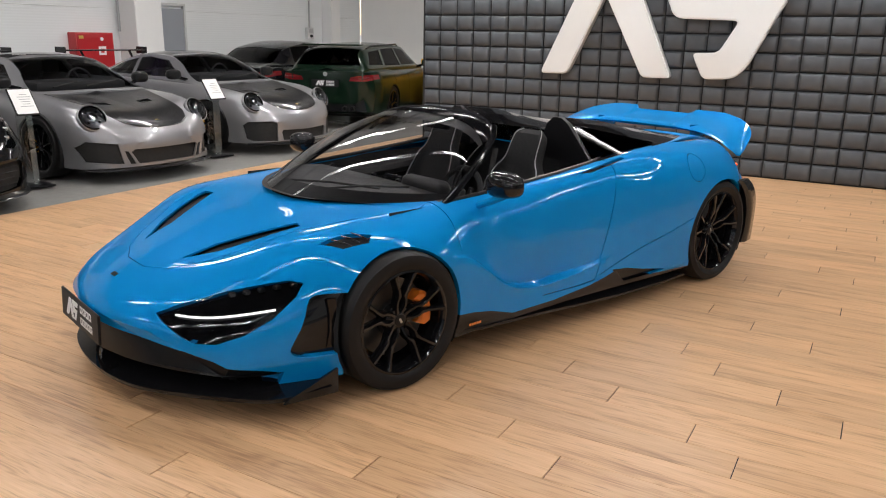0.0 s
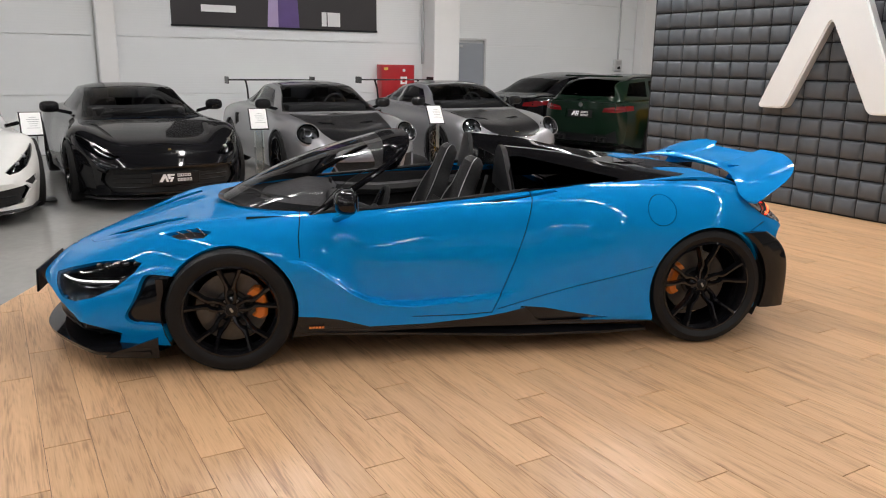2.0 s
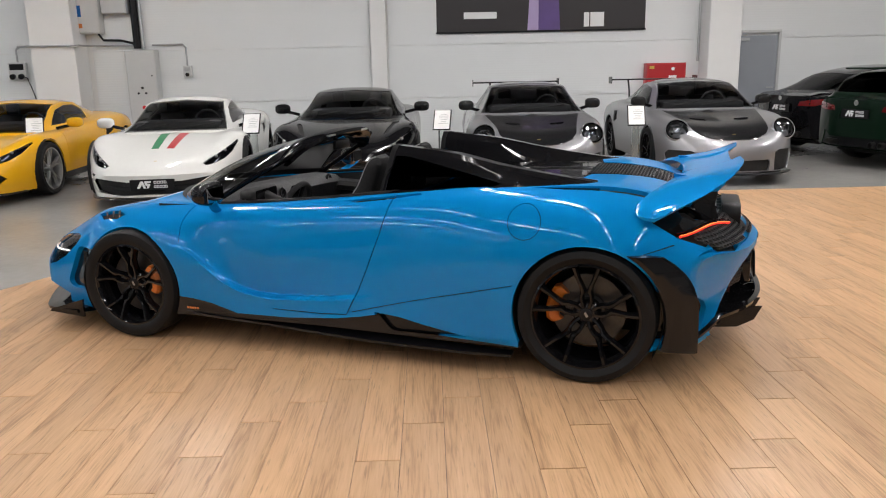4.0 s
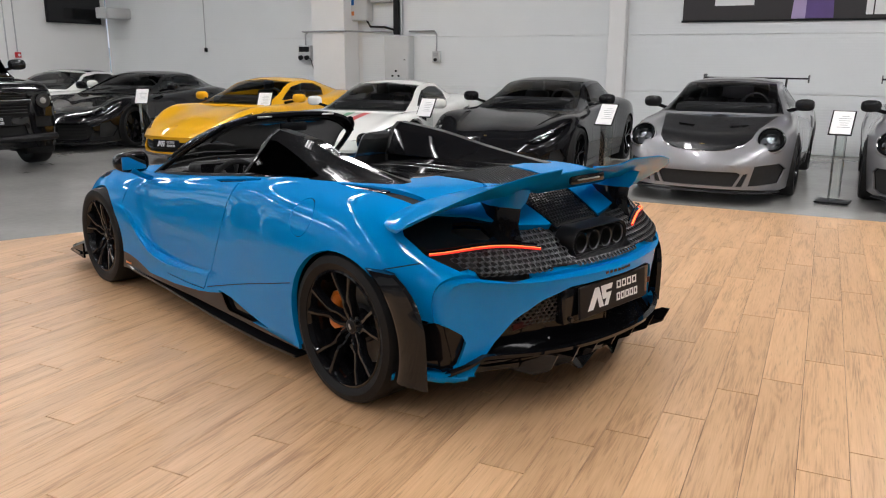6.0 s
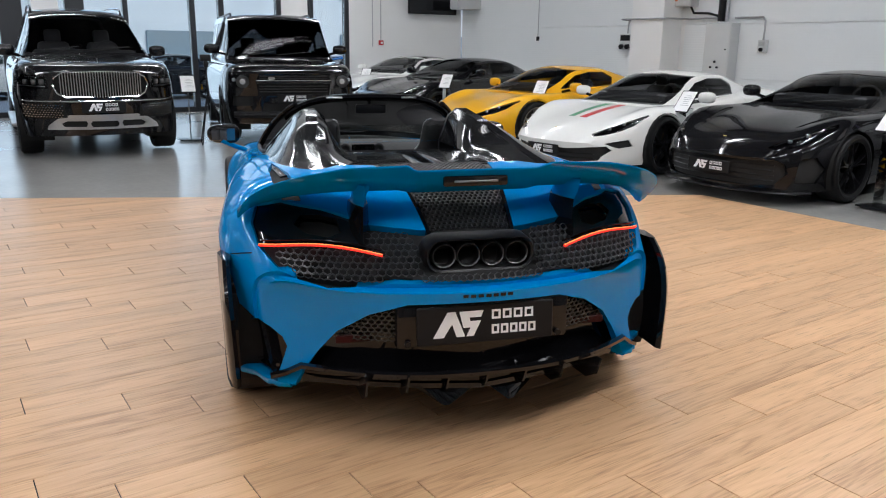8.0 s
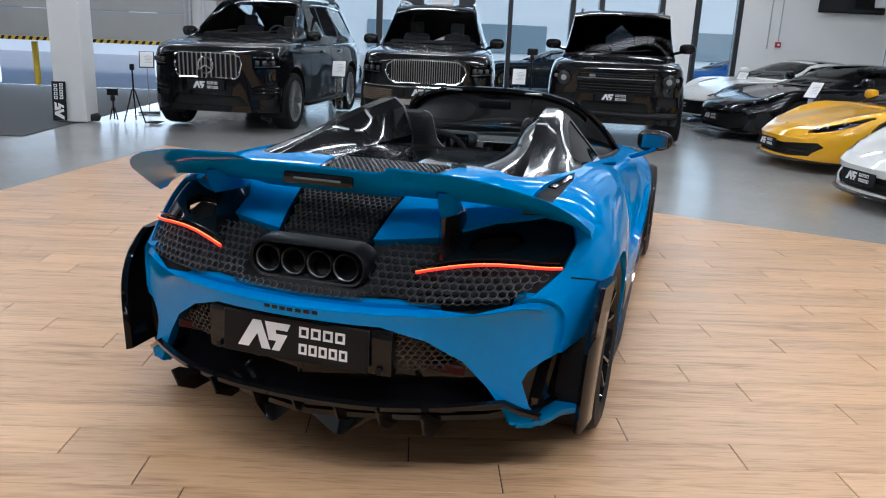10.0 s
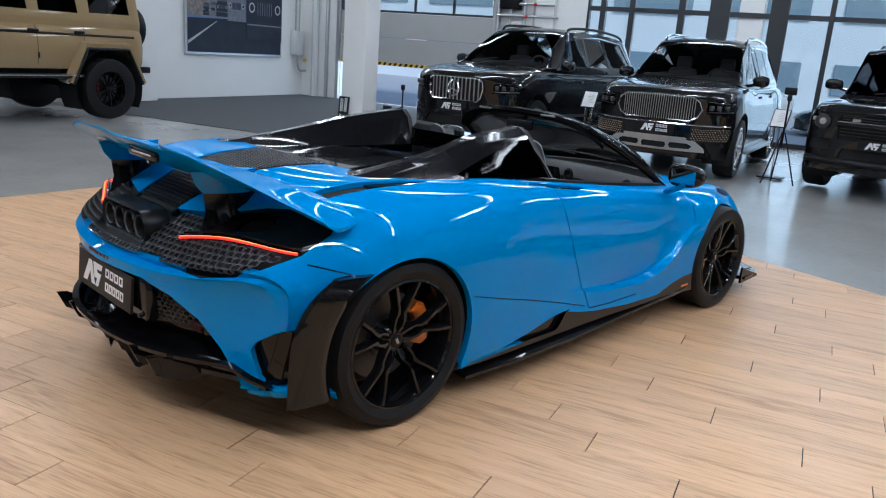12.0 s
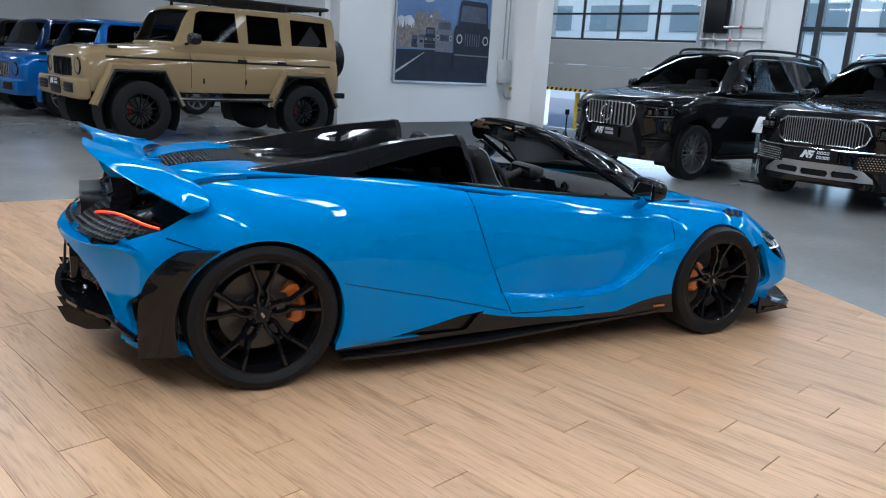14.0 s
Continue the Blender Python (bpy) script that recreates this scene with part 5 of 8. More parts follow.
    for nm, mm, rows in (("wing_pylon", "gloss_black", ((-1.70, -1.93, .05, .76), (-1.68, -1.91, .042, .83), (-1.69, -1.92, .036, .90))), ("wing_strut", "blue", ((-1.69, -1.915, .03, .895), (-1.72, -1.95, .024, .935), (-1.70, -1.97, .05, .985)))):
        py = bmesh.new()
        secs = []
        for x0, x1, w, z in rows:
            secs.append([py.verts.new((x, .415 + s * w * k, z)) for x, s, k in ((x0, 0, 0), ((x0 * 2 + x1) / 3, 1, 1), ((x0 + 2 * x1) / 3, 1, .8), (x1, 0, 0), ((x0 + 2 * x1) / 3, -1, .8), ((x0 * 2 + x1) / 3, -1, 1))])
        for s0, s1 in zip(secs, secs[1:]):
            for j in range(6):
                py.faces.new((s0[j], s0[(j + 1) % 6], s1[(j + 1) % 6], s1[j]))
        py.faces.new(secs[0])
        py.faces.new(secs[-1][::-1])
        bmesh.ops.recalc_face_normals(py, faces=py.faces)
        pair(nm, py, M[mm], car)
    rf = box(.012, .13, .03, rear(.47, .425, -.03), .004, 1)
    pair("reflector", rf, M["lamp_dark"], car)

    # door mirrors
    mb = bmesh.new()
    bmesh.ops.create_uvsphere(mb, u_segments=24, v_segments=14, radius=1)
    for v in mb.verts:
        x, y, z = v.co
        s = lambda a: math.copysign(abs(a) ** 0.7, a)
        v.co = Vector((.715 + .085 * s(x) * (1 if x > 0 else .35), .935 + .105 * s(y), .890 + .064 * s(z) * (1 - .15 * y)))
    mir_a, mir_b = pair("mirror_housing", mb, M["gloss_black"], car)
    mg = box(.006, .150, .08, (.683, .935, .889), .002, 1)
    pair("mirror_glass", mg, M["mirror"], car)
    ms = tube([(.78, .80, .775), (.75, .86, .80), (.715, .925, .835), (.70, .95, .85)], .028, 10, None, sy=0.6)
    pair("mirror_stalk", ms, M["blue"], car)

    # interior
    tub = bmesh.new()
    prof = [(1.25, .60), (1.0, .25), (.3, .20), (-.45, .22), (-.5, .92)]
    pr = []
    for x, z in prof:
        pr.append([tub.verts.new((x, y, zz)) for y, zz in ((0, z), (.55, z), (.68, max(z, .45)), (.70, max(z, .82 if x < .9 else .78)))])
    for r0, r1 in zip(pr, pr[1:]):
        for j in range(3):
            tub.faces.new((r0[j], r1[j], r1[j + 1], r0[j + 1]))
    part("cabin_tub", both(tub), M["alcantara"], car)
    dc = tube(catmull([(.85, .66, .72), (.4, .655, .70), (-.1, .66, .74), (-.35, .655, .80)], 3), .05, 8, None, sy=0.9)
    pair("door_card", dc, M["leather"], car)
    # dashboard
    db = bmesh.new()
    rows = []
    for x, z in ((1.20, .77), (.95, .815), (.80, .80), (.74, .755), (.77, .66), (.86, .52)):
        rows.append([db.verts.new((x - .05 * (y / .68) ** 2, y, z - .02 * (y / .68) ** 2)) for y in np.linspace(-.68, .68, 15)])
    for r0, r1 in zip(rows, rows[1:]):
        for j in range(14):
            db.faces.new((r0[j], r0[j + 1], r1[j + 1], r1[j]))
    bmesh.ops.recalc_face_normals(db, faces=db.faces)
    part("dashboard", db, M["leather"], car)
    bn2 = box(.10, .34, .10, (.76, .37, .80), .04, 3)
    part("instrument_binnacle", bn2, M["leather"], car)
    part("instrument_screen", box(.004, .24, .07, (.708, .37, .80), .002, 1), M["gloss_black"], car)
    part("centre_screen", box(.02, .16, .20, (.72, 0, .71), .008, 2, rot=Euler((0, radians(-18), 0)).to_matrix().to_4x4()), M["gloss_black"], car)
    part("centre_console", box(.95, .16, .2, (.25, 0, .36), .03, 2, rot=Euler((0, radians(-10), 0)).to_matrix().to_4x4()), M["carbon"], car)
    for y in (-.55, -.12, .12, .58):
        part("air_outlet", lathe([(.034, 0), (.04, .012), (.03, .02), (.001, .008)], 18), M["satin_black"], car, m=pose(.755, y, .765, 0, 0, 90))
    sw = new("steering_wheel")
    sw.empty_display_size = 0.1
    sw.parent = car
    sw.matrix_basis = pose(.52, .37, .715, 0, -22, 0)
    ringp = [(0, .165 * math.sin(a) * (1 if math.cos(a) > -.7 else 1), .165 * max(math.cos(a), -.82)) for a in (2 * math.pi * i / 40 for i in range(40))]
    part("rim", tube(ringp, .017, 10, None, closed=True), M["alcantara"], sw)
    part("hub", box(.05, .11, .10, (.02, 0, 0), .02, 2), M["leather"], sw)
    for a in (90, 210, 330):
        part("spoke", box(.016, .035, .13, (.01, math.sin(radians(a)) * .09, math.cos(radians(a)) * -.09), .006, 1), M["carbon"], sw)
    part("column", rod((.03, 0, 0), (.25, 0, .0), .03, 12), M["leather"], sw)
    # seats
    for y in (.37, -.37):
        st = new("seat")
        st.empty_display_size = 0.1
        st.parent = car
        st.matrix_basis = pose(0, y, 0)
        part("cushion", box(.50, .40, .14, (.36, 0, .33), .05, 3, rot=Euler((0, radians(-6), 0)).to_matrix().to_4x4()), M["alcantara"], st)
        bk = loft([(0.0, [(0, .06), (.14, .06), (.215, .10), (.225, .02), (.18, -.03), (0, -.04)]), (.25, [(0, .045), (.13, .045), (.21, .10), (.22, .02), (.18, -.035), (0, -.045)]), (.5, [(0, .05), (.12, .05), (.175, .075), (.185, .02), (.15, -.03), (0, -.035)]), (.60, [(0, .06), (.085, .06), (.12, .06), (.125, .02), (.10, -.03), (0, -.035)]), (.76, [(0, .065), (.07, .06), (.105, .045), (.11, .01), (.085, -.03), (0, -.035)]), (.80, [(0, .03), (.05, .03), (.07, .02), (.075, .01), (.05, -.01), (0, -.01)])], [(0, 0), (.8, 0)], 24, 4)
        bk = both(bk)
        bmesh.ops.transform(bk, matrix=Matrix.Translation((.16, 0, .33)) @ Euler((0, radians(-109), 0)).to_matrix().to_4x4() @ Matrix.Diagonal((.94, 1, -1, 1)), verts=bk.verts)
        bmesh.ops.reverse_faces(bk, faces=bk.faces)
        part("backrest", bk, M["alcantara"], st, "black one-piece shell backrest")
        for s in (-1, 1):
            edge = [(.02, .216, .102), (.25, .211, .102), (.5, .177, .077), (.60, .122, .062), (.76, .106, .047), (.80, .071, .022)]
            edge = [Matrix.Translation((.16, 0, .33)) @ Euler((0, radians(-109), 0)).to_matrix().to_4x4() @ Matrix.Diagonal((.94, 1, -1, 1)) @ Vector((x, s * y2, z)) for x, y2, z in catmull(edge, 3)]
            part("piping", tube(edge, .003, 6), M["ink"], st, "pale grey seat piping")
        for s in (-1, 1):
            part("bolster", tube([(.50, s * .20, .40), (.28, s * .215, .41), (.17, s * .215, .50), (.06, s * .20, .72)], .045, 8), M["leather"], st)
        part("seat_belt", tube([(-.28, -.22 if y > 0 else .22, .86), (-.2, -.24 if y > 0 else .24, .6), (-.08, -.25 if y > 0 else .25, .36)], .022, 6, None, sy=0.15), M["matt_black"], st)
    part("rear_view_mirror", box(.03, .20, .06, (.36, 0, 1.075), .012, 2), M["satin_black"], car)
    part("mirror_stem", rod((.38, 0, 1.09), (.44, 0, 1.14), .012, 8), M["satin_black"], car)

    # wheel wells and underbody
    for x, z, r in ((1.335, .325, .350), (-1.335, .341, .368)):
        ww = bmesh.new()
        rings = []
        for a in range(-30, 211, 12):
            c, s = math.cos(radians(a)), math.sin(radians(a))
            rings.append([ww.verts.new((x + r * c, yy, max(.11, z + r * s))) for yy in (.50, .915 - .12 * max(0, s) ** 2)])
        for r0, r1 in zip(rings, rings[1:]):
            ww.faces.new((r0[0], r0[1], r1[1], r1[0]))
        ww.faces.new([q[0] for q in rings])
        pair("wheel_well", ww, M["deep_black"], car)
    part("underbody", box(3.5, 1.3, .06, (.30, 0, .14), .02, 1), M["deep_black"], car)
    hero_wheel(car, 1.335, .825, .327, .245, .242, 168)
    hero_wheel(car, 1.335, -.825, .327, .245, .242, 168)
    hero_wheel(car, -1.335, .785, .345, .305, .264, 12)
    hero_wheel(car, -1.335, -.785, .345, .305, .264, 12)
    return car


hero_car()

# ---- parked cars round the hall ----
CACHE = {}


def cached(key, make, material, smooth=35.0):
    if key not in CACHE:
        CACHE[key] = mesh_of(key[0], make(), material, smooth)
    return CACHE[key]


def part_of(name, me, parent, m=None, label=""):
    ob = new(name, me)
    ob.parent = parent
    if m is not None:
        ob.matrix_basis = m
    return tagged(ob, label) if label else ob


def plain_spokes(rim_r, h, n, fork, w):
    b = bmesh.new()
    for i in range(n):
        a = 2 * math.pi * i / n + math.pi / 2
        for s in ((-1, 1) if fork else (0,)):
            rings = []
            for rr, da, y, ww in ((0.03, 0, h * .62, w * 1.3), (rim_r * .55, .10 * s, h * .74, w), (rim_r - .015, .20 * s, h * .80, w * .9)):
                an = a + da
                c, t = Vector((math.cos(an), 0, math.sin(an))), Vector((-math.sin(an), 0, math.cos(an)))
                rings.append([b.verts.new(c * rr + t * ww * kx + Vector((0, y + ky, 0))) for kx, ky in ((-1, -.03), (-.6, .004), (.6, .004), (1, -.03))])
            for r0, r1 in zip(rings, rings[1:]):
                for j in range(4):
                    b.faces.new((r0[j], r0[(j + 1) % 4], r1[(j + 1) % 4], r1[j]))
    lathe([(.001, h * .72), (.035, h * .71), (.05, h * .6), (.06, 0)], 16, b)
    bmesh.ops.recalc_face_normals(b, faces=b.faces)
    return b


def plain_wheel(car, x, y, R, W, rim_r, n=5, fork=True, rim="gloss_black", w=.016, cal=None):
    side = 1 if y > 0 else -1
    h = W / 2
    k = (round(R, 3), round(W, 3), round(rim_r, 3))
    e = new("wheel")
    e.empty_display_size = .1
    e.parent = car
    e.matrix_basis = pose(x, y, R, 0, 0, 0 if side > 0 else 180)
    ty = lambda: lathe([(rim_r, -h * .86), (R - .04, -h), (R - .012, -h * .93), (R, -h * .7), (R, h * .7), (R - .012, h * .93), (R - .04, h), (rim_r + .012, h * .95), (rim_r, h * .86)], 40)
    br = lambda: lathe([(rim_r + .004, h * .9), (rim_r - .01, h * .9), (rim_r - .02, h * .5), (rim_r - .025, -h * .6), (rim_r, -h * .9)], 40)
    part_of("tyre", cached(("tyre",) + k, ty, M["tyre"]), e)
    part_of("rim", cached(("rim", rim) + k, br, M[rim]), e)
    part_of("spokes", cached(("spokes", n, fork, rim, w) + k, lambda: plain_spokes(rim_r, h, n, fork, w), M[rim]), e)
    part_of("brake_disc", cached(("brake_disc",) + k, lambda: lathe([(.001, h * .1), (rim_r * .75, h * .1), (rim_r * .75, -h * .1)], 28), M["dark_steel"]), e)
    if cal:
        part_of("caliper", cached(("caliper", cal) + k, lambda: box(.05, .06, .15, (rim_r * .60, h * .12, 0), .015, 1), M[cal]), e)
    return e


def st(x, w, zc, z1, z2, z3, zm, zl, zb):
    return (x, [(0, zc), (.5 * w, z1), (.8 * w, z2), (.945 * w, z3), (w, zm), (.99 * w, zl), (.955 * w, zb), (0, zb)])


def cab(x, wb, zb, wr, zr, e=.05):
    return (x, [(0, zr), (.6 * wr, zr - .01), (wr, zr - e), (wb, zb), (wb * .985, zb - .15)])


class Shell:
    """A lofted half shell that can be cut and measured."""

    def __init__(self, stations, bow, nx=64, k=4, sharp=(6,)):
        self.bm = loft(stations, bow, nx, k, sharp)
        self.tree = BVHTree.FromBMesh(self.bm)

    def ray(self, o, d):
        return self.tree.ray_cast(Vector(o), Vector(d))[0]

    def front(self, y, z, off=0.0):
        p = self.ray((5, abs(y), z), (-1, 0, 0))
        return Vector(((p.x if p is not None else 2.0) + off, y, z))

    def back(self, y, z, off=0.0):
        p = self.ray((-5, abs(y), z), (1, 0, 0))
        return Vector(((p.x if p is not None else -2.0) - off, y, z))

    def above(self, x, y, off=0.0):
        p = self.ray((x, abs(y), 4), (0, 0, -1))
        return Vector((x, y, (p.z if p is not None else 1.0) + off))

    def aside(self, x, z, off=0.0):
        p = self.ray((x, 3, z), (0, -1, 0))
        return Vector((x, (p.y if p is not None else .9) + off, z))

    def cut(self, view, poly, keep):
        return take(self.bm, cookie(self.bm, poly, view, keep))


FRONT = lambda c, n: c.x > .8 and n.x > -.05
SIDE = lambda c, n: c.y > .3 and n.y > .2
TOP = lambda c, n: n.z > .25
BACK = lambda c, n: c.x < -1.0 and n.x < .05


def put(car, name, b, material, label="", depth=0.0, edge=0.015, smooth=35.0):
    """Adds a cut-out as one middle part, or as a pair when it lies off the middle."""
    mid = min(v.co.y for v in b.verts) < .02 if len(b.verts) else True
    if not len(b.verts):
        b.free()
        return
    push(b, depth)
    rim(b, edge, (lambda c: c.y > .004) if mid else (lambda c: True))
    if mid:
        part(name, both(b), material, car, label, smooth=smooth)
    else:
        pair(name, b, material, car, label, smooth)


def car_base(name, label, m, paint, stations, bow, wheels, arch, cabst, windows, screen, rear_screen=None, pit=None, glass="glass_dark", roof=None, k=1.0, opening=None):
    """Body, cabin, glass, wheels. wheels: (front x, rear x, y, R, W, rim_r, n, fork, rim, w, caliper)."""
    car = thing(name, label, "car", m @ Matrix.Scale(k, 4) if k != 1.0 else m)
    sh = Shell(stations, bow)
    fx, rx, wy, R, W, rr, n, fork, rm, w, cal = wheels
    for x in (fx, rx):
        ring = arc(x, R, arch, -20, 200, 22) + [(x - arch * .95, .02), (x + arch * .95, .02)]
        if opening:
            ring = [(x + a, R + b) for a, b in opening]
        sh.cut("side", ring, lambda c, nn: c.y > .35 and c.z < R + arch + .12).free()
    if pit:
        sh.cut("top", pit, lambda c, nn: nn.z > .3).free()
    cb = Shell(cabst, [(-4, 0), (4, 0)], 48, 5, (2, 3)) if cabst else None
    if cb:
        put(car, "windscreen", cb.cut("front", screen, lambda c, nn: nn.x > .12 and c.x > -.3), M[glass], "", -.004, .006)
        for poly in windows:
            put(car, "side_window", cb.cut("side", poly, lambda c, nn: nn.y > .25), M["glass_privacy" if name == "off_roader" else glass], "", -.004, .006)
        if rear_screen:
            put(car, "rear_window", cb.cut("front", rear_screen, lambda c, nn: nn.x < -.12), M[glass], "", -.004, .006)
        if roof:
            put(car, "roof", cb.cut("top", roof[0], lambda c, nn: nn.z > .75), M[roof[1]], "", .002, .004)
    for x in (fx, rx):
        for y in (wy, -wy):
            plain_wheel(car, x, y, R, W, rr, n, fork, rm, w, cal)
        ww = bmesh.new()
        rings = []
        for a in range(-30, 211, 16):
            c, s = math.cos(radians(a)), math.sin(radians(a))
            rings.append([ww.verts.new((x + (arch + .02) * c, yy, max(.12, R + (arch + .02) * s))) for yy in (wy - W * .5 - .12, wy + W * .42)])
        for r0, r1 in zip(rings, rings[1:]):
            ww.faces.new((r0[0], r0[1], r1[1], r1[0]))
        ww.faces.new([q[0] for q in rings])
        pair("wheel_well", ww, M["deep_black"], car)
    zlow = stations[len(stations) // 2][1][6][1]
    xs = [s[0] for s in stations]
    part("underbody", box(max(xs) - min(xs) - .7, wy * 1.5, .05, ((max(xs) + min(xs)) / 2, 0, zlow + .02), .01, 1), M["deep_black"], car)
    return car, sh, cb


def finish(car, sh, cb, paint, roof_paint=None):
    part("body", both(rim(sh.bm, .02, lambda c: c.y > .004)), M[paint], car)
    if cb:
        part("cabin", both(rim(cb.bm, .02, lambda c: c.y > .004)), M[roof_paint or paint], car)


def cabin_inside(car, x_dash, z_dash, x_seat, z_seat, w):
    part("dashboard", box(.45, w * 1.9, .16, (x_dash, 0, z_dash), .06, 2), M["cabin_trim"], car)
    part("cabin_floor", box(x_dash - x_seat + 1.5, w * 1.9, .05, ((x_dash + x_seat) / 2 - .4, 0, z_seat - .35), .01, 1), M["cabin_trim"], car)
    for y in (w * .48, -w * .48):
        s = box(.16, w * .62, .62, (x_seat, y, z_seat + .02), .06, 2, rot=Euler((0, radians(-14), 0)).to_matrix().to_4x4())
        box(.10, w * .32, .18, (x_seat - .1, y, z_seat + .40), .04, 2, s)
        part("seat", s, M["cabin_trim"], car)
    ring = [(x_dash - .32, w * .48 + .17 * math.sin(a), z_dash + .02 + .17 * math.cos(a)) for a in (2 * math.pi * i / 24 for i in range(24))]
    part("steering_wheel", tube(ring, .015, 6, None, closed=True), M["cabin_trim"], car)


def mirrors(car, x, y, z, paint, s=1.0, arm=.1):
    b = bmesh.new()
    bmesh.ops.create_uvsphere(b, u_segments=16, v_segments=10, radius=1)
    for v in b.verts:
        q = lambda a: math.copysign(abs(a) ** .7, a)
        v.co = Vector((x + .07 * s * q(v.co.x), y + .11 * s * q(v.co.y), z + .07 * s * q(v.co.z)))
    pair("mirror", b, M[paint], car)
    pair("mirror_arm", tube([(x + .06, y - .1 * s - arm, z - .08 * s), (x, y - .02, z - .03 * s)], .022, 8), M["gloss_black"], car)


def at(x, y, heading, z=0.0):
    return pose(x, y, z, 0, 0, heading)


def wipers(car, cb, x0, z, w):
    for y0, y1 in ((-.05, w * .8), (-w * .75, -.1)):
        pts = []
        for t in (0, .5, 1):
            y = y0 + (y1 - y0) * t
            pts.append(cb.front(y, z + .05 * t, .012))
        part("wiper", tube(pts, .008, 6), M["matt_black"], car)


# rear-engined coupe with round lamps
def flat_six_coupe(m, label, wide):
    S = [st(2.23, .66, .42, .42, .42, .39, .33, .25, .16), st(2.15, .76, .55, .55, .555, .51, .40, .27, .15), st(2.0, .83, .64, .65, .67, .62, .45, .30, .14), st(1.75, .88, .72, .74, .785, .72, .52, .32, .14),
         st(1.25, .925, .80, .82, .855, .78, .58, .34, .15), st(.85, .92, .88, .885, .885, .80, .58, .34, .16), st(.2, .90, .93, .93, .91, .83, .60, .35, .16), st(-.6, .915, .95, .95, .925, .85, .62, .36, .16),
         st(-1.23, .95, .96, .96, .935, .86, .64, .38, .16), st(-1.8, .94, .90, .90, .885, .82, .64, .40, .2), st(-2.15, .86, .78, .78, .77, .72, .60, .42, .26), st(-2.32, .74, .60, .60, .60, .58, .52, .42, .3)]
    bow = [(-2.32, -.25), (-1.8, -.1), (-1.2, 0), (1.3, 0), (1.75, .12), (2.0, .22), (2.23, .34)]
    C = [cab(1.0, .78, .86, .66, .885, .01), cab(.8, .78, .88, .63, .985, .03), cab(.45, .775, .90, .58, 1.175), cab(.15, .77, .915, .555, 1.275), cab(-.2, .765, .925, .545, 1.297), cab(-.6, .755, .93, .53, 1.265), cab(-1.1, .73, .93, .50, 1.14), cab(-1.6, .66, .91, .45, .97, .03), cab(-1.85, .55, .86, .40, .87, .01)]
    car, sh, cb = car_base("sports_coupe", label, m, "silver_paint", S, bow, (1.226, -1.226, .80, .335, .26, .258, 10, False, "gloss_black", .013, "yellow_paint"), .365, C,
                           [[(.52, .95), (.18, 1.17), (-.25, 1.215), (-.45, 1.20), (-.42, .955)], [(-.50, .96), (-.52, 1.19), (-.9, 1.12), (-1.12, 1.0), (-1.0, .965)]],
                           [(-.01, .905), (.70, .90), (.52, 1.235), (-.01, 1.262)], [(-.01, .96), (.42, .96), (.40, 1.15), (-.01, 1.2)], [(.72, -.01), (.72, .70), (-1.2, .66), (-1.2, -.01)], roof=([(.12, -.01), (.12, .50), (-.75, .48), (-.75, -.01)], "gloss_black"))
    # carbon bonnet panel with two nostrils
    hood = sh.cut("top", [(2.135, -.01), (2.125, .16), (2.09, .30), (2.02, .42), (1.90, .49), (1.6, .535), (1.3, .59), (.92, .66), (.92, -.01)], TOP)
    for p in ([(1.56, .20), (1.53, .36), (1.40, .40), (1.44, .20)],):
        nos = take(hood, cookie(hood, p, "top", TOP))
        put(car, "nostril", nos, M["deep_black"], "", -.02, .0)
    put(car, "bonnet", hood, M["carbon_hood"], "dark carbon bonnet panel", .003, .01)
    part("bonnet_edge", tube([sh.above(x, y, .002) for x, y in catmull([(2.02, -.43), (2.095, -.30), (2.132, -.16), (2.142, 0), (2.132, .16), (2.095, .30), (2.02, .43)], 4)], .006, 6), M["chrome"], car, "bright edge along the bonnet gap")
    # round lamps on the wing tips
    for s in (1, -1):
        c = sh.front(.69, .66)
        d = Vector((.84, .16, .50)).normalized()
        rot = Vector((d.x, d.y * s, d.z)).to_track_quat("Y", "Z").to_matrix().to_4x4()
        base = Matrix.Translation((c.x + .004, .69 * s, .685)) @ rot @ Matrix.Diagonal((1.1, 1, 1.1, 1))
        lamp = new("headlight")
        lamp.empty_display_size = .1
        lamp.parent = car
        lamp.matrix_basis = base
        part_of("lamp_ring", cached(("lamp_ring",), lambda: lathe([(.128, -.06), (.128, .006), (.122, .014), (.116, .012), (.108, .0)], 32), M["gloss_black"]), lamp)
        part_of("lamp_bezel", cached(("lamp_bezel",), lambda: lathe([(.140, -.03), (.139, .004), (.134, .009), (.129, .004)], 32), M["silver_paint"]), lamp)
        part_of("reflector", cached(("reflector",), lambda: lathe([(.108, .004), (.08, -.03), (.001, -.05)], 32), M["dark_steel"]), lamp)
        part_of("projector", cached(("projector",), lambda: lathe([(.048, -.02), (.046, .012), (.03, .02), (.001, .024)], 20), M["chrome"]), lamp)
        for i in range(4):
            a = radians(45 + 90 * i)
            part_of("light_dot", cached(("light_dot",), lambda: box(.03, .012, .03, (0, 0, 0), .005, 1), M["chrome"]), lamp, pose(.076 * math.cos(a), .004, .076 * math.sin(a)))
        part_of("lens", cached(("lamp_lens_dome",), lambda: lathe([(.118, .010), (.10, .017), (.06, .023), (.001, .025)], 32), M["lens"]), lamp)
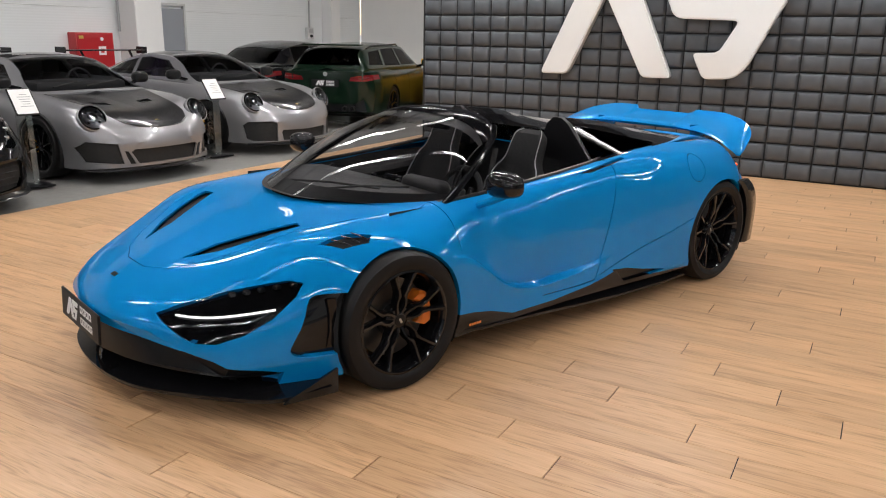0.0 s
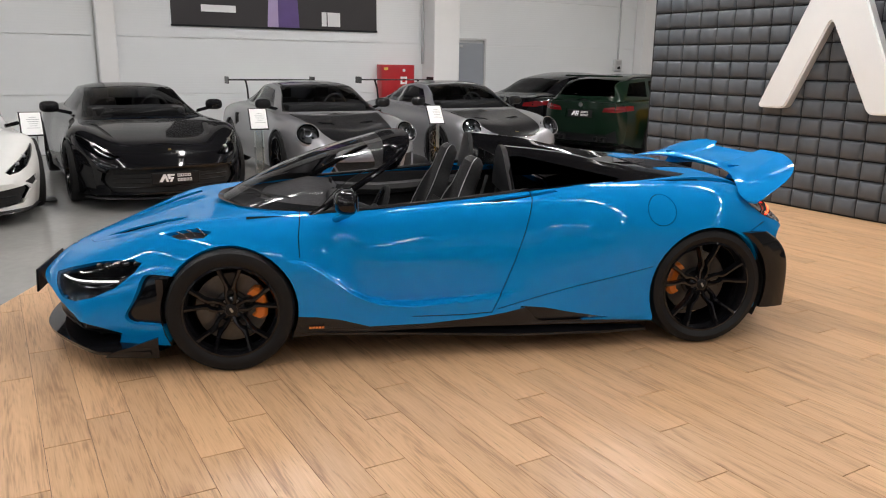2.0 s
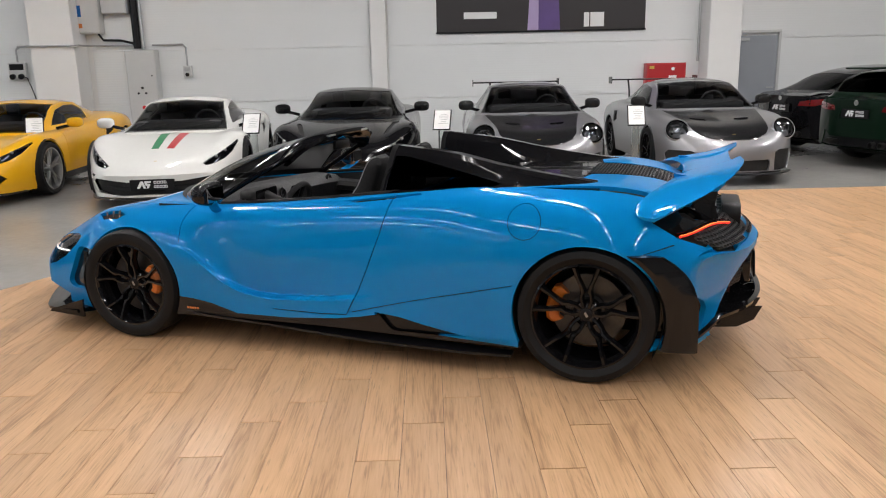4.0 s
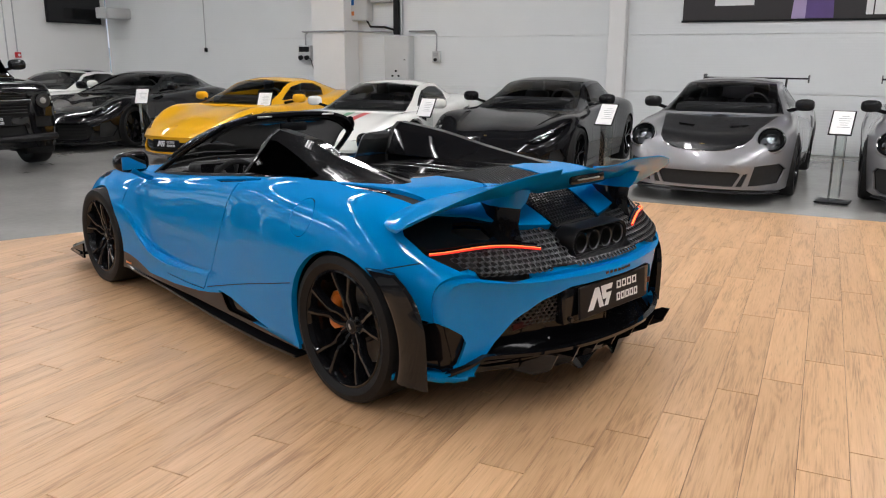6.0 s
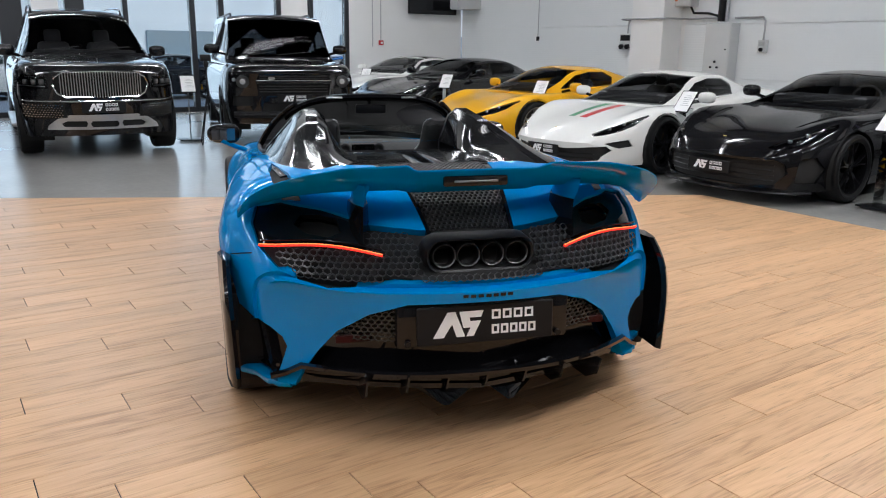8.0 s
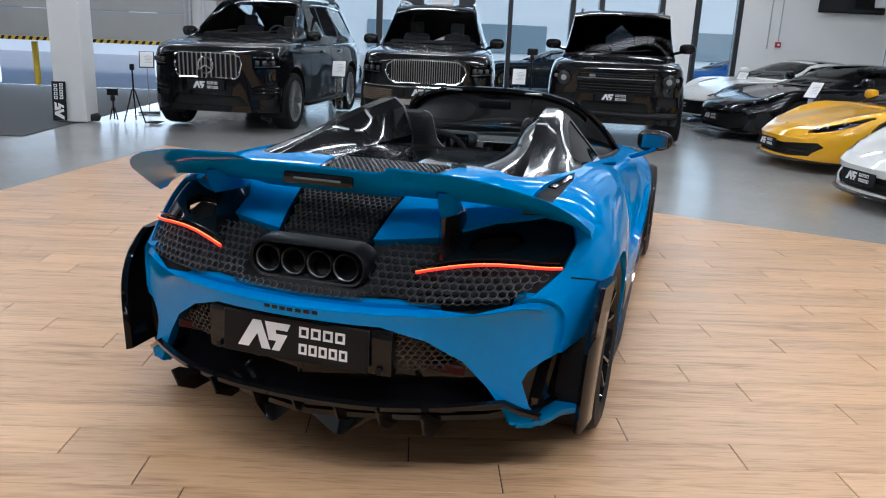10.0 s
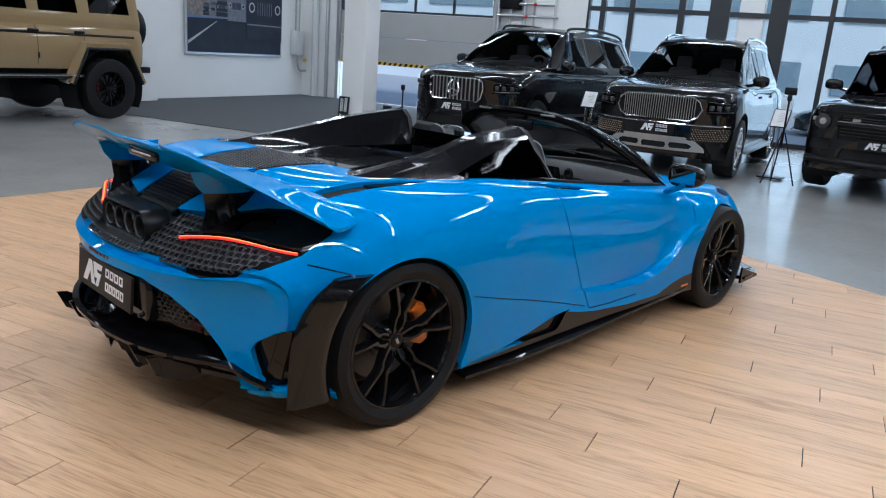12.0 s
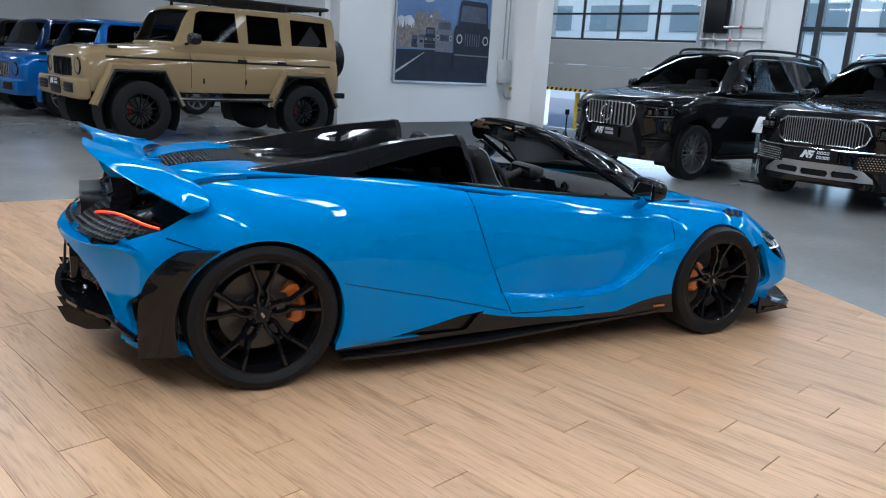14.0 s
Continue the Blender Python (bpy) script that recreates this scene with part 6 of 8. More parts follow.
    # lower intakes
    if wide:
        put(car, "side_intake", sh.cut("front", [(.50, .17), (.50, .40), (.56, .435), (.80, .43), (.83, .38), (.80, .20), (.76, .17)], FRONT), M["matt_black"], "", -.03, .02)
        put(car, "centre_intake", sh.cut("front", [(-.01, .17), (-.01, .30), (.42, .31), (.44, .28), (.42, .17)], FRONT), M["matt_black"], "", -.03, .02)
    else:
        put(car, "side_intake", sh.cut("front", [(.52, .20), (.57, .415), (.80, .44), (.85, .37), (.80, .22)], FRONT), M["matt_black"], "", -.03, .02)
        put(car, "centre_intake", sh.cut("front", [(-.01, .19), (-.01, .345), (.40, .345), (.44, .32), (.37, .19)], FRONT), M["matt_black"], "", -.03, .02)
        put(car, "intake_slot", sh.cut("front", [(.40, .19), (.465, .325), (.51, .335), (.46, .19)], FRONT), M["matt_black"], "", -.03, .02)
    lip = [sh.front(y, .19, .02) for y in np.linspace(-.8, .8, 17)]
    part("front_lip", tube([Vector((p.x + .02, p.y, .135)) for p in lip], .03, 8, None, sy=.4), M["satin_black"], car)
    part("badge", box(.03, .045, .004, sh.above(2.04, 0, .004), .002, 1), M["gold"], car)
    mirrors(car, .62, .90, 1.0, "carbon_hood", 1.0)
    wipers(car, cb, .9, .94, .6)
    put(car, "side_scoop", sh.cut("side", [(-.92, .60), (-.95, .78), (-.80, .80), (-.74, .66)], SIDE), M["deep_black"], "", -.03, .02)
    # rear wing on two swan struts
    part("rear_wing", box(.26, 1.50, .022, (-2.15, 0, 1.255), .01, 2, rot=None), M["carbon_hood"], car, "black carbon rear wing")
    for y in (.752, -.752):
        part("wing_endplate", box(.28, .010, .12, (-2.15, y, 1.25), .004, 1), M["carbon_hood"], car)
    for y in (.45, -.45):
        part("wing_strut", tube([(-1.92, y, .85), (-1.98, y, 1.1), (-2.08, y, 1.245)], .016, 6, None, sy=1.5), M["satin_black"], car)
    cabin_inside(car, .55, .92, -.25, .72, .62)
    finish(car, sh, cb, "silver_paint")
    return car


# low wedge-nosed berlinetta; kind "mid" or "front" engined
def berlinetta(m, label, paint, kind, stripe=False, rim_mat="gloss_black", black_roof=False, plate=True):
    if kind == "mid":
        S = [st(2.46, .70, .40, .40, .40, .38, .32, .24, .15), st(2.36, .78, .49, .48, .49, .45, .37, .25, .14), st(2.1, .86, .60, .59, .62, .56, .44, .28, .13), st(1.75, .93, .69, .68, .735, .68, .52, .32, .13), st(1.33, .97, .76, .755, .80, .74, .57, .34, .14),
             st(.9, .95, .80, .80, .80, .75, .57, .34, .15), st(.2, .93, .85, .85, .83, .78, .58, .35, .15), st(-.5, .95, .92, .92, .89, .83, .60, .36, .15), st(-1.33, .985, .97, .97, .94, .86, .64, .38, .15), st(-1.8, .95, .93, .93, .90, .82, .64, .42, .2), st(-2.1, .85, .85, .85, .83, .76, .6, .44, .28)]
        C = [cab(1.16, .72, .76, .62, .79, .01), cab(.9, .73, .79, .60, .89, .03), cab(.5, .73, .82, .55, 1.06), cab(.15, .73, .85, .53, 1.175), cab(-.1, .725, .87, .52, 1.205), cab(-.45, .715, .89, .51, 1.195), cab(-.9, .69, .90, .47, 1.11), cab(-1.4, .62, .90, .42, .99, .03), cab(-1.7, .5, .88, .36, .92, .01)]
        wins = [[(.62, .86), (.22, 1.06), (-.1, 1.115), (-.45, 1.11), (-.62, 1.03), (-.50, .90)]]
        scr = [(-.01, .805), (.655, .80), (.50, 1.14), (-.01, 1.175)]
        fx, rx = 1.325, -1.325
        pit = [(.85, -.01), (.85, .66), (-.8, .62), (-.8, -.01)]
        mx, mz, dx, sx = .60, .90, .62, -.2
    else:
        S = [st(2.36, .70, .46, .46, .46, .44, .38, .26, .17), st(2.26, .82, .57, .57, .565, .53, .42, .27, .15), st(2.0, .90, .68, .67, .69, .64, .48, .30, .14), st(1.65, .96, .76, .75, .81, .75, .54, .32, .14), st(1.36, .98, .81, .80, .85, .79, .57, .34, .14),
             st(.9, .96, .86, .855, .865, .80, .58, .34, .15), st(.3, .94, .90, .90, .885, .82, .60, .35, .15), st(-.5, .945, .93, .93, .915, .85, .62, .36, .15), st(-1.36, .985, .97, .97, .95, .88, .66, .38, .15), st(-1.9, .95, .93, .93, .91, .85, .66, .42, .2), st(-2.25, .86, .88, .88, .86, .80, .64, .44, .28)]
        C = [cab(.78, .76, .86, .66, .885, .01), cab(.55, .765, .88, .64, .98, .03), cab(.2, .765, .90, .58, 1.13), cab(-.15, .76, .91, .56, 1.235), cab(-.5, .755, .92, .55, 1.268), cab(-.9, .745, .93, .54, 1.255), cab(-1.4, .71, .93, .50, 1.15), cab(-1.85, .62, .92, .44, 1.0, .03), cab(-2.1, .5, .9, .38, .93, .01)]
        wins = [[(.32, .94), (-.05, 1.13), (-.5, 1.185), (-.95, 1.17), (-1.22, 1.09), (-1.05, .96)]]
        scr = [(-.01, .90), (.69, .895), (.535, 1.205), (-.01, 1.235)]
        fx, rx = 1.36, -1.36
        pit = [(.5, -.01), (.5, .68), (-1.3, .62), (-1.3, -.01)]
        mx, mz, dx, sx = .28, 1.0, .3, -.55
    bow = [(-2.25, -.3), (-1.8, -.1), (-1.2, 0), (1.3, 0), (1.75, .12), (2.1, .28), (2.46, .46)]
    car, sh, cb = car_base("sports_car", label, m, paint, S, bow, (fx, rx, .835, .345, .27, .27, 5, True, rim_mat, .014, "yellow_paint" if paint != "yellow_paint" else "deep_black"), .372, C, wins, scr, None, pit,
                           roof=([(-.05, -.01), (-.05, .49), (-.75, .46), (-.75, -.01)] if kind == "mid" else [(-.28, -.01), (-.28, .52), (-1.1, .50), (-1.1, -.01)], "gloss_black") if black_roof else None)
    if kind == "mid":
        lampp = [(.53, .50), (.60, .545), (.70, .60), (.80, .668), (.86, .72), (.875, .70), (.83, .60), (.76, .53), (.66, .49), (.57, .475)]
        grp = [(-.01, .18), (-.01, .335), (.30, .325), (.50, .345), (.72, .37), (.76, .32), (.66, .20), (.40, .17)]
    else:
        lampp = [(.50, .555), (.58, .60), (.70, .67), (.80, .745), (.865, .79), (.885, .75), (.83, .64), (.74, .575), (.62, .535)]
        grp = [(-.01, .185), (-.01, .44), (.35, .435), (.62, .44), (.70, .40), (.72, .32), (.62, .20), (.40, .185)]
    lamp = sh.cut("front", lampp, FRONT)
    if len(lamp.verts):
        lb = lamp.copy()
        pair("headlight_bowl", rim(push(lb, -.022), .02), M["gloss_black"], car)
        x0, z0 = lampp[0]
        x1, z1 = lampp[4]
        pts = [sh.front(x0 + .05 + (x1 - x0 - .06) * t, z0 + .015 + (z1 - z0 - .045) * t, -.01) for t in (i / 6 for i in range(7))]
        pair("light_strip", tube(pts, .008, 6), M["chrome"], car)
        for t in (.3, .55):
            p = sh.front(x0 + (x1 - x0) * t + .03, z0 + (z1 - z0) * t - .005, -.016)
            pair("lamp_module", box(.03, .05, .035, p, .012, 2), M["steel"], car)
        pair("headlight_lens", lamp, M["lens"], car)
    put(car, "front_grille", sh.cut("front", grp, FRONT), M["matt_black"], "black mouth grille", -.05, .03)
    if kind == "front":
        for z in (.24, .29, .34, .39):
            part("grille_bar", tube([sh.front(y, z, -.035) for y in np.linspace(-.6, .6, 13)], .006, 5), M["satin_black"], car)
        put(car, "corner_vent", sh.cut("front", [(.76, .22), (.78, .45), (.86, .48), (.90, .36), (.86, .22)], FRONT), M["matt_black"], "", -.03, .02)
        put(car, "bonnet_scoop", sh.cut("top", [(1.75, .50), (1.2, .60), (1.15, .64), (1.25, .66), (1.7, .56)], TOP), M["matt_black"], "", -.012, .0)
    else:
        for z in (.22, .27):
            part("grille_bar", tube([sh.front(y, z, -.035) for y in np.linspace(-.6, .6, 13)], .006, 5), M["satin_black"], car)
        put(car, "side_scoop", sh.cut("side", [(-.55, .60), (-.62, .76), (-.95, .80), (-.85, .68)], SIDE), M["deep_black"], "", -.03, .02)
        if stripe:
            put(car, "bonnet_slot", sh.cut("front", [(.70, .40), (.84, .44), (.86, .36), (.80, .34)], FRONT), M["deep_black"], "", -.02, .01)
            # tricolour bands down the bonnet on one side of the middle
            for y0, mm in ((-.10, "green_stripe"), (.14, "red_stripe")):
                b = bmesh.new()
                rows = []
                for x in np.linspace(1.12, 1.90, 14):
                    k = (x - 1.12) / .78
                    rows.append([b.verts.new(sh.above(x, y0 * (1 - .25 * k) + dy * (1 - .2 * k), .003)) for dy in (-.055, 0, .055)])
                for r0, r1 in zip(rows, rows[1:]):
                    for j in range(2):
                        b.faces.new((r0[j], r0[j + 1], r1[j + 1], r1[j]))
                bmesh.ops.recalc_face_normals(b, faces=b.faces)
                part("bonnet_stripe", rim(b, .002), M[mm], car)
    lip = [sh.front(y, .17, .0) for y in np.linspace(-.84, .84, 17)]
    part("front_lip", tube([Vector((p.x + .02, p.y, .13)) for p in lip], .028, 8, None, sy=.4), M["carbon_hood"], car)
    bx = max(s[0] for s in S) - .20
    part("badge", box(.03, .03, .004, sh.above(bx, 0, .003), .001, 1), M["gold" if paint != "yellow_paint" else "satin_black"], car)
    mirrors(car, mx, 1.0, mz, paint, 1.0, .14)
    wipers(car, cb, .8, .83 if kind == "mid" else .925, .6)
    if plate:
        p = sh.front(0, .34 if kind == "front" else .30, .03)
        logo_plate(car, pose(p.x, 0, p.z), .50, .125, "front_plate")
    # door seam and sill
    put(car, "sill", sh.cut("side", [(fx - .4, .24), (rx + .4, .24), (rx + .4, .05), (fx - .4, .05)], SIDE), M["carbon_hood"], "", .002, .0)
    for poly in ([(.75, .30), (.79, .55), (.76, .80), (.765, .80), (.796, .55), (.755, .30)], [(-.42, .30), (-.55, .55), (-.52, .86), (-.514, .86), (-.543, .55), (-.414, .30)]):
        put(car, "door_gap", sh.cut("side", poly, SIDE), M["deep_black"], "", -.006, .0)
    cabin_inside(car, dx, .84 if kind == "mid" else .92, sx, .66 if kind == "mid" else .74, .60)
    finish(car, sh, cb, paint)
    return car


# tall estate car
def big_suv(m, label, maybach, k=1.0):
    S = [st(2.44, .80, .98, .98, .96, .92, .72, .42, .26), st(2.36, .88, 1.04, 1.04, 1.02, .96, .74, .42, .25), st(2.1, .94, 1.10, 1.095, 1.085, 1.02, .76, .44, .26), st(1.57, .975, 1.15, 1.145, 1.13, 1.06, .78, .46, .28), st(1.1, .975, 1.19, 1.18, 1.14, 1.07, .78, .46, .28), st(.4, .97, 1.2, 1.19, 1.12, 1.05, .78, .46, .28),
         st(-1.0, .97, 1.2, 1.19, 1.12, 1.06, .78, .46, .28), st(-1.57, .98, 1.2, 1.19, 1.13, 1.07, .8, .46, .28), st(-2.3, .95, 1.16, 1.16, 1.12, 1.06, .8, .5, .32), st(-2.75, .86, 1.08, 1.08, 1.05, 1.0, .78, .52, .36)]
    bow = [(-2.75, -.15), (-2.0, 0), (1.5, 0), (2.1, .14), (2.44, .26)]
    C = [cab(1.25, .82, 1.15, .74, 1.17, .01), cab(1.0, .83, 1.17, .72, 1.33, .03), cab(.6, .84, 1.18, .66, 1.58), cab(.3, .845, 1.18, .64, 1.72), cab(0, .845, 1.18, .635, 1.765), cab(-1.0, .84, 1.18, .625, 1.78), cab(-2.0, .82, 1.18, .60, 1.74), cab(-2.35, .80, 1.17, .58, 1.66), cab(-2.65, .76, 1.14, .56, 1.3, .03)]
    car, sh, cb = car_base("suv", label, m, "black_paint", S, bow, (1.57, -1.57, .83, .40, .28, .29, 10, True, "steel" if not maybach else "chrome", .011, None), .425, C,
                           [[(.72, 1.22), (.28, 1.56), (.0, 1.63), (-.28, 1.64), (-.30, 1.22)], [(-.36, 1.22), (-.34, 1.64), (-1.05, 1.655), (-1.15, 1.22)], [(-1.25, 1.23), (-1.16, 1.65), (-1.9, 1.61), (-2.22, 1.28), (-2.1, 1.24)]],
                           [(-.01, 1.20), (.79, 1.19), (.60, 1.66), (-.01, 1.70)], None, [(.9, -.01), (.9, .80), (-2.3, .76), (-2.3, -.01)], k=k)
    # grille
    g = [(-.01, .665), (-.01, .985), (.37, .98), (.46, .945), (.475, .84), (.44, .72), (.39, .675)] if not maybach else [(-.01, .70), (-.01, 1.0), (.44, .985), (.53, .93), (.56, .84), (.51, .75), (.42, .70)]
    put(car, "grille_field", sh.cut("front", g, FRONT), M["deep_black"], "", -.03, .02)
    n = 15 if not maybach else 31
    for i in range(n):
        y = -.47 + .94 * i / (n - 1)
        zs = [z for z in np.linspace(.62, 1.02, 41) if inside([(-.6, g[0][1]), (-.6, g[1][1])] + g[2:], abs(y), z)]
        if len(zs) > 4:
            part("grille_bar", rod(sh.front(y, zs[0], -.008), sh.front(y, zs[-1], -.008), .011 if not maybach else .0055, 8), M["steel"], car)
    fr = [sh.front(y, z, .004) for y, z in g[1:]]
    ring = fr + [Vector((p.x, -p.y, p.z)) for p in fr[::-1]]
    part("grille_frame", tube(ring, .012, 6, None, closed=True), M["chrome"], car)
    star = sh.front(0, .83, .015)
    if not maybach:
        part("round_emblem", lathe([(.09, 0), (.10, .012), (.112, 0)], 28), M["chrome"], car, m=Matrix.Translation(star) @ pose(0, 0, 0, 0, 0, -90))
        for a in (90, 210, 330):
            part("emblem_arm", box(.008, .016, .098, bevel=.002, seg=1), M["chrome"], car, m=Matrix.Translation(star + Vector((.004, .048 * math.cos(radians(a)), .048 * math.sin(radians(a))))) @ pose(0, 0, 0, a - 90, 0, 0))
    else:
        part("bonnet_mascot", rod(sh.above(2.2, 0, 0), sh.above(2.2, 0, .06), .008, 8), M["chrome"], car)
    # lamps
    lp = [(.60, .80), (.62, .93), (.74, .965), (.88, .96), (.93, .90), (.92, .82), (.80, .79)]
    lamp = sh.cut("front", lp, FRONT)
    if len(lamp.verts):
        pair("headlight_bowl", rim(push(lamp.copy(), -.02), .02), M["gloss_black"], car)
        for i in range(3):
            pair("lamp_module", box(.03, .062, .06, sh.front(.67 + .085 * i, .875, -.008), .014, 2), M["dark_steel"], car)
        pair("light_strip", tube([sh.front(.63 + .27 * t, .945 - .01 * t, -.008) for t in (0, .3, .6, 1)], .009, 6), M["chrome"], car)
        pair("lamp_shelf", tube([sh.front(.64 + .26 * t, .825 + .01 * t, -.008) for t in (0, .5, 1)], .006, 6), M["steel"], car)
        pair("headlight_lens", lamp, M["lens"], car)
    # bumper
    if maybach:
        mesh = sh.cut("front", [(.42, .47), (.45, .60), (.60, .63), (.86, .645), (.93, .60), (.90, .48), (.70, .45)], FRONT)
        put(car, "intake_bed", mesh, M["deep_black"], "", -.02, .01)
        for sd in (1, -1):
            mb = bmesh.new()
            for i in range(14):
                for j in range(6):
                    y, z = .46 + .032 * i + .016 * (j % 2), .475 + .026 * j + .018 * (i / 14)
                    if .46 < y < .90 and z < .625:
                        q = sh.front(y, z, -.004)
                        box(.012, .019, .013, (q.x, y * sd, z), .003, 1, mb)
            tagged(part("chrome_mesh", mb, M["chrome"], car, "fine chrome mesh intake"), kind="stuff")
        # satin skid plate with three dark openings
        skid = sh.cut("front", [(-.01, .33), (-.01, .50), (.40, .50), (.52, .47), (.64, .385), (.66, .335)], FRONT)
        for hole in ([(-.01, .355), (-.01, .425), (.15, .425), (.17, .395), (.15, .355)], [(.22, .36), (.20, .40), (.22, .43), (.44, .43), (.50, .40), (.47, .365)]):
            put(car, "lower_intake", take(skid, cookie(skid, hole, "front", FRONT)), M["deep_black"], "", -.03, .02)
        put(car, "skid_plate", skid, M["steel"], "satin silver skid plate", .006, .015)
        part("bumper_trim", tube([sh.front(y, .655 + .012 * (abs(y) / .9) ** 2, .004) for y in np.linspace(-.9, .9, 19)], .01, 6), M["chrome"], car)
    else:
        put(car, "lower_intake", sh.cut("front", [(-.01, .34), (-.01, .46), (.45, .46), (.56, .34)], FRONT), M["deep_black"], "", -.04, .02)
        put(car, "side_intake", sh.cut("front", [(.60, .42), (.58, .56), (.70, .60), (.90, .64), (.92, .56), (.84, .44)], FRONT), M["deep_black"], "", -.04, .02)
        for z in (.50, .55):
            pair("intake_blade", tube([sh.front(y, z + .04 * (y - .6), -.01) for y in np.linspace(.60, .90, 6)], .012, 6), M["gloss_black"], car)
    p = sh.front(0, .585, .02)
    logo_plate(car, pose(p.x, 0, p.z), .52, .13, "front_plate")
    mirrors(car, .78, .99, 1.22, "black_paint", 1.05, .10)
    wipers(car, cb, 1.1, 1.22, .7)
    pair("roof_rail", tube(catmull([cb.above(.2, .60, .0), cb.above(0, .60, .05), cb.above(-1.0, .59, .06), cb.above(-2.0, .56, .05), cb.above(-2.25, .55, 0)], 4), .02, 8), M["chrome" if maybach else "satin_black"], car)
    pair("window_trim", tube([cb.aside(x, z, .004) for x, z in ((.05, 1.64), (0, 1.655), (-1.0, 1.675), (-1.9, 1.63), (-2.26, 1.28))], .007, 5), M["chrome"], car)
    pair("belt_trim", tube([sh.aside(x, 1.085, .006) for x in np.linspace(.9, -2.2, 9)], .008, 5), M["gloss_black"], car)
    pair("running_board", box(2.2, .16, .05, (0, .95, .30), .02, 2), M["steel" if maybach else "satin_black"], car)
    for x in (.18, -.85):
        pair("door_handle", box(.20, .025, .03, sh.aside(x, 1.0, .012), .01, 2), M["black_paint"], car)
    for poly in ([(.85, .45), (.83, 1.1), (.838, 1.1), (.858, .45)], [(-.32, .45), (-.32, 1.1), (-.312, 1.1), (-.312, .45)], [(-1.10, .85), (-1.18, 1.1), (-1.172, 1.1), (-1.092, .85)]):
        put(car, "door_gap", sh.cut("side", poly, SIDE), M["deep_black"], "", -.006, 0)
    cabin_inside(car, .85, 1.15, .0, 1.0, .70)
    finish(car, sh, cb, "black_paint")
    for c in car.children:
        if c.type == "MESH":
            c.matrix_basis = Matrix.Diagonal((1, 1, 1.08, 1)) @ c.matrix_basis
    return car


# square off-roader
def boxy(m, label, paint, kind, k=1.0, lift=0.0, detail=True):
    if kind == "defender":
        S = [st(2.38, .84, 1.05, 1.05, 1.04, .98, .76, .46, .30), st(2.30, .92, 1.12, 1.12, 1.10, 1.03, .78, .46, .29), st(2.0, .97, 1.17, 1.165, 1.15, 1.08, .8, .46, .3), st(1.5, .995, 1.20, 1.195, 1.17, 1.10, .82, .48, .3), st(.9, .995, 1.22, 1.21, 1.17, 1.1, .82, .48, .3), st(-1.5, .995, 1.22, 1.21, 1.17, 1.1, .82, .48, .3), st(-2.3, .98, 1.22, 1.21, 1.17, 1.1, .82, .5, .34), st(-2.42, .93, 1.2, 1.2, 1.15, 1.08, .8, .52, .38)]
        bow = [(-2.42, -.06), (-2.0, 0), (1.5, 0), (2.0, .06), (2.38, .14)]
        C = [cab(1.12, .86, 1.19, .80, 1.22, .01), cab(.98, .87, 1.2, .79, 1.4, .03), cab(.72, .875, 1.2, .76, 1.72), cab(.55, .88, 1.2, .75, 1.87), cab(.3, .88, 1.2, .745, 1.92), cab(-1.5, .88, 1.2, .745, 1.93), cab(-2.25, .875, 1.2, .74, 1.90), cab(-2.38, .86, 1.2, .73, 1.75, .04)]
        wheels = (1.51, -1.51, .86, .40, .27, .27, 6, False, "gloss_black", .03, None)
        arch, R = .43, .40
        scr = [(-.01, 1.245), (.83, 1.24), (.735, 1.80), (-.01, 1.835)]
        wins = [[(.86, 1.26), (.55, 1.74), (-.25, 1.79), (-.25, 1.25)], [(-.33, 1.25), (-.33, 1.79), (-1.2, 1.79), (-1.2, 1.25)], [(-1.45, 1.27), (-1.45, 1.79), (-2.15, 1.78), (-2.2, 1.28)]]
    else:
        S = [st(2.25, .84, 1.02, 1.02, 1.02, .98, .82, .52, .40), st(2.20, .90, 1.10, 1.10, 1.09, 1.03, .84, .52, .39), st(1.9, .92, 1.18, 1.18, 1.15, 1.08, .86, .54, .40), st(1.4, .93, 1.22, 1.22, 1.18, 1.10, .88, .55, .40), st(.8, .93, 1.26, 1.25, 1.20, 1.12, .88, .55, .40), st(-1.4, .93, 1.26, 1.25, 1.20, 1.12, .88, .55, .40), st(-2.1, .93, 1.26, 1.25, 1.2, 1.12, .88, .55, .42), st(-2.2, .90, 1.24, 1.24, 1.18, 1.1, .88, .56, .46)]
        bow = [(-2.2, -.02), (-2.0, 0), (1.8, 0), (2.25, .05)]
        C = [cab(.86, .86, 1.24, .80, 1.27, .01), cab(.76, .865, 1.25, .79, 1.46, .03), cab(.62, .87, 1.25, .77, 1.76), cab(.52, .87, 1.25, .765, 1.87), cab(.35, .87, 1.25, .76, 1.91), cab(-1.5, .87, 1.25, .755, 1.93), cab(-2.1, .87, 1.25, .75, 1.91), cab(-2.18, .85, 1.25, .74, 1.75, .04)]
        big = lift > .1
        wheels = (1.445, -1.445, .90 if big else .82, .46 if big else .40, .32 if big else .28, .27, 14 if big else 7, False, "gloss_black" if big else "steel", .011 if big else .02, "red_cab" if big else None)
        arch, R = (.58 if big else .45), wheels[3]
        scr = [(-.01, 1.31), (.80, 1.30), (.745, 1.80), (-.01, 1.83)]
        wins = [[(.56, 1.34), (.46, 1.75), (.38, 1.80), (-.22, 1.81), (-.25, 1.34)], [(-.42, 1.34), (-.42, 1.80), (-1.02, 1.80), (-1.05, 1.34)], [(-1.25, 1.36), (-1.25, 1.79), (-1.95, 1.78), (-1.98, 1.37)]]
    opening = None
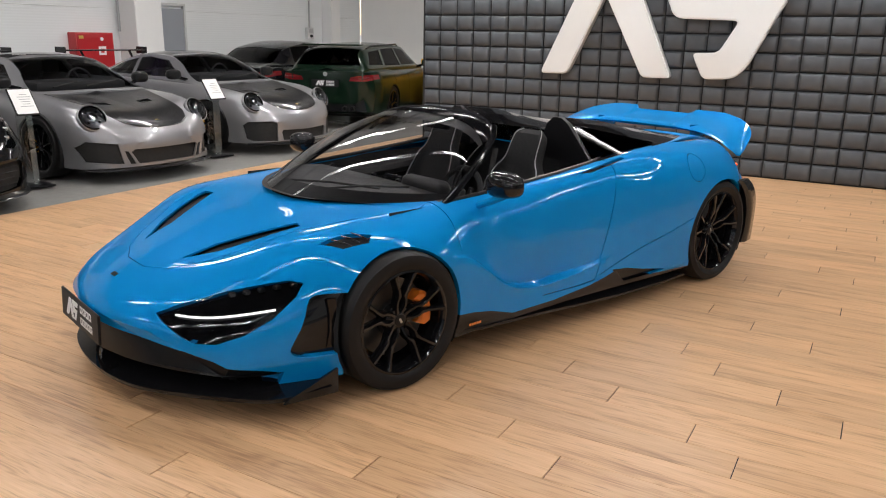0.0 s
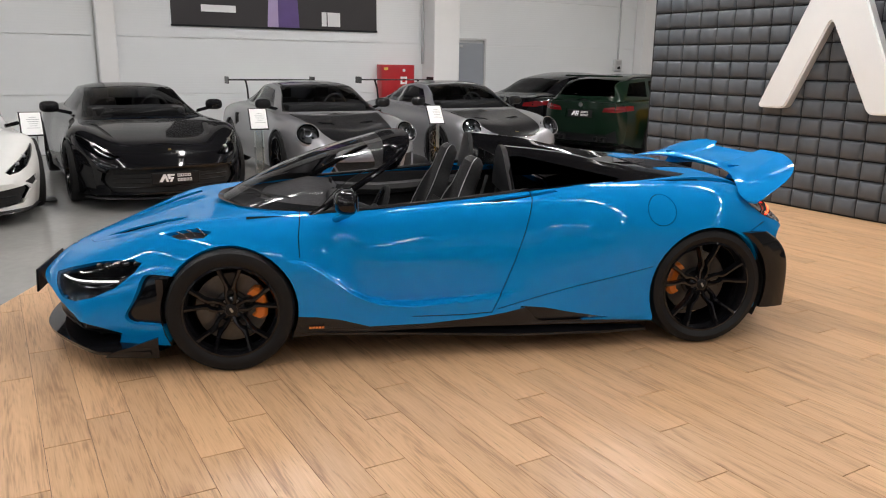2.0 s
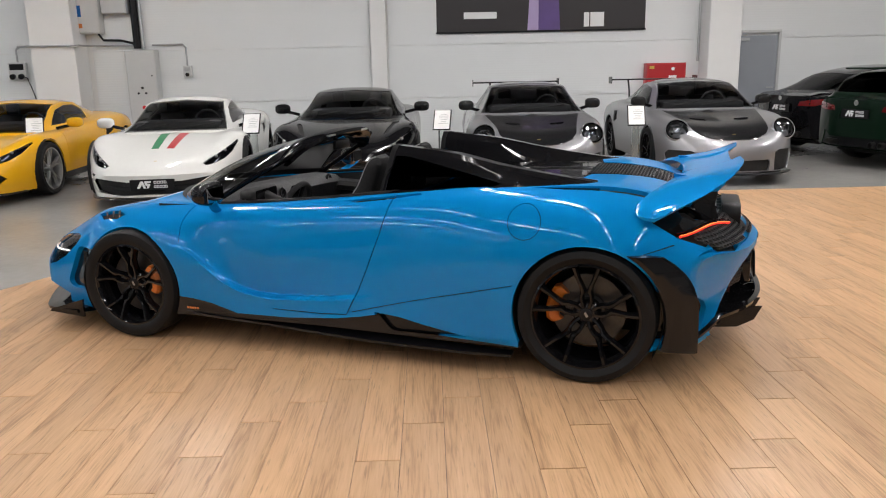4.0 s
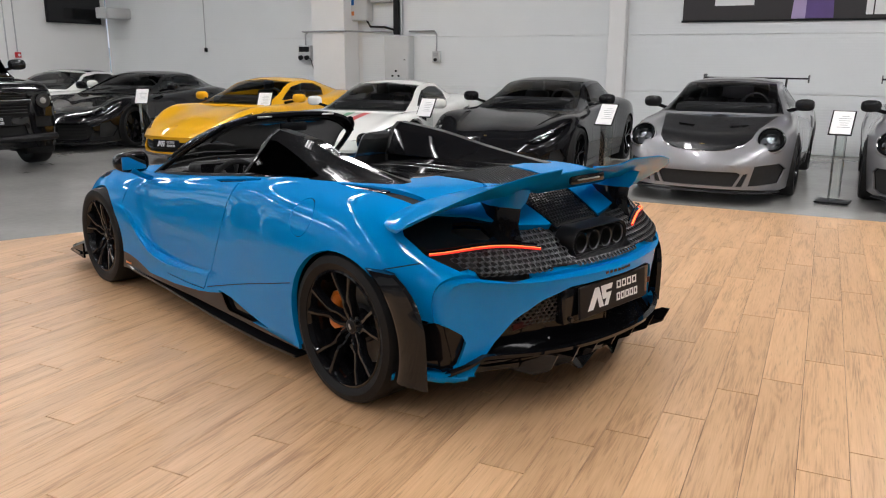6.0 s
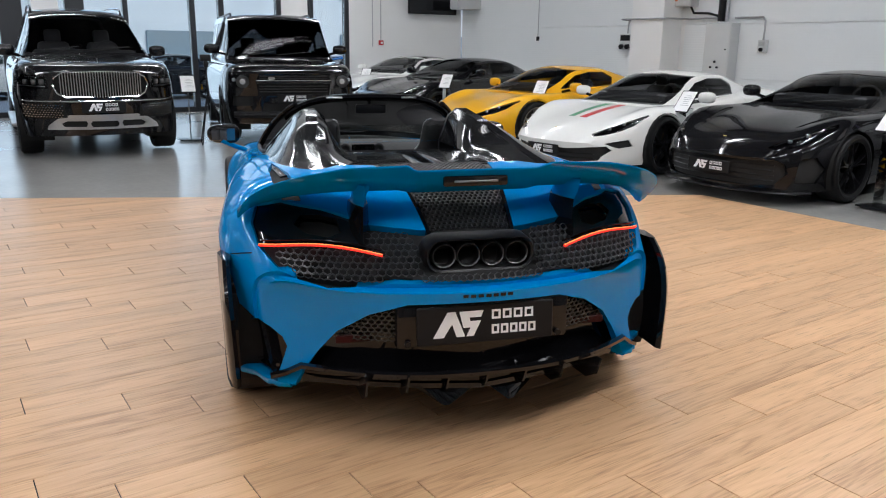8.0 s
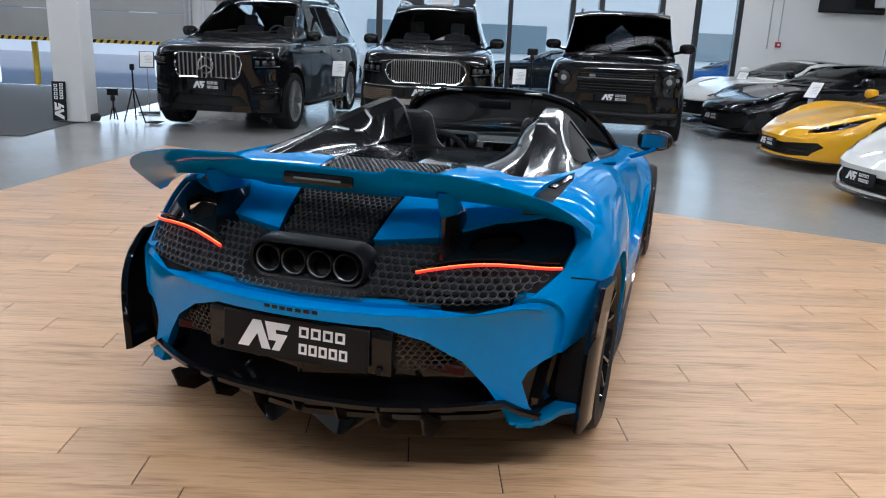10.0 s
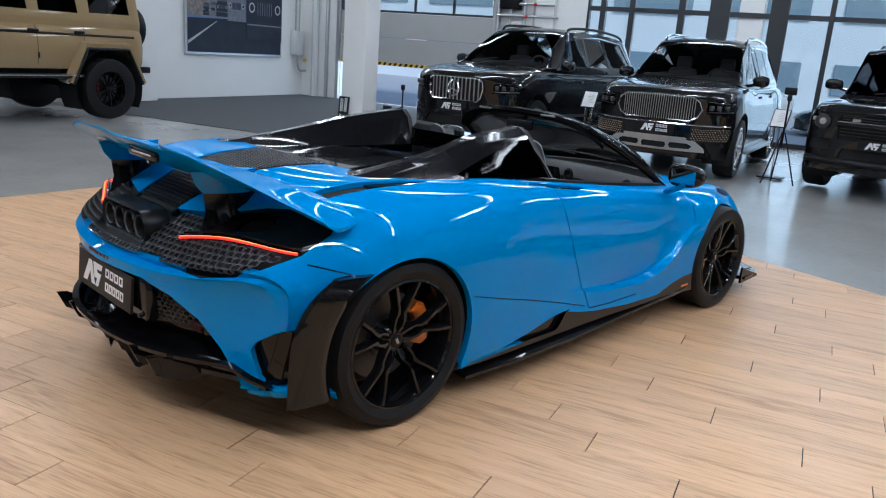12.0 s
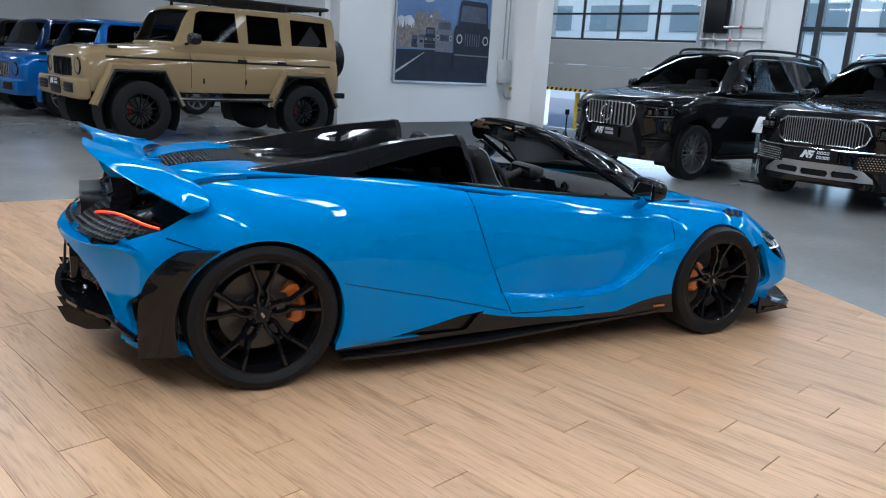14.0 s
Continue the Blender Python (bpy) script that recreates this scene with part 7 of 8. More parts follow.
    if lift:
        opening = [(-.68, -.3), (-.63, .08), (-.37, .61), (.37, .61), (.63, .08), (.68, -.3)]
        S = [(x, p[:5] + [(y, z + .13) for y, z in p[5:]]) for x, p in S]
        S = [(x, [(y, z + lift) for y, z in p]) for x, p in S]
        C = [(x, [(y, z + lift) for y, z in p]) for x, p in C]
        scr = [(y, z + lift) for y, z in scr]
        wins = [[(x, z + lift) for x, z in w] for w in wins]
    pitx = .6 if kind != "defender" else .8
    car, sh, cb = car_base("off_roader", label, m, paint, S, bow, wheels, arch, C, wins, scr, None, [(pitx, -.01), (pitx, .82), (-2.0, .82), (-2.0, -.01)], k=k, glass="glass_privacy" if kind == "defender" else "glass_dark", opening=opening)
    L = lift
    if kind == "defender":
        put(car, "grille_field", sh.cut("front", [(-.01, .70), (-.01, 1.0), (.52, 1.0), (.55, .92), (.52, .70)], FRONT), M["satin_black"], "", -.015, .01)
        # black bars given dark metal, to put their reflected light lines into the surface
        for z in (.76, .80, .84, .955, .985):
            part("grille_bar", tube([sh.front(y, z, .004) for y in np.linspace(-.5, .5, 9)], .011, 6, None, sy=.7), M["dark_steel"], car)
        part("grille_blade", box(.05, 1.10, .05, sh.front(0, .90, -.005), .012, 2), M["gloss_black"], car)
        # thin steel line added for the light along the black blade
        part("grille_blade_edge", box(.01, 1.08, .010, sh.front(0, .925, .018), .003, 1), M["steel"], car)
        part("bonnet_lip", tube([sh.front(y, 1.03, .004) for y in np.linspace(-.82, .82, 13)], .02, 8, None, sy=.7), M["gloss_black"], car)
        part("badge", box(.006, .09, .04, sh.front(-.33, .955, .018), .018, 3), M["steel"], car)
        put(car, "headlight_bowl", sh.cut("front", [(.62, .82), (.62, .99), (.90, .99), (.93, .93), (.90, .82)], FRONT), M["gloss_black"], "", -.03, .02)
        for s in (1, -1):
            part("round_lamp", lathe([(.085, -.01), (.09, .012), (.075, .02), (.06, .004), (.001, .012)], 24), M["dark_steel"], car, m=Matrix.Translation(Vector((sh.front(.735, .905, -.015).x, .735 * s, .905))) @ pose(0, 0, 0, 0, 0, -90))
            part("lamp_ring", lathe([(.088, .012), (.094, .016), (.089, .019), (.084, .014)], 24), M["dark_steel"], car, m=Matrix.Translation(Vector((sh.front(.735, .905, -.01).x, .735 * s, .905))) @ pose(0, 0, 0, 0, 0, -90))
            part("lamp_projector", lathe([(.04, .0), (.038, .014), (.001, .018)], 18), M["steel"], car, m=Matrix.Translation(Vector((sh.front(.735, .905, -.01).x, .735 * s, .905))) @ pose(0, 0, 0, 0, 0, -90))
            part("lamp_cube", box(.02, .05, .05, (sh.front(.85, .93, -.012).x, .85 * s, .93), .008, 1), M["steel"], car)
        put(car, "lower_intake", sh.cut("front", [(-.01, .42), (-.01, .60), (.45, .60), (.5, .42)], FRONT), M["deep_black"], "", -.03, .02)
        put(car, "side_intake", sh.cut("front", [(.60, .56), (.60, .70), (.88, .70), (.90, .56)], FRONT), M["deep_black"], "", -.03, .02)
        part("bumper_bar", tube([sh.front(y, .43, .03) for y in np.linspace(-.86, .86, 15)], .06, 8, None, sy=.8), M["satin_black"], car)
        pair("bonnet_rib", box(.55, .16, .02, sh.above(1.72, .45, .006), .008, 2), M["satin_black"], car)
        pair("roof_rail", tube([cb.above(.2, .66, .0), cb.above(.1, .66, .04), cb.above(-2.0, .66, .04), cb.above(-2.15, .66, 0)], .018, 8), M["satin_black"], car)
        p = sh.front(0, .665, .04)
        mirrors(car, .82, 1.04, 1.36, "gloss_black", 1.1, .12)
        wz = 1.27
    else:
        put(car, "grille_field", sh.cut("front", [(-.01, .70 + L), (-.01, .985 + L), (.44, .985 + L), (.44, .72 + L)], FRONT), M["deep_black"], "", -.02, .01)
        for i in range(13):
            y = -.41 + .82 * i / 12
            part("grille_bar", rod(sh.front(y, .72 + L, -.004), sh.front(y, .97 + L, -.004), .011, 6), M["satin_black" if paint == "tan_paint" else "chrome"], car)
        star = sh.front(0, .85 + L, .012)
        part("round_emblem", lathe([(.06, 0), (.07, .01), (.08, 0), (.001, -.004)], 24), M["satin_black" if paint == "tan_paint" else "chrome"], car, m=Matrix.Translation(star) @ pose(0, 0, 0, 0, 0, -90))
        for s in (1, -1):
            lx = sh.front(.655, .87 + L, -.02).x
            part("lamp_ring", lathe([(.125, -.03), (.13, .02), (.11, .03), (.10, .0)], 28), M["gloss_black"], car, m=pose(lx, .655 * s, .87 + L, 0, 0, -90))
            part("lamp_bowl", lathe([(.11, .01), (.07, -.01), (.05, .015), (.001, .02)], 24), M["steel"], car, m=pose(lx, .655 * s, .87 + L, 0, 0, -90))
        # bumper with intakes and flares
        bp = box(.22, 1.86, .30, (2.24, 0, .55 + L), .05, 3)
        part("bumper", bp, M[paint], car)
        pair("bumper_intake", box(.03, .42, .15, (2.345, .60, .56 + L), .02, 2), M["deep_black"], car)
        part("bumper_centre", box(.03, .5, .12, (2.345, 0, .50 + L), .02, 2), M["deep_black"], car)
        for z in (.53, .58):
            pair("intake_blade", box(.02, .40, .012, (2.36, .60, z + L), .003, 1), M["gloss_black"], car)
        for x in (1.445, -1.445):
            fl = bmesh.new()
            if L:
                line = catmull([(x + a, R + b) for a, b in opening[1:-1]], 5, (1, 2))
                c0 = R - .1
                rings = [[fl.verts.new(v) for v in ((px, .86, pz), (px, 1.02, pz), (x + (px - x) * 1.09, 1.03, c0 + (pz - c0) * 1.09), (x + (px - x) * 1.16, .91, c0 + (pz - c0) * 1.13))] for px, pz in line]
                lip = [(px, 1.022, pz - .012) for px, pz in line]
            else:
                rings = []
                for a in range(-14, 195, 11):
                    c, s2 = math.cos(radians(a)), math.sin(radians(a))
                    rings.append([fl.verts.new(v) for v in ((x + (arch - .02) * c, .90, R + (arch - .02) * s2), (x + (arch - .02) * c, .96, R + (arch - .02) * s2), (x + (arch + .03) * c, .97, R + (arch + .03) * s2), (x + (arch + .08) * c, .91, R + (arch + .08) * s2))])
                lip = [(x + (arch - .005) * math.cos(radians(a)), .968, R + (arch - .005) * math.sin(radians(a))) for a in range(-14, 195, 11)]
            for r0, r1 in zip(rings, rings[1:]):
                for j in range(3):
                    fl.faces.new((r0[j], r0[j + 1], r1[j + 1], r1[j]))
            bmesh.ops.recalc_face_normals(fl, faces=fl.faces)
            pair("wheel_flare", fl, M[paint], car)
            pair("flare_lip", tube(lip, .026 if L else .015, 6), M["satin_black"], car)
        pair("side_strip", tube([sh.aside(x, 1.03 + L, .004) for x in np.linspace(1.9, -2.0, 12)], .014, 5, None, sy=1.2), M["satin_black"], car)
        pair("indicator", box(.13, .09, .05, sh.above(1.75, .76, .02), .02, 2), M["satin_black"], car)
        pair("running_board", box(2.0, .14, .06, (-.0, .95, .42 + L * 1.05), .02, 2), M["carbon_hood"], car)
        pair("board_strip", box(1.9, .02, .02, (0, 1.025, .43 + L * 1.05), .005, 1), M["steel"], car)
        sp = lathe([(.001, .10), (.30, .10), (.36, .07), (.38, -.02), (.36, -.1), (.2, -.12)], 32)
        part("spare_wheel", sp, M["satin_black"], car, "black spare wheel cover", m=pose(-2.52 if L else -2.46, .16 if L else .05, 1.17 + L, 0, 0, 90))
        part("tow_bar", box(.25, .12, .10, (-2.32, .72, .52 + L), .02, 2), M["satin_black"], car)
        if L:
            for y in np.linspace(-.66, .66, 7):
                part("rack_slat", tube([(.25, y, 1.99 + L), (-2.0, y, 1.99 + L)], .016, 6), M["satin_black"], car)
            fr = [(.35, .72, 2.02 + L), (.35, -.72, 2.02 + L), (-2.05, -.72, 2.02 + L), (-2.05, .72, 2.02 + L)]
            part("rack_frame", tube(fr, .03, 8, None, closed=True), M["satin_black"], car, "black roof rack frame")
            for x in (.2, -.5, -1.2, -1.9):
                pair("rack_foot", box(.05, .03, .10, (x, .72, 1.955 + L), .006, 1), M["satin_black"], car)
            part("axle", rod((1.445, -.8, R), (1.445, .8, R), .06, 12), M["satin_black"], car)
            part("axle", rod((-1.445, -.8, R), (-1.445, .8, R), .06, 12), M["satin_black"], car)
            pair("exhaust_tip", rod((-.75, .80, .60), (-.75, .98, .57), .035, 12), M["steel"], car)
        p = sh.front(0, .62 + L, .0)
        p = Vector((2.37, 0, .62 + L))
        mirrors(car, .62, 1.08, 1.36 + L, "gloss_black", 1.3, .16)
        for x in (.40, -.34, -1.15):
            pair("hinge", rod((x, .935, .68 + L), (x, .935, .76 + L), .014, 8), M["satin_black"], car)
        for x in (-.28, -1.02):
            pair("door_handle", box(.16, .04, .045, sh.aside(x, 1.06 + L, .02), .012, 2), M["satin_black"], car)
        for poly in ([(.60, .60), (.60, 1.22), (.609, 1.22), (.609, .60)], [(-.34, .60), (-.34, 1.22), (-.331, 1.22), (-.331, .60)], [(-1.10, .95), (-1.14, 1.22), (-1.131, 1.22), (-1.091, .95)]):
            put(car, "door_gap", sh.cut("side", [(x, z + L) for x, z in poly], SIDE), M["deep_black"], "", -.006, 0)
        wz = 1.33 + L
    logo_plate(car, pose(p.x, 0, p.z), .52, .125, "front_plate")
    wipers(car, cb, .8, wz, .6)
    cabin_inside(car, .62 if kind != "defender" else .85, 1.2 + L, -.15, 1.05 + L, .74)
    finish(car, sh, cb, paint)
    return car


# estate or saloon shown from behind
def family_car(m, label, paint, estate):
    S = [st(2.35, .74, .66, .66, .66, .62, .5, .34, .2), st(2.1, .86, .80, .80, .79, .74, .56, .36, .18), st(1.4, .93, .92, .92, .90, .84, .62, .38, .18), st(.8, .93, .97, .96, .93, .87, .64, .38, .18), st(-.8, .93, 1.0, .99, .96, .9, .66, .38, .18), st(-1.45, .945, 1.02, 1.01, .98, .92, .68, .4, .18), st(-2.1, .92, 1.02 if not estate else 1.0, 1.01, .98, .93, .7, .42, .22), st(-2.38, .84, .96, .96, .95, .91, .72, .46, .28)]
    bow = [(-2.38, -.2), (-1.9, -.03), (-1.5, 0), (1.4, 0), (2.35, .3)]
    C = [cab(1.0, .76, .95, .68, .975, .01), cab(.5, .77, .97, .58, 1.27), cab(.1, .77, .98, .56, 1.40), cab(-.5, .77, .99, .555, 1.43), cab(-1.2, .75, 1.0, .54, 1.41 if estate else 1.36), cab(-1.9, .72, 1.0, .52, 1.36 if estate else 1.12), cab(-2.15, .70, 1.0, .5, 1.26 if estate else 1.03, .03), cab(-2.3, .66, .97, .5, 1.02 if estate else .98, .01)]
    wins = [[(.6, 1.02), (.1, 1.30), (-.4, 1.34), (-.4, 1.03)], [(-.48, 1.03), (-.48, 1.34), (-1.15, 1.32), (-1.3, 1.04)]]
    if estate:
        wins.append([(-1.4, 1.05), (-1.25, 1.31), (-1.75, 1.28), (-2.0, 1.07)])
    car, sh, cb = car_base("estate_car" if estate else "saloon_car", label, m, paint, S, bow, (1.42, -1.42, .80, .345, .26, .26, 5, True, "gloss_black", .014, None), .375, C, wins, [(-.01, .99), (.72, .98), (.54, 1.35), (-.01, 1.38)],
                           [(-.01, 1.06), (.58, 1.06), (.47, 1.32), (-.01, 1.345)] if estate else [(-.01, 1.04), (.58, 1.04), (.50, 1.28), (-.01, 1.31)], [(.7, -.01), (.7, .68), (-1.9, .62), (-1.9, -.01)], glass="glass_privacy")
    tl = sh.cut("front", [(.42, .80), (.45, .87), (.70, .905), (.86, .915), (.88, .84), (.70, .80)], BACK)
    put(car, "tail_lamp", tl, M["lamp_red"], "red tail lamp", .003, .01)
    pts = [sh.back(y, .855 + .03 * (y - .5), .008) for y in np.linspace(.48, .82, 7)]
    pair("tail_light", tube(pts, .008, 6), M["lamp_red"], car)
    put(car, "rear_recess", sh.cut("front", [(-.01, .68), (-.01, .84), (.30, .84), (.33, .68)], BACK), M[paint], "", -.02, .01)
    p = sh.back(0, .76, .0)
    logo_plate(car, pose(p.x - .004, 0, .76, 0, 0, 180), .50, .125, "rear_plate")
    put(car, "rear_diffuser", sh.cut("front", [(-.01, .25), (-.01, .42), (.5, .42), (.66, .5), (.72, .25)], BACK), M["satin_black"], "", -.02, .01)
    for y in (.48, .34, -.34, -.48):
        q = sh.back(y, .34, .03)
        part("exhaust_pipe", lathe([(.045, -.1), (.045, .02), (.038, .02), (.036, -.1)], 18), M["dark_steel"], car, m=pose(q.x, y, .34, 0, 0, 90))
    part("badge", lathe([(.001, .006), (.035, .006), (.04, 0)], 20), M["steel"], car, m=Matrix.Translation(sh.back(0, .915, .0)) @ pose(0, 0, 0, 0, 0, 90))
    if estate:
        part("roof_spoiler", box(.22, 1.05, .03, (-2.02, 0, 1.395), .012, 2), M[paint], car)
        pair("roof_rail", tube([cb.above(0, .53, .0), cb.above(-.1, .53, .03), cb.above(-1.6, .52, .03), cb.above(-1.75, .52, 0)], .014, 8), M["satin_black"], car)
    mirrors(car, .55, 1.0, 1.05, paint, 1.0, .14)
    for poly in ([(-.44, .3), (-.44, .93), (-.433, .93), (-.433, .3)], [(-1.28, .75), (-1.38, .95), (-1.373, .95), (-1.273, .75)]):
        put(car, "door_gap", sh.cut("side", poly, SIDE), M["deep_black"], "", -.006, 0)
    finish(car, sh, cb, paint)
    return car


flat_six_coupe(at(.70, -7.09, 107.1), "silver-grey rear-engined coupe with dark carbon bonnet and tall wing", False)
flat_six_coupe(at(-1.62, -8.02, 107.6), "silver-grey wide-nosed coupe with matt black bonnet and tall wing", True)
berlinetta(at(3.06, -6.06, 110), "gloss dark grey front-engined grand tourer with black wheels", "grey_black_paint", "front")
berlinetta(at(5.15, -5.0, 115), "white mid-engined sports car with green and red bonnet stripes", "white_paint", "mid", stripe=True)
berlinetta(at(7.66, -4.46, 110), "yellow mid-engined sports car with black mouth grille", "yellow_paint", "mid", rim_mat="steel")
berlinetta(at(10.91, -3.51, 120), "gloss black grand tourer beside the yellow car", "black_paint", "front")
berlinetta(at(13.3, -2.9, 124), "white coupe with black roof parked in the corner", "white_paint", "front", black_roof=True)
boxy(at(9.88, .20, 185.3), "gloss black square-bodied off-roader with black wheels", "black_paint", "defender", 1.03)
big_suv(at(8.75, 3.17, 195.1), "black luxury SUV with fine chrome grille and chrome mesh bumper", True, 1.03)
big_suv(at(7.69, 5.79, 190), "black seven-seat SUV with upright chrome grille bars", False, 1.03)
boxy(at(.06, 10.27, 196.7), "sand-coloured lifted off-roader with roof rack and big tyres", "tan_paint", "g", 1.03, .22)
boxy(at(-1.2, 14.6, 205), "bright blue square off-roader with chrome grille", "g_blue_paint", "g", 1.03)
boxy(at(-2.3, 17.6, 205), "dark square off-roader in a row of alike ones", "navy_paint", "g", 1.03)
boxy(at(-3.4, 20.6, 205), "dark square off-roader in a row of alike ones", "black_paint", "g", 1.03)
family_car(at(-5.88, -9.35, 215), "dark green estate car seen from behind", "green_paint", True)
family_car(at(-5.12, -11.03, 211), "black saloon with red tail lamps near the wall", "black_paint", False)
family_car(at(-7.7, -8.2, 235), "yellow saloon mostly hidden behind the padded wall", "yellow_paint", False)

# ---- padded partition with the large white letters ----
TU = -5.45
pw = thing("padded_wall", "dark grey padded partition of square upholstered tiles", "wall", room(0, 0), kind="structure")
part("backing", box(.16, 11.0, 4.2, (TU - .10, 1.75, 2.1), .004, 1), M["pad_back"], pw, smooth=0)


def pad_mesh(w, h, d):
    """A cushioned tile: flat middle, soft rounded border."""
    b = bmesh.new()
    g = [-.5, -.46, -.36, 0, .36, .46, .5]
    prof = {-.5: 0.0, -.46: .62, -.36: .95, 0: 1.0, .36: .95, .46: .62, .5: 0.0}
    vs = [[b.verts.new((d * prof[a] * prof[c], a * w, c * h)) for c in g] for a in g]
    for i in range(6):
        for j in range(6):
            b.faces.new((vs[i][j], vs[i + 1][j], vs[i + 1][j + 1], vs[i][j + 1]))
    bmesh.ops.recalc_face_normals(b, faces=b.faces)
    return b


PADW, PADH = .262, .205
pad_me = mesh_of("pad", pad_mesh(PADW - .014, PADH - .014, .04), M["pad"], 80)
rr = random.Random(4)
stuff_v, stuff_f = [], []
for i in range(int(11.0 / PADW)):
    for j in range(20):
        v, z = -3.72 + PADW * (i + .5), .012 + PADH * (j + .5)
        if j < 13 and i < 23:
            ob = part_of("pad", pad_me, pw, pose(TU - .019, v, z))
        else:
            n0 = len(stuff_v)
            for vt in pad_me.vertices:
                stuff_v.append((vt.co.x + TU - .019, vt.co.y + v, vt.co.z + z))
            for p in pad_me.polygons:
                stuff_f.append([n0 + q for q in p.vertices])
me = bpy.data.meshes.new("pads")
me.from_pydata(stuff_v, [], stuff_f)
me.materials.append(M["pad"])
me.shade_smooth()
ob = new("pads", me)
ob.parent = pw
tagged(ob, "further padded tiles of the partition", kind="stuff")


M["letter_side"] = mat("grey_acrylic_edge", (0.5, 0.51, 0.52), 0.35, 0, 0.2, 0.04, 6)


def rounded(poly, r):
    """The outline with every corner eased by up to r."""
    out = []
    for i, b in enumerate(poly):
        a, b, c = Vector(poly[i - 1]), Vector(b), Vector(poly[(i + 1) % len(poly)])
        p = b + (a - b).normalized() * min(r, (a - b).length * .45)
        q = b + (c - b).normalized() * min(r, (c - b).length * .45)
        out += [tuple(p * (1 - t) ** 2 + b * 2 * t * (1 - t) + q * t * t) for t in (0, .25, .5, .75, 1)]
    return out


def letter(name, polys, label):
    t = thing(name, label, "sign", room(TU + .02, -.15, 0))
    for poly in polys:
        poly = rounded(poly, .07)
        part("side_return", plate_poly(poly, .095, None, pose(0, 0, 0, 90, 0, 90)), M["letter_side"], t, "pale grey letter edge", smooth=0)
        b = plate_poly(poly, .02, None, pose(.0955, 0, 0, 90, 0, 90))
        bmesh.ops.bevel(b, geom=[e for e in b.edges if e.verts[0].co.x > .11 and e.verts[1].co.x > .11], offset=.016, segments=3, affect="EDGES")
        part("face", b, M["letter"], t, "white gloss letter face")
    return t


letter("wall_sign", [[(-1.71, 1.13), (-1.34, 1.13), (-.885, 2.10), (-.36, 1.12), (.0, 1.125), (-.62, 2.5), (-1.08, 2.5)]], "large white angular mark on the padded wall")
cor = arc(.08, 1.98, .16, 190, 262, 5)
letter("wall_sign", [[(-.36, 2.5), (1.36, 2.5), (1.24, 2.24), (.36, 2.24), (.28, 2.12), (.34, 2.055), (1.22, 2.055), (1.12, 1.86), (.86, 1.30), (.76, 1.18), (.66, 1.14), (.37, 1.13), (.22, 1.43), (.52, 1.44), (.72, 1.80)] + cor[::-1] + [(-.2, 2.2)]], "large white hooked mark on the padded wall")

# ---- back wall fittings ----
V = V0 + .005
bn = thing("banner", "wide dark banner with violet stripe and lettering bars", "banner", room(-2.38, V, 0))
part("sheet", box(3.95, .03, 1.6, (0, .015, 2.97), .004, 1), M["banner"], bn)
part("frame_edge", box(3.98, .04, .03, (0, .02, 2.165), .006, 1), M["satin_black"], bn)
part("lilac_band", plate_poly([(-.26, 2.185), (-.05, 2.185), (-.05, 3.7), (-.16, 3.7)], .003, None, pose(0, .031, 0, 90, 0, 180) @ pose(0, 0, 0)), M["banner_lilac"], bn, smooth=0)
part("violet_band", plate_poly([(-.05, 2.185), (.36, 2.185), (.28, 3.7), (-.05, 3.7)], .003, None, pose(0, .031, 0, 90, 0, 180)), M["banner_violet"], bn, smooth=0)
for i, (x, w, z, h) in enumerate(((-1.15, .62, 2.47, .12), (.86, .10, 2.36, .26), (1.06, .26, 2.36, .26))):
    b = box(w, .003, h, (-x, .034, z), .001, 1)
    part("lettering_bar", b, M["white_ink"], bn, smooth=0)

rc = thing("hose_cabinet", "red fire hose cabinet with white signs on the wall", "cabinet", room(-4.74, V, 1.2))
part("body", box(.75, .22, .66, (0, .11, 0), .012, 2), M["red_cab"], rc)
part("door", box(.71, .012, .62, (0, .227, 0), .006, 1), M["red_cab"], rc)
part("pictogram", box(.15, .003, .15, (-.12, .236, .02), .001, 1), M["white_ink"], rc)
part("pictogram_mark", box(.07, .003, .07, (-.12, .239, .02), .001, 1), M["red_stripe"], rc)
part("sticker", box(.09, .003, .05, (.28, .236, .25), .001, 1), M["gold"], rc)
part("lock", rod((-.12, .23, .22), (-.12, .25, .22), .03, 16), M["white_ink"], rc)
d1 = thing("door_1", "grey steel door in the panelled back wall", "door", room(-6.48, V, 0), kind="structure")
part("leaf", box(.86, .05, 2.0, (0, .03, 1.0), .005, 1), M["grey_door"], d1)
for x in (-.46, .46):
    part("door_frame", box(.05, .07, 2.05, (x, .035, 1.025), .004, 1), M["cab_grey"], d1)
part("door_frame", box(.97, .07, .05, (0, .035, 2.075), .004, 1), M["cab_grey"], d1)
part("door_closer", box(.24, .05, .06, (.25, .08, 1.93), .008, 1), M["galv"], d1)
part("door_handle", tube([(-.36, .06, 1.03), (-.36, .11, 1.03), (-.24, .11, 1.03)], .01, 8), M["galv"], d1)


def cabinet(name, label, u, z, w, h, d, items=()):
    c = thing(name, label, "cabinet", room(u, V, z))
    part("body", box(w, d, h, (0, d / 2, 0), .01, 2), M["cab_grey"], c)
    part("door", box(w - .04, .012, h - .04, (0, d + .006, 0), .004, 1), M["cab_grey"], c)
    for x, zz, r, mm in items:
        part("switch", rod((x, d + .01, zz), (x, d + .035, zz), r, 14), M[mm], c)
    return c


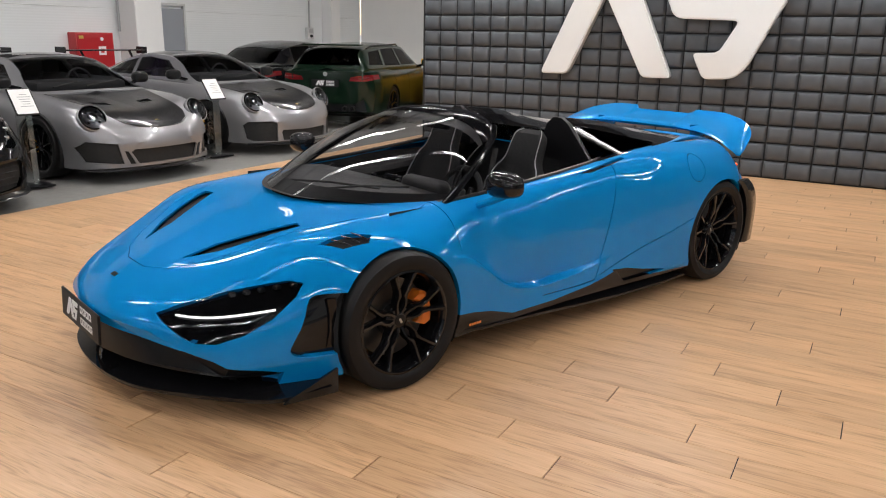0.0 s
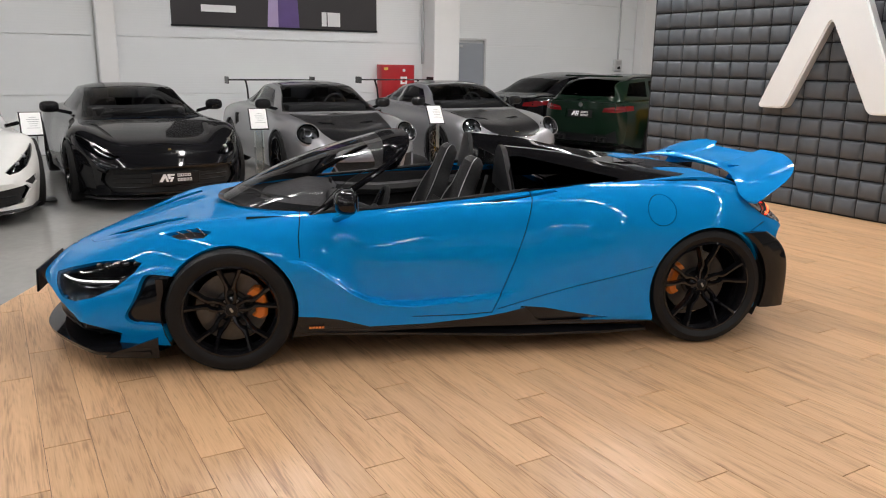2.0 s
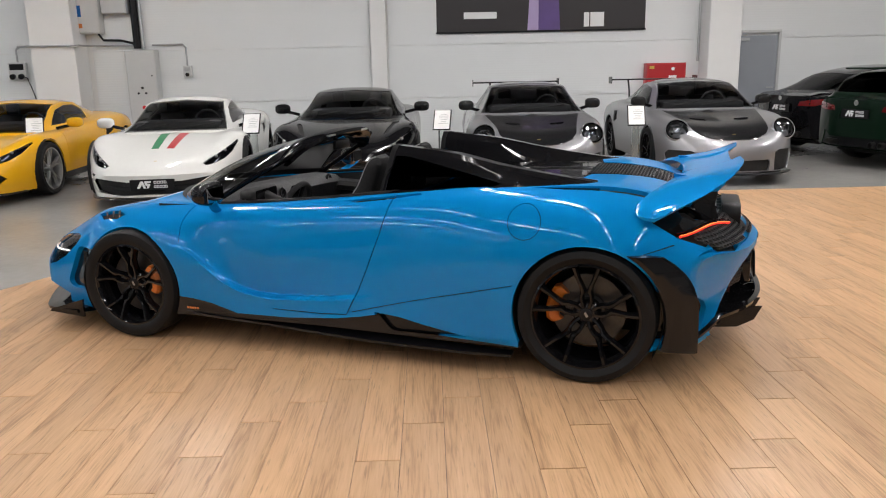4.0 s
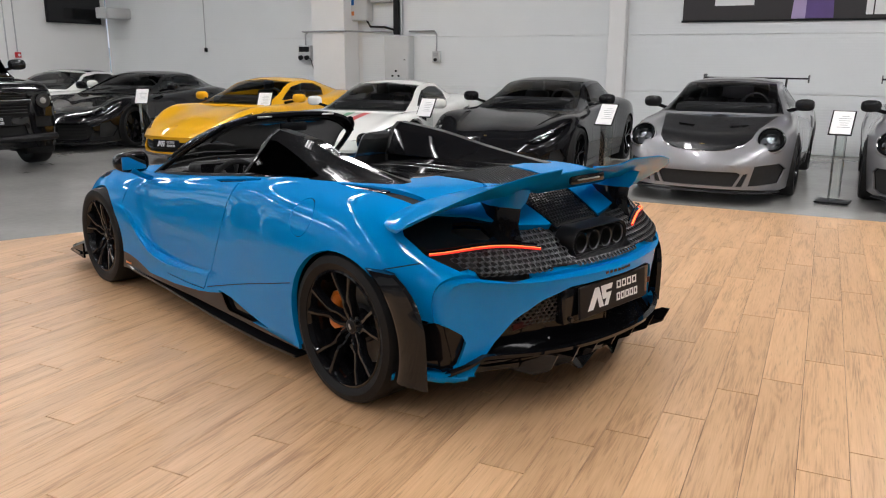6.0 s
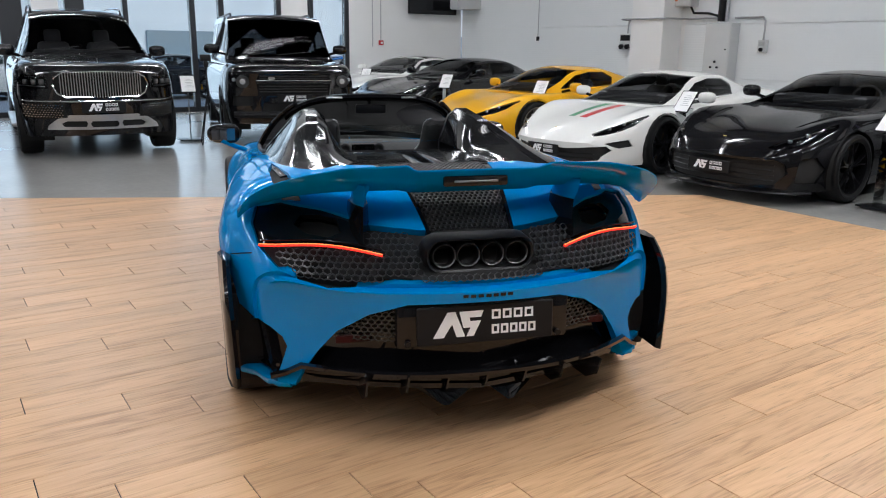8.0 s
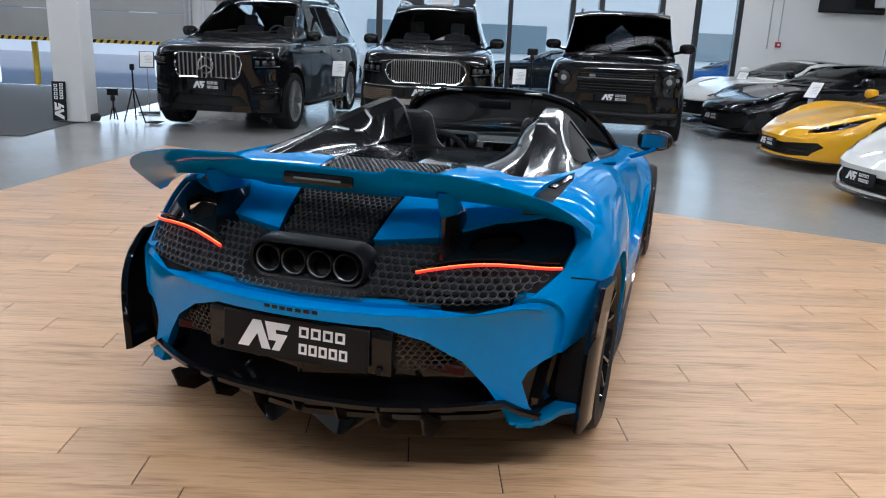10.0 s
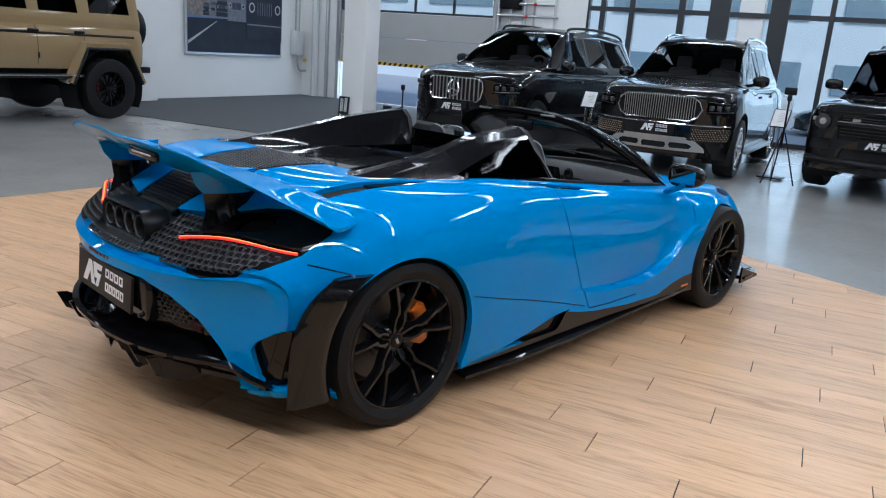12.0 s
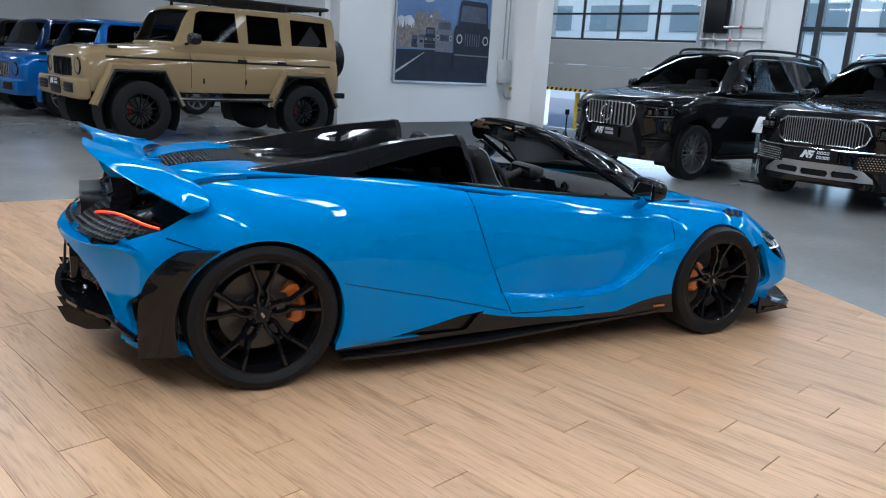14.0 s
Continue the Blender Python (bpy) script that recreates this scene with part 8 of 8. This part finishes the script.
cabinet("switch_cabinet", "light grey electrical cabinet with rotary switches", 5.14, 1.30, .56, 1.34, .25, ((.0, -.02, .022, "satin_black"), (-.06, -.12, .02, "satin_black"), (.08, -.12, .02, "satin_black"), (0, -.38, .035, "red_stripe"), (-.2, .2, .012, "satin_black")))
wc = cabinet("meter_cabinet", "light grey box with blue and orange labels", 6.08, 2.62, .52, .68, .22)
part("label_sheet", box(.09, .003, .2, (.1, .234, .06), .001, 1), M["g_blue_paint"], wc)
part("label_sheet", box(.09, .003, .08, (.1, .234, -.2), .001, 1), M["amber"], wc)
cabinet("meter_cabinet", "small light grey wall box", 5.55, 2.78, .46, .3, .18)


def socket(u, z, w=.16, h=.22, v=V):
    s = thing("wall_socket", "grey industrial wall socket box", "socket", room(u, v, z))
    part("body", box(w, .09, h, (0, .045, 0), .012, 2), M["cab_grey"], s)
    part("cover", box(w * .7, .012, h * .35, (0, .095, h * .2), .004, 1), M["galv"], s)
    part("outlet", rod((0, .09, -h * .25), (0, .12, -h * .25), .035, 14), M["satin_black"], s)


socket(4.33, 1.56)
socket(-10.8, 1.58, .22, .26)
sb = thing("socket_panel", "grey socket panel with breaker windows and cable", "socket", room(7.5, V + .02, 1.63))
part("body", box(.32, .11, .32, (0, .055, 0), .012, 2), M["cab_grey"], sb)
part("breaker_window", box(.26, .012, .11, (0, .115, .08), .004, 1), M["satin_black"], sb)
for x in (-.08, .08):
    part("outlet", rod((x, .1, -.09), (x, .16, -.10), .05, 14), M["satin_black"], sb)
part("cable", tube([(-.12, .16, -.1), (-.2, .16, -.12), (-.25, .12, -.35), (-.28, .05, -.6)], .009, 6), M["satin_black"], sb)


def pipe(name, label, pts, r, mm="galv"):
    return tagged(part(name, tube(pts, r, 8), M[mm], m=room(0, 0)), label, "pipe")


pipe("conduit", "thin grey conduit run along the wall", [(7.5, V + .06, 1.8), (7.5, V + .06, 2.02), (7.44, V + .07, 2.06), (7.2, V + .58, 2.06), (6.1, V + .58, 2.06), (6.0, V + .06, 2.06), (5.3, V + .06, 2.06)], .018)
pipe("conduit", "thin grey conduit run along the wall", [(4.95, V + .05, 2.06), (4.38, V + .05, 2.06), (4.33, V + .05, 2.0), (4.33, V + .05, 1.67)], .018)
pipe("cable_duct", "dark vertical cable bundle", [(5.22, V + .08, 2.0), (5.22, V + .08, 5.4)], .07, "satin_black")
pipe("cable_duct", "dark vertical cable bundle", [(5.12, V + .06, 2.0), (5.12, V + .06, 5.4)], .035, "galv")
pipe("cable", "black cable sagging from the wall box", [(5.9, V + .12, 2.28), (5.82, V + .12, 2.16), (5.5, V + .1, 2.15), (5.3, V + .09, 2.10), (5.25, V + .1, 2.05)], .022, "satin_black")
pipe("riser_pipe", "thin grey riser beside the red cabinet", [(-5.38, V + .07, 1.55), (-5.38, V + .07, 5.4)], .025)
pipe("riser_pipe", "thin grey riser beside the red cabinet", [(-5.46, V + .07, 1.55), (-5.46, V + .07, 5.4)], .018)
pipe("conduit", "thin conduit above the far socket", [(-10.8, V + .05, 1.7), (-10.8, V + .05, 5.4)], .022)
hs = thing("hanging_switch", "pull switch hanging on a cable", "switch", room(10.3, V, 0))
part("cable", rod((0, .1, 1.75), (0, .1, 5.3), .012, 8), M["galv"], hs)
part("grip", box(.06, .06, .1, (0, .1, 1.70), .012, 2), M["satin_black"], hs)
# corner fittings
tv = thing("television", "dark flat screen on the corner wall", "television", room(U1 - .02, -9.25, 2.75))
part("casing", box(.06, 1.5, .90, (-.08, 0, 0), .01, 2), M["satin_black"], tv)
part("screen", box(.004, 1.45, .84, (-.113, 0, 0), .001, 1), M["gloss_black"], tv)
part("bracket", box(.06, .3, .3, (-.03, 0, 0), .005, 1), M["galv"], tv)
fa = thing("fire_alarm", "small red fire alarm button with conduits", "alarm", room(U1 - .02, -7.72, 1.56))
part("body", box(.06, .12, .12, (-.03, 0, 0), .008, 2), M["red_cab"], fa)
part("button", rod((-.06, 0, 0), (-.07, 0, 0), .03, 14), M["white_ink"], fa)
part("conduit", rod((-.02, 0, .06), (-.02, 0, 3.6), .014, 8), M["galv"], fa)
part("conduit", rod((-.02, .24, -.1), (-.02, .24, 3.6), .014, 8), M["galv"], fa)
part("air_unit", box(.35, .8, .25, (12.9, V0 + .35, 2.55), .03, 2), M["cab_grey"], None, m=room(0, 0))
tagged(bpy.data.objects["air_unit"], "white wall-hung air unit in the corner", "air conditioner")

# ---- poster wall ----
po = thing("poster", "framed photo poster of off-roaders on a road", "poster", room(10.9, V1 - .02, 2.12))
part("frame", box(3.4, .05, 2.3, (0, -.025, 0), .008, 1), M["galv"], po)
M["sky_print"] = mat("printed_sky", (0.13, 0.2, 0.36), .6, 0, 0, .5, 1.2, spec=.12)
M["cloud_print"] = mat("printed_clouds", (0.5, 0.52, 0.56), .6, 0, 0, .35, 5, spec=.12)
M["road_print"] = mat("printed_road", (0.03, 0.037, 0.055), .6, 0, 0, .4, 3, spec=.12)
M["tree_print"] = mat("printed_trees", (0.20, 0.18, 0.17), .6, 0, 0, .8, 14, spec=.12)
M["car_print"] = mat("printed_car", (0.032, 0.038, 0.055), .6, 0, 0, .4, 5, spec=.12)
M["car_glass_print"] = mat("printed_glass", (0.085, 0.10, 0.135), .6, 0, 0, .5, 4, spec=.12)
M["pale_print"] = mat("printed_pale_metal", (0.15, 0.165, 0.2), .6, 0, 0, .5, 12, spec=.12)
M["line_print"] = mat("printed_line", (0.4, 0.42, 0.45), .6, 0, 0, .3, 8, spec=.12)
part("print_sky", box(3.3, .004, 2.2, (0, -.053, 0)), M["sky_print"], po, smooth=0)


def print_poly(name, pts, mm, lv):
    part(name, plate_poly([(min(1.645, max(-1.645, x)), min(1.095, max(-1.095, z))) for x, z in pts], .0012, None, pose(0, -.0555 - .0014 * lv, 0, 90, 0, 0)), M[mm], po, smooth=0)


def ragged(x0, x1, z, amp, n, seed):
    q = random.Random(seed)
    return [(x0 + (x1 - x0) * i / n, z + amp * q.uniform(-1, 1)) for i in range(n + 1)]


print_poly("print_cloud", [(-1.64, .15)] + ragged(-1.64, -.1, .42, .1, 14, 3) + [(-.1, .15)], "cloud_print", 0)
print_poly("print_cloud", ragged(-1.35, -.45, .82, .03, 8, 5) + ragged(-.45, -1.35, .97, .07, 9, 6), "cloud_print", 0)
print_poly("print_treeline", [(-1.64, -.3)] + ragged(-1.64, -1.1, .22, .14, 14, 8) + ragged(-1.08, -.2, .55, .16, 26, 9) + [(-.2, -.3)], "tree_print", 1)
print_poly("print_road", [(-1.64, -1.09), (1.64, -1.09), (1.64, -.45), (-.3, -.32), (-1.64, -.36)], "road_print", 2)
print_poly("print_line", [(-1.64, -.86), (-.74, -.40), (-.71, -.40), (-1.64, -.93)], "line_print", 3)
for n, (x, z, s, mm) in enumerate(((-1.06, -.16, .34, "car_print"), (-.84, -.13, .42, "pale_print"), (-.55, -.06, .62, "car_print"), (-.06, .0, 1.0, "pale_print"), (.98, .02, 2.2, "car_print"))):
    lv = 4 + n * 3
    print_poly("print_car", [(x - .31 * s, z - .36 * s), (x + .31 * s, z - .36 * s), (x + .32 * s, z + .06 * s), (x + .30 * s, z + .12 * s), (x + .26 * s, z + .15 * s), (x + .235 * s, z + .40 * s), (x + .2 * s, z + .43 * s), (x - .2 * s, z + .43 * s), (x - .235 * s, z + .40 * s), (x - .26 * s, z + .15 * s), (x - .30 * s, z + .12 * s), (x - .32 * s, z + .06 * s)], mm, lv)
    print_poly("print_screen", [(x - .225 * s, z + .19 * s), (x + .225 * s, z + .19 * s), (x + .205 * s, z + .37 * s), (x - .205 * s, z + .37 * s)], "car_glass_print", lv + 1)
    print_poly("print_grille", [(x - .15 * s, z - .09 * s), (x + .15 * s, z - .09 * s), (x + .15 * s, z + .06 * s), (x - .15 * s, z + .06 * s)], "road_print", lv + 1)
    print_poly("print_bumper", [(x - .30 * s, z - .20 * s), (x + .30 * s, z - .20 * s), (x + .30 * s, z - .185 * s), (x - .30 * s, z - .185 * s)], "pale_print", lv + 1)
    for sx in (-1, 1):
        cx = x + sx * .225 * s
        if abs(cx) < 1.5:
            print_poly("print_lamp", [(cx + .05 * s * math.cos(a), z - .01 * s + .055 * s * math.sin(a)) for a in (2 * math.pi * i / 14 for i in range(14))], "line_print", lv + 1)
            print_poly("print_lamp_middle", [(cx + .034 * s * math.cos(a), z - .01 * s + .038 * s * math.sin(a)) for a in (2 * math.pi * i / 14 for i in range(14))], "car_print", lv + 2)
    for i in range(7):
        xx = x + (-.13 + .04 * i) * s
        if abs(xx) < 1.6 and s > .5:
            print_poly("print_bar", [(xx, z - .085 * s), (xx + .008 * s, z - .085 * s), (xx + .008 * s, z + .055 * s), (xx, z + .055 * s)], "pale_print", lv + 2)
hb = thing("heater_box", "grey wall box with conduits and yellow valve", "box", room(13.2, V1 - .02, 1.36))
part("body", box(.34, .22, .62, (0, -.11, 0), .02, 2), M["cab_grey"], hb)
for x in (-.08, .08):
    part("conduit", tube([(x, -.1, .3), (x, -.1, 3.5)], .02, 8), M["galv"], hb)
part("conduit", tube(catmull([(0, -.1, -.3), (.02, -.12, -.6), (.15, -.12, -.72), (.4, -.1, -.72)], 4), .025, 8), M["galv"], hb)
part("valve", rod((.3, -.1, -.45), (.3, -.16, -.45), .04, 12), M["yellow_post"], hb)
pipe("riser_pipe", "white riser pipe in the corner by the gate", [(U1 - .12, V1 - .5, 0), (U1 - .12, V1 - .5, 5.4)], .10, "cab_grey")
pipe("riser_pipe", "grey cable tray in the corner by the gate", [(U1 - .08, V1 - .85, 0), (U1 - .08, V1 - .85, 5.4)], .05, "galv")
# pipes between gate and window
for i, (v, r, mm) in enumerate(((5.5, .06, "galv"), (5.2, .045, "cab_grey"), (4.85, .05, "galv"), (4.6, .03, "galv"), (4.1, .035, "cab_grey"))):
    pipe("riser_pipe", "vertical pipe on the wall between gate and glass front", [(U1 - .12, v, 0), (U1 - .12, v, 5.4)], r, mm)
for z, v0, v1 in ((2.35, 5.5, 4.0), (2.0, 5.3, 4.3), (2.62, 5.0, 4.1)):
    pipe("cross_pipe", "horizontal pipe with red valve on the wall", [(U1 - .2, v0, z), (U1 - .2, v1, z)], .03, "galv")
    tagged(part("valve", rod((0, 0, 0), (-.06, 0, 0), .032, 14), M["red_stripe"], m=room(U1 - .22, (v0 + v1) / 2, z)), "red hand valve on the pipework", "valve")
tagged(part("meter_box", box(.22, .5, .8, (0, 0, 0), .02, 2), M["satin_black"], m=room(U1 - .12, 5.2, 2.9)), "dark meter box on the wall", "box")
tagged(part("column", box(.44, .44, CEIL, (0, 0, CEIL / 2), .012, 1), M["column"], m=room(7.42, 5.46)), "white free-standing square column", "column", "columns of the hall", "structure")
tagged(part("carpet", box(7.85, V1 - 5.42, .008, (5.65 + 3.925, (V1 + 5.40) / 2, -.010), .002, 1), M["carpet"], m=room(0, 0), smooth=0), "dark grey carpet before the gate", "carpet", kind="structure")

# ---- small things on the floor ----
ls = thing("leaning_sign", "black dealer plate leaning against the column", "sign", room(7.10, 5.58, .005) @ pose(0, 0, 0, 0, -8, 180 + 10))
lp = logo_plate(ls, pose(0, 0, .30, 90, 0, 0), .56, .19, "board")


def info_stand(x, y, face, clear, label):
    s = thing("info_stand", label, "stand", at(x, y, face, .0), "info stands beside the cars")
    part("base", box(.30, .34, .018, (-.05, 0, .009), .006, 2), M["satin_black"], s)
    if clear:
        p = part("acrylic_leg", box(.16, .10, .77, (-.06, 0, .40), .006, 1), M["glass_clear"], s, "clear acrylic leg")
        p.visible_shadow = False
    else:
        part("pole", rod((-.06, 0, .015), (-.06, 0, .80), .009, 10), M["galv"], s)
    f = part("card_frame", box(.012, .235, .32, (0, 0, 0), .004, 1), M["satin_black"], s, "", pose(-.03, 0, .865, 0, -38, 0))
    part("card", box(.003, .205, .29, (.007, 0, 0)), M["paper"], f, "white printed card", smooth=0)
    b = None
    for i in range(6):
        b = box(.001, .07 + .02 * ((i * 7) % 4), .006, (.0092, .02, .08 - .028 * i), bm=b)
    part("print_block", b, M["ink"], f, smooth=0)
    return s


for x, y, a, c in ((1.40, -5.18, 100, True), (-1.02, -6.03, 100, True), (3.82, -4.45, 110, True), (6.72, -3.72, 130, True), (9.3, -2.9, 140, True), (12.9, -2.0, 150, True), (7.3, 4.32, 200, True), (8.1, 1.55, 190, False), (6.66, 7.48, 215, False)):
    info_stand(x, y, a, c, "info stand with tilted white card beside a car")


def tripod(x, y, h, label, phone):
    t = thing("tripod", label, "tripod", at(x, y, 20))
    for k in range(3):
        a = radians(120 * k + 15)
        part("leg", rod((.26 * math.cos(a) * (h / 1.2), .26 * math.sin(a) * (h / 1.2), .008), (.02 * math.cos(a), .02 * math.sin(a), h * .62), .010, 8), M["satin_black"], t)
    part("column", rod((0, 0, h * .45), (0, 0, h), .013, 10), M["satin_black"], t)
    part("head", box(.06, .06, .09, (0, 0, h + .03), .012, 2), M["satin_black"], t)
    if phone:
        part("clamp", box(.05, .16, .10, (0, 0, h + .12), .012, 2), M["satin_black"], t)
    return t


tripod(7.55, 1.25, 1.15, "black camera tripod standing between two SUVs", True)
tripod(5.52, 6.84, .78, "slim black stick tripod by the column", False)
tripod(5.55, 7.25, .30, "small black table tripod on the floor", True)
tagged(part("camera_bag", box(.26, .18, .10, (0, 0, .05), .035, 3), M["matt_black"], m=at(5.32, 7.42, 40)), "small black bag on the floor by the column", "bag")
# not fabric: flat slab for the base of the stick tripod
tagged(part("cloth", box(.24, .2, .015, (0, 0, .008), .005, 2), M["matt_black"], m=at(5.62, 6.58, 15)), "flat dark base at the foot of the stick tripod", "cloth")

# ---- ceiling lamps ----
for u, v in LAMPS:
    t = thing("strip_light", "long white twin-tube ceiling light", "lamp", room(u, v, CEIL - .55), "ceiling lights")
    part("housing", box(.3, 2.7, .06, (0, 0, 0), .01, 1), M["cab_grey"], t)
    for x in (-.08, .08):
        part("tube", rod((x, -1.3, -.05), (x, 1.3, -.05), .022, 10), M["tube_glow"], t)
    for y in (-1, 1):
        part("hanger", rod((0, y, .03), (0, y, .54), .006, 6), M["galv"], t)

# ---- cars beyond the glass ----
for x, y, a, p in ((19.5, 3.2, 110, "black_paint"), (19.0, 8.0, 115, "white_paint"), (20.5, -2.0, 100, "g_blue_paint")):
    berlinetta(at(x, y, a, -.08), "parked car outside the glass front", p, "front", plate=False)

# ---- boards of the wooden floor ----
M["board"] = wood("oak_board", True)
M["boards"] = wood("oak_boards", False)
PW, PL = .183, 1.22
eu = [((x * CU + y * SU), (-x * SU + y * CU)) for x, y in edge_poly]


def board_mesh(l):
    b = box(PW - .0016, l - .0045, .006, (0, 0, -.003))
    bmesh.ops.bevel(b, geom=[e for e in b.edges if e.verts[0].co.z > -.001 and e.verts[1].co.z > -.001], offset=.0009, segments=1, affect="EDGES")
    return b


full = mesh_of("board", board_mesh(PL), M["board"], 0)
rb = random.Random(11)
near, far_v, far_f = [], [], []


def clip(poly, outline):
    """The part of a convex polygon inside a convex outline."""
    n = len(outline)
    area = sum(outline[k - 1][0] * outline[k][1] - outline[k][0] * outline[k - 1][1] for k in range(n))
    sg = 1 if area > 0 else -1
    for k in range(n):
        a, b = outline[k - 1], outline[k]
        side = lambda q: sg * ((b[0] - a[0]) * (q[1] - a[1]) - (b[1] - a[1]) * (q[0] - a[0]))
        out = []
        for t in range(len(poly)):
            p, q = poly[t - 1], poly[t]
            sp, sq = side(p), side(q)
            if (sp >= 0) != (sq >= 0):
                w = sp / (sp - sq)
                out.append((p[0] + (q[0] - p[0]) * w, p[1] + (q[1] - p[1]) * w))
            if sq >= 0:
                out.append(q)
        poly = out
        if len(poly) < 3:
            return []
    return poly


row0, row1 = int(min(p[0] for p in eu) / PW) - 1, int(max(p[0] for p in eu) / PW) + 1
whole = []
for i in range(row0, row1 + 8):
    u = 1.296 + PW * (i - 7)
    off = (i * .29 + rb.uniform(-.07, .07)) % PL
    for j in range(-9, 7):
        v0 = 2.044 + off + PL * j
        hw = PW / 2 - .0006
        rect = [(u - hw, v0 + .0008), (u + hw, v0 + .0008), (u + hw, v0 + PL - .0008), (u - hw, v0 + PL - .0008)]
        if all(inside(eu, *q) for q in rect):
            whole.append(((u + .3) ** 2 + (v0 + PL / 2 - .3) ** 2, u, v0 + PL / 2))
        else:
            q = clip(rect, eu)
            if len(q) >= 3:
                near.append(q)
whole.sort()
for n, (d, u, vc) in enumerate(whole):
    if n < 320:
        part_of("board", full, platform, room(u, vc, .0035))
    else:
        hw, hl = PW / 2 - .0008, PL / 2 - .0022
        near.append([(u - hw, vc - hl), (u + hw, vc - hl), (u + hw, vc + hl), (u - hw, vc + hl)])
for q in near:
    n0, k = len(far_v), len(q)
    for z in (-.0025, .0035):
        for a, c in q:
            far_v.append((a * CU - c * SU, a * SU + c * CU, z))
    far_f.append([n0 + k + t for t in range(k)])
    for t in range(k):
        far_f.append([n0 + t, n0 + (t + 1) % k, n0 + k + (t + 1) % k, n0 + k + t])
me = bpy.data.meshes.new("boards")
me.from_pydata(far_v, [], far_f)
me.materials.append(M["boards"])
ob = new("boards", me)
ob.parent = platform
tagged(ob, "outer oak boards of the floor", kind="stuff")
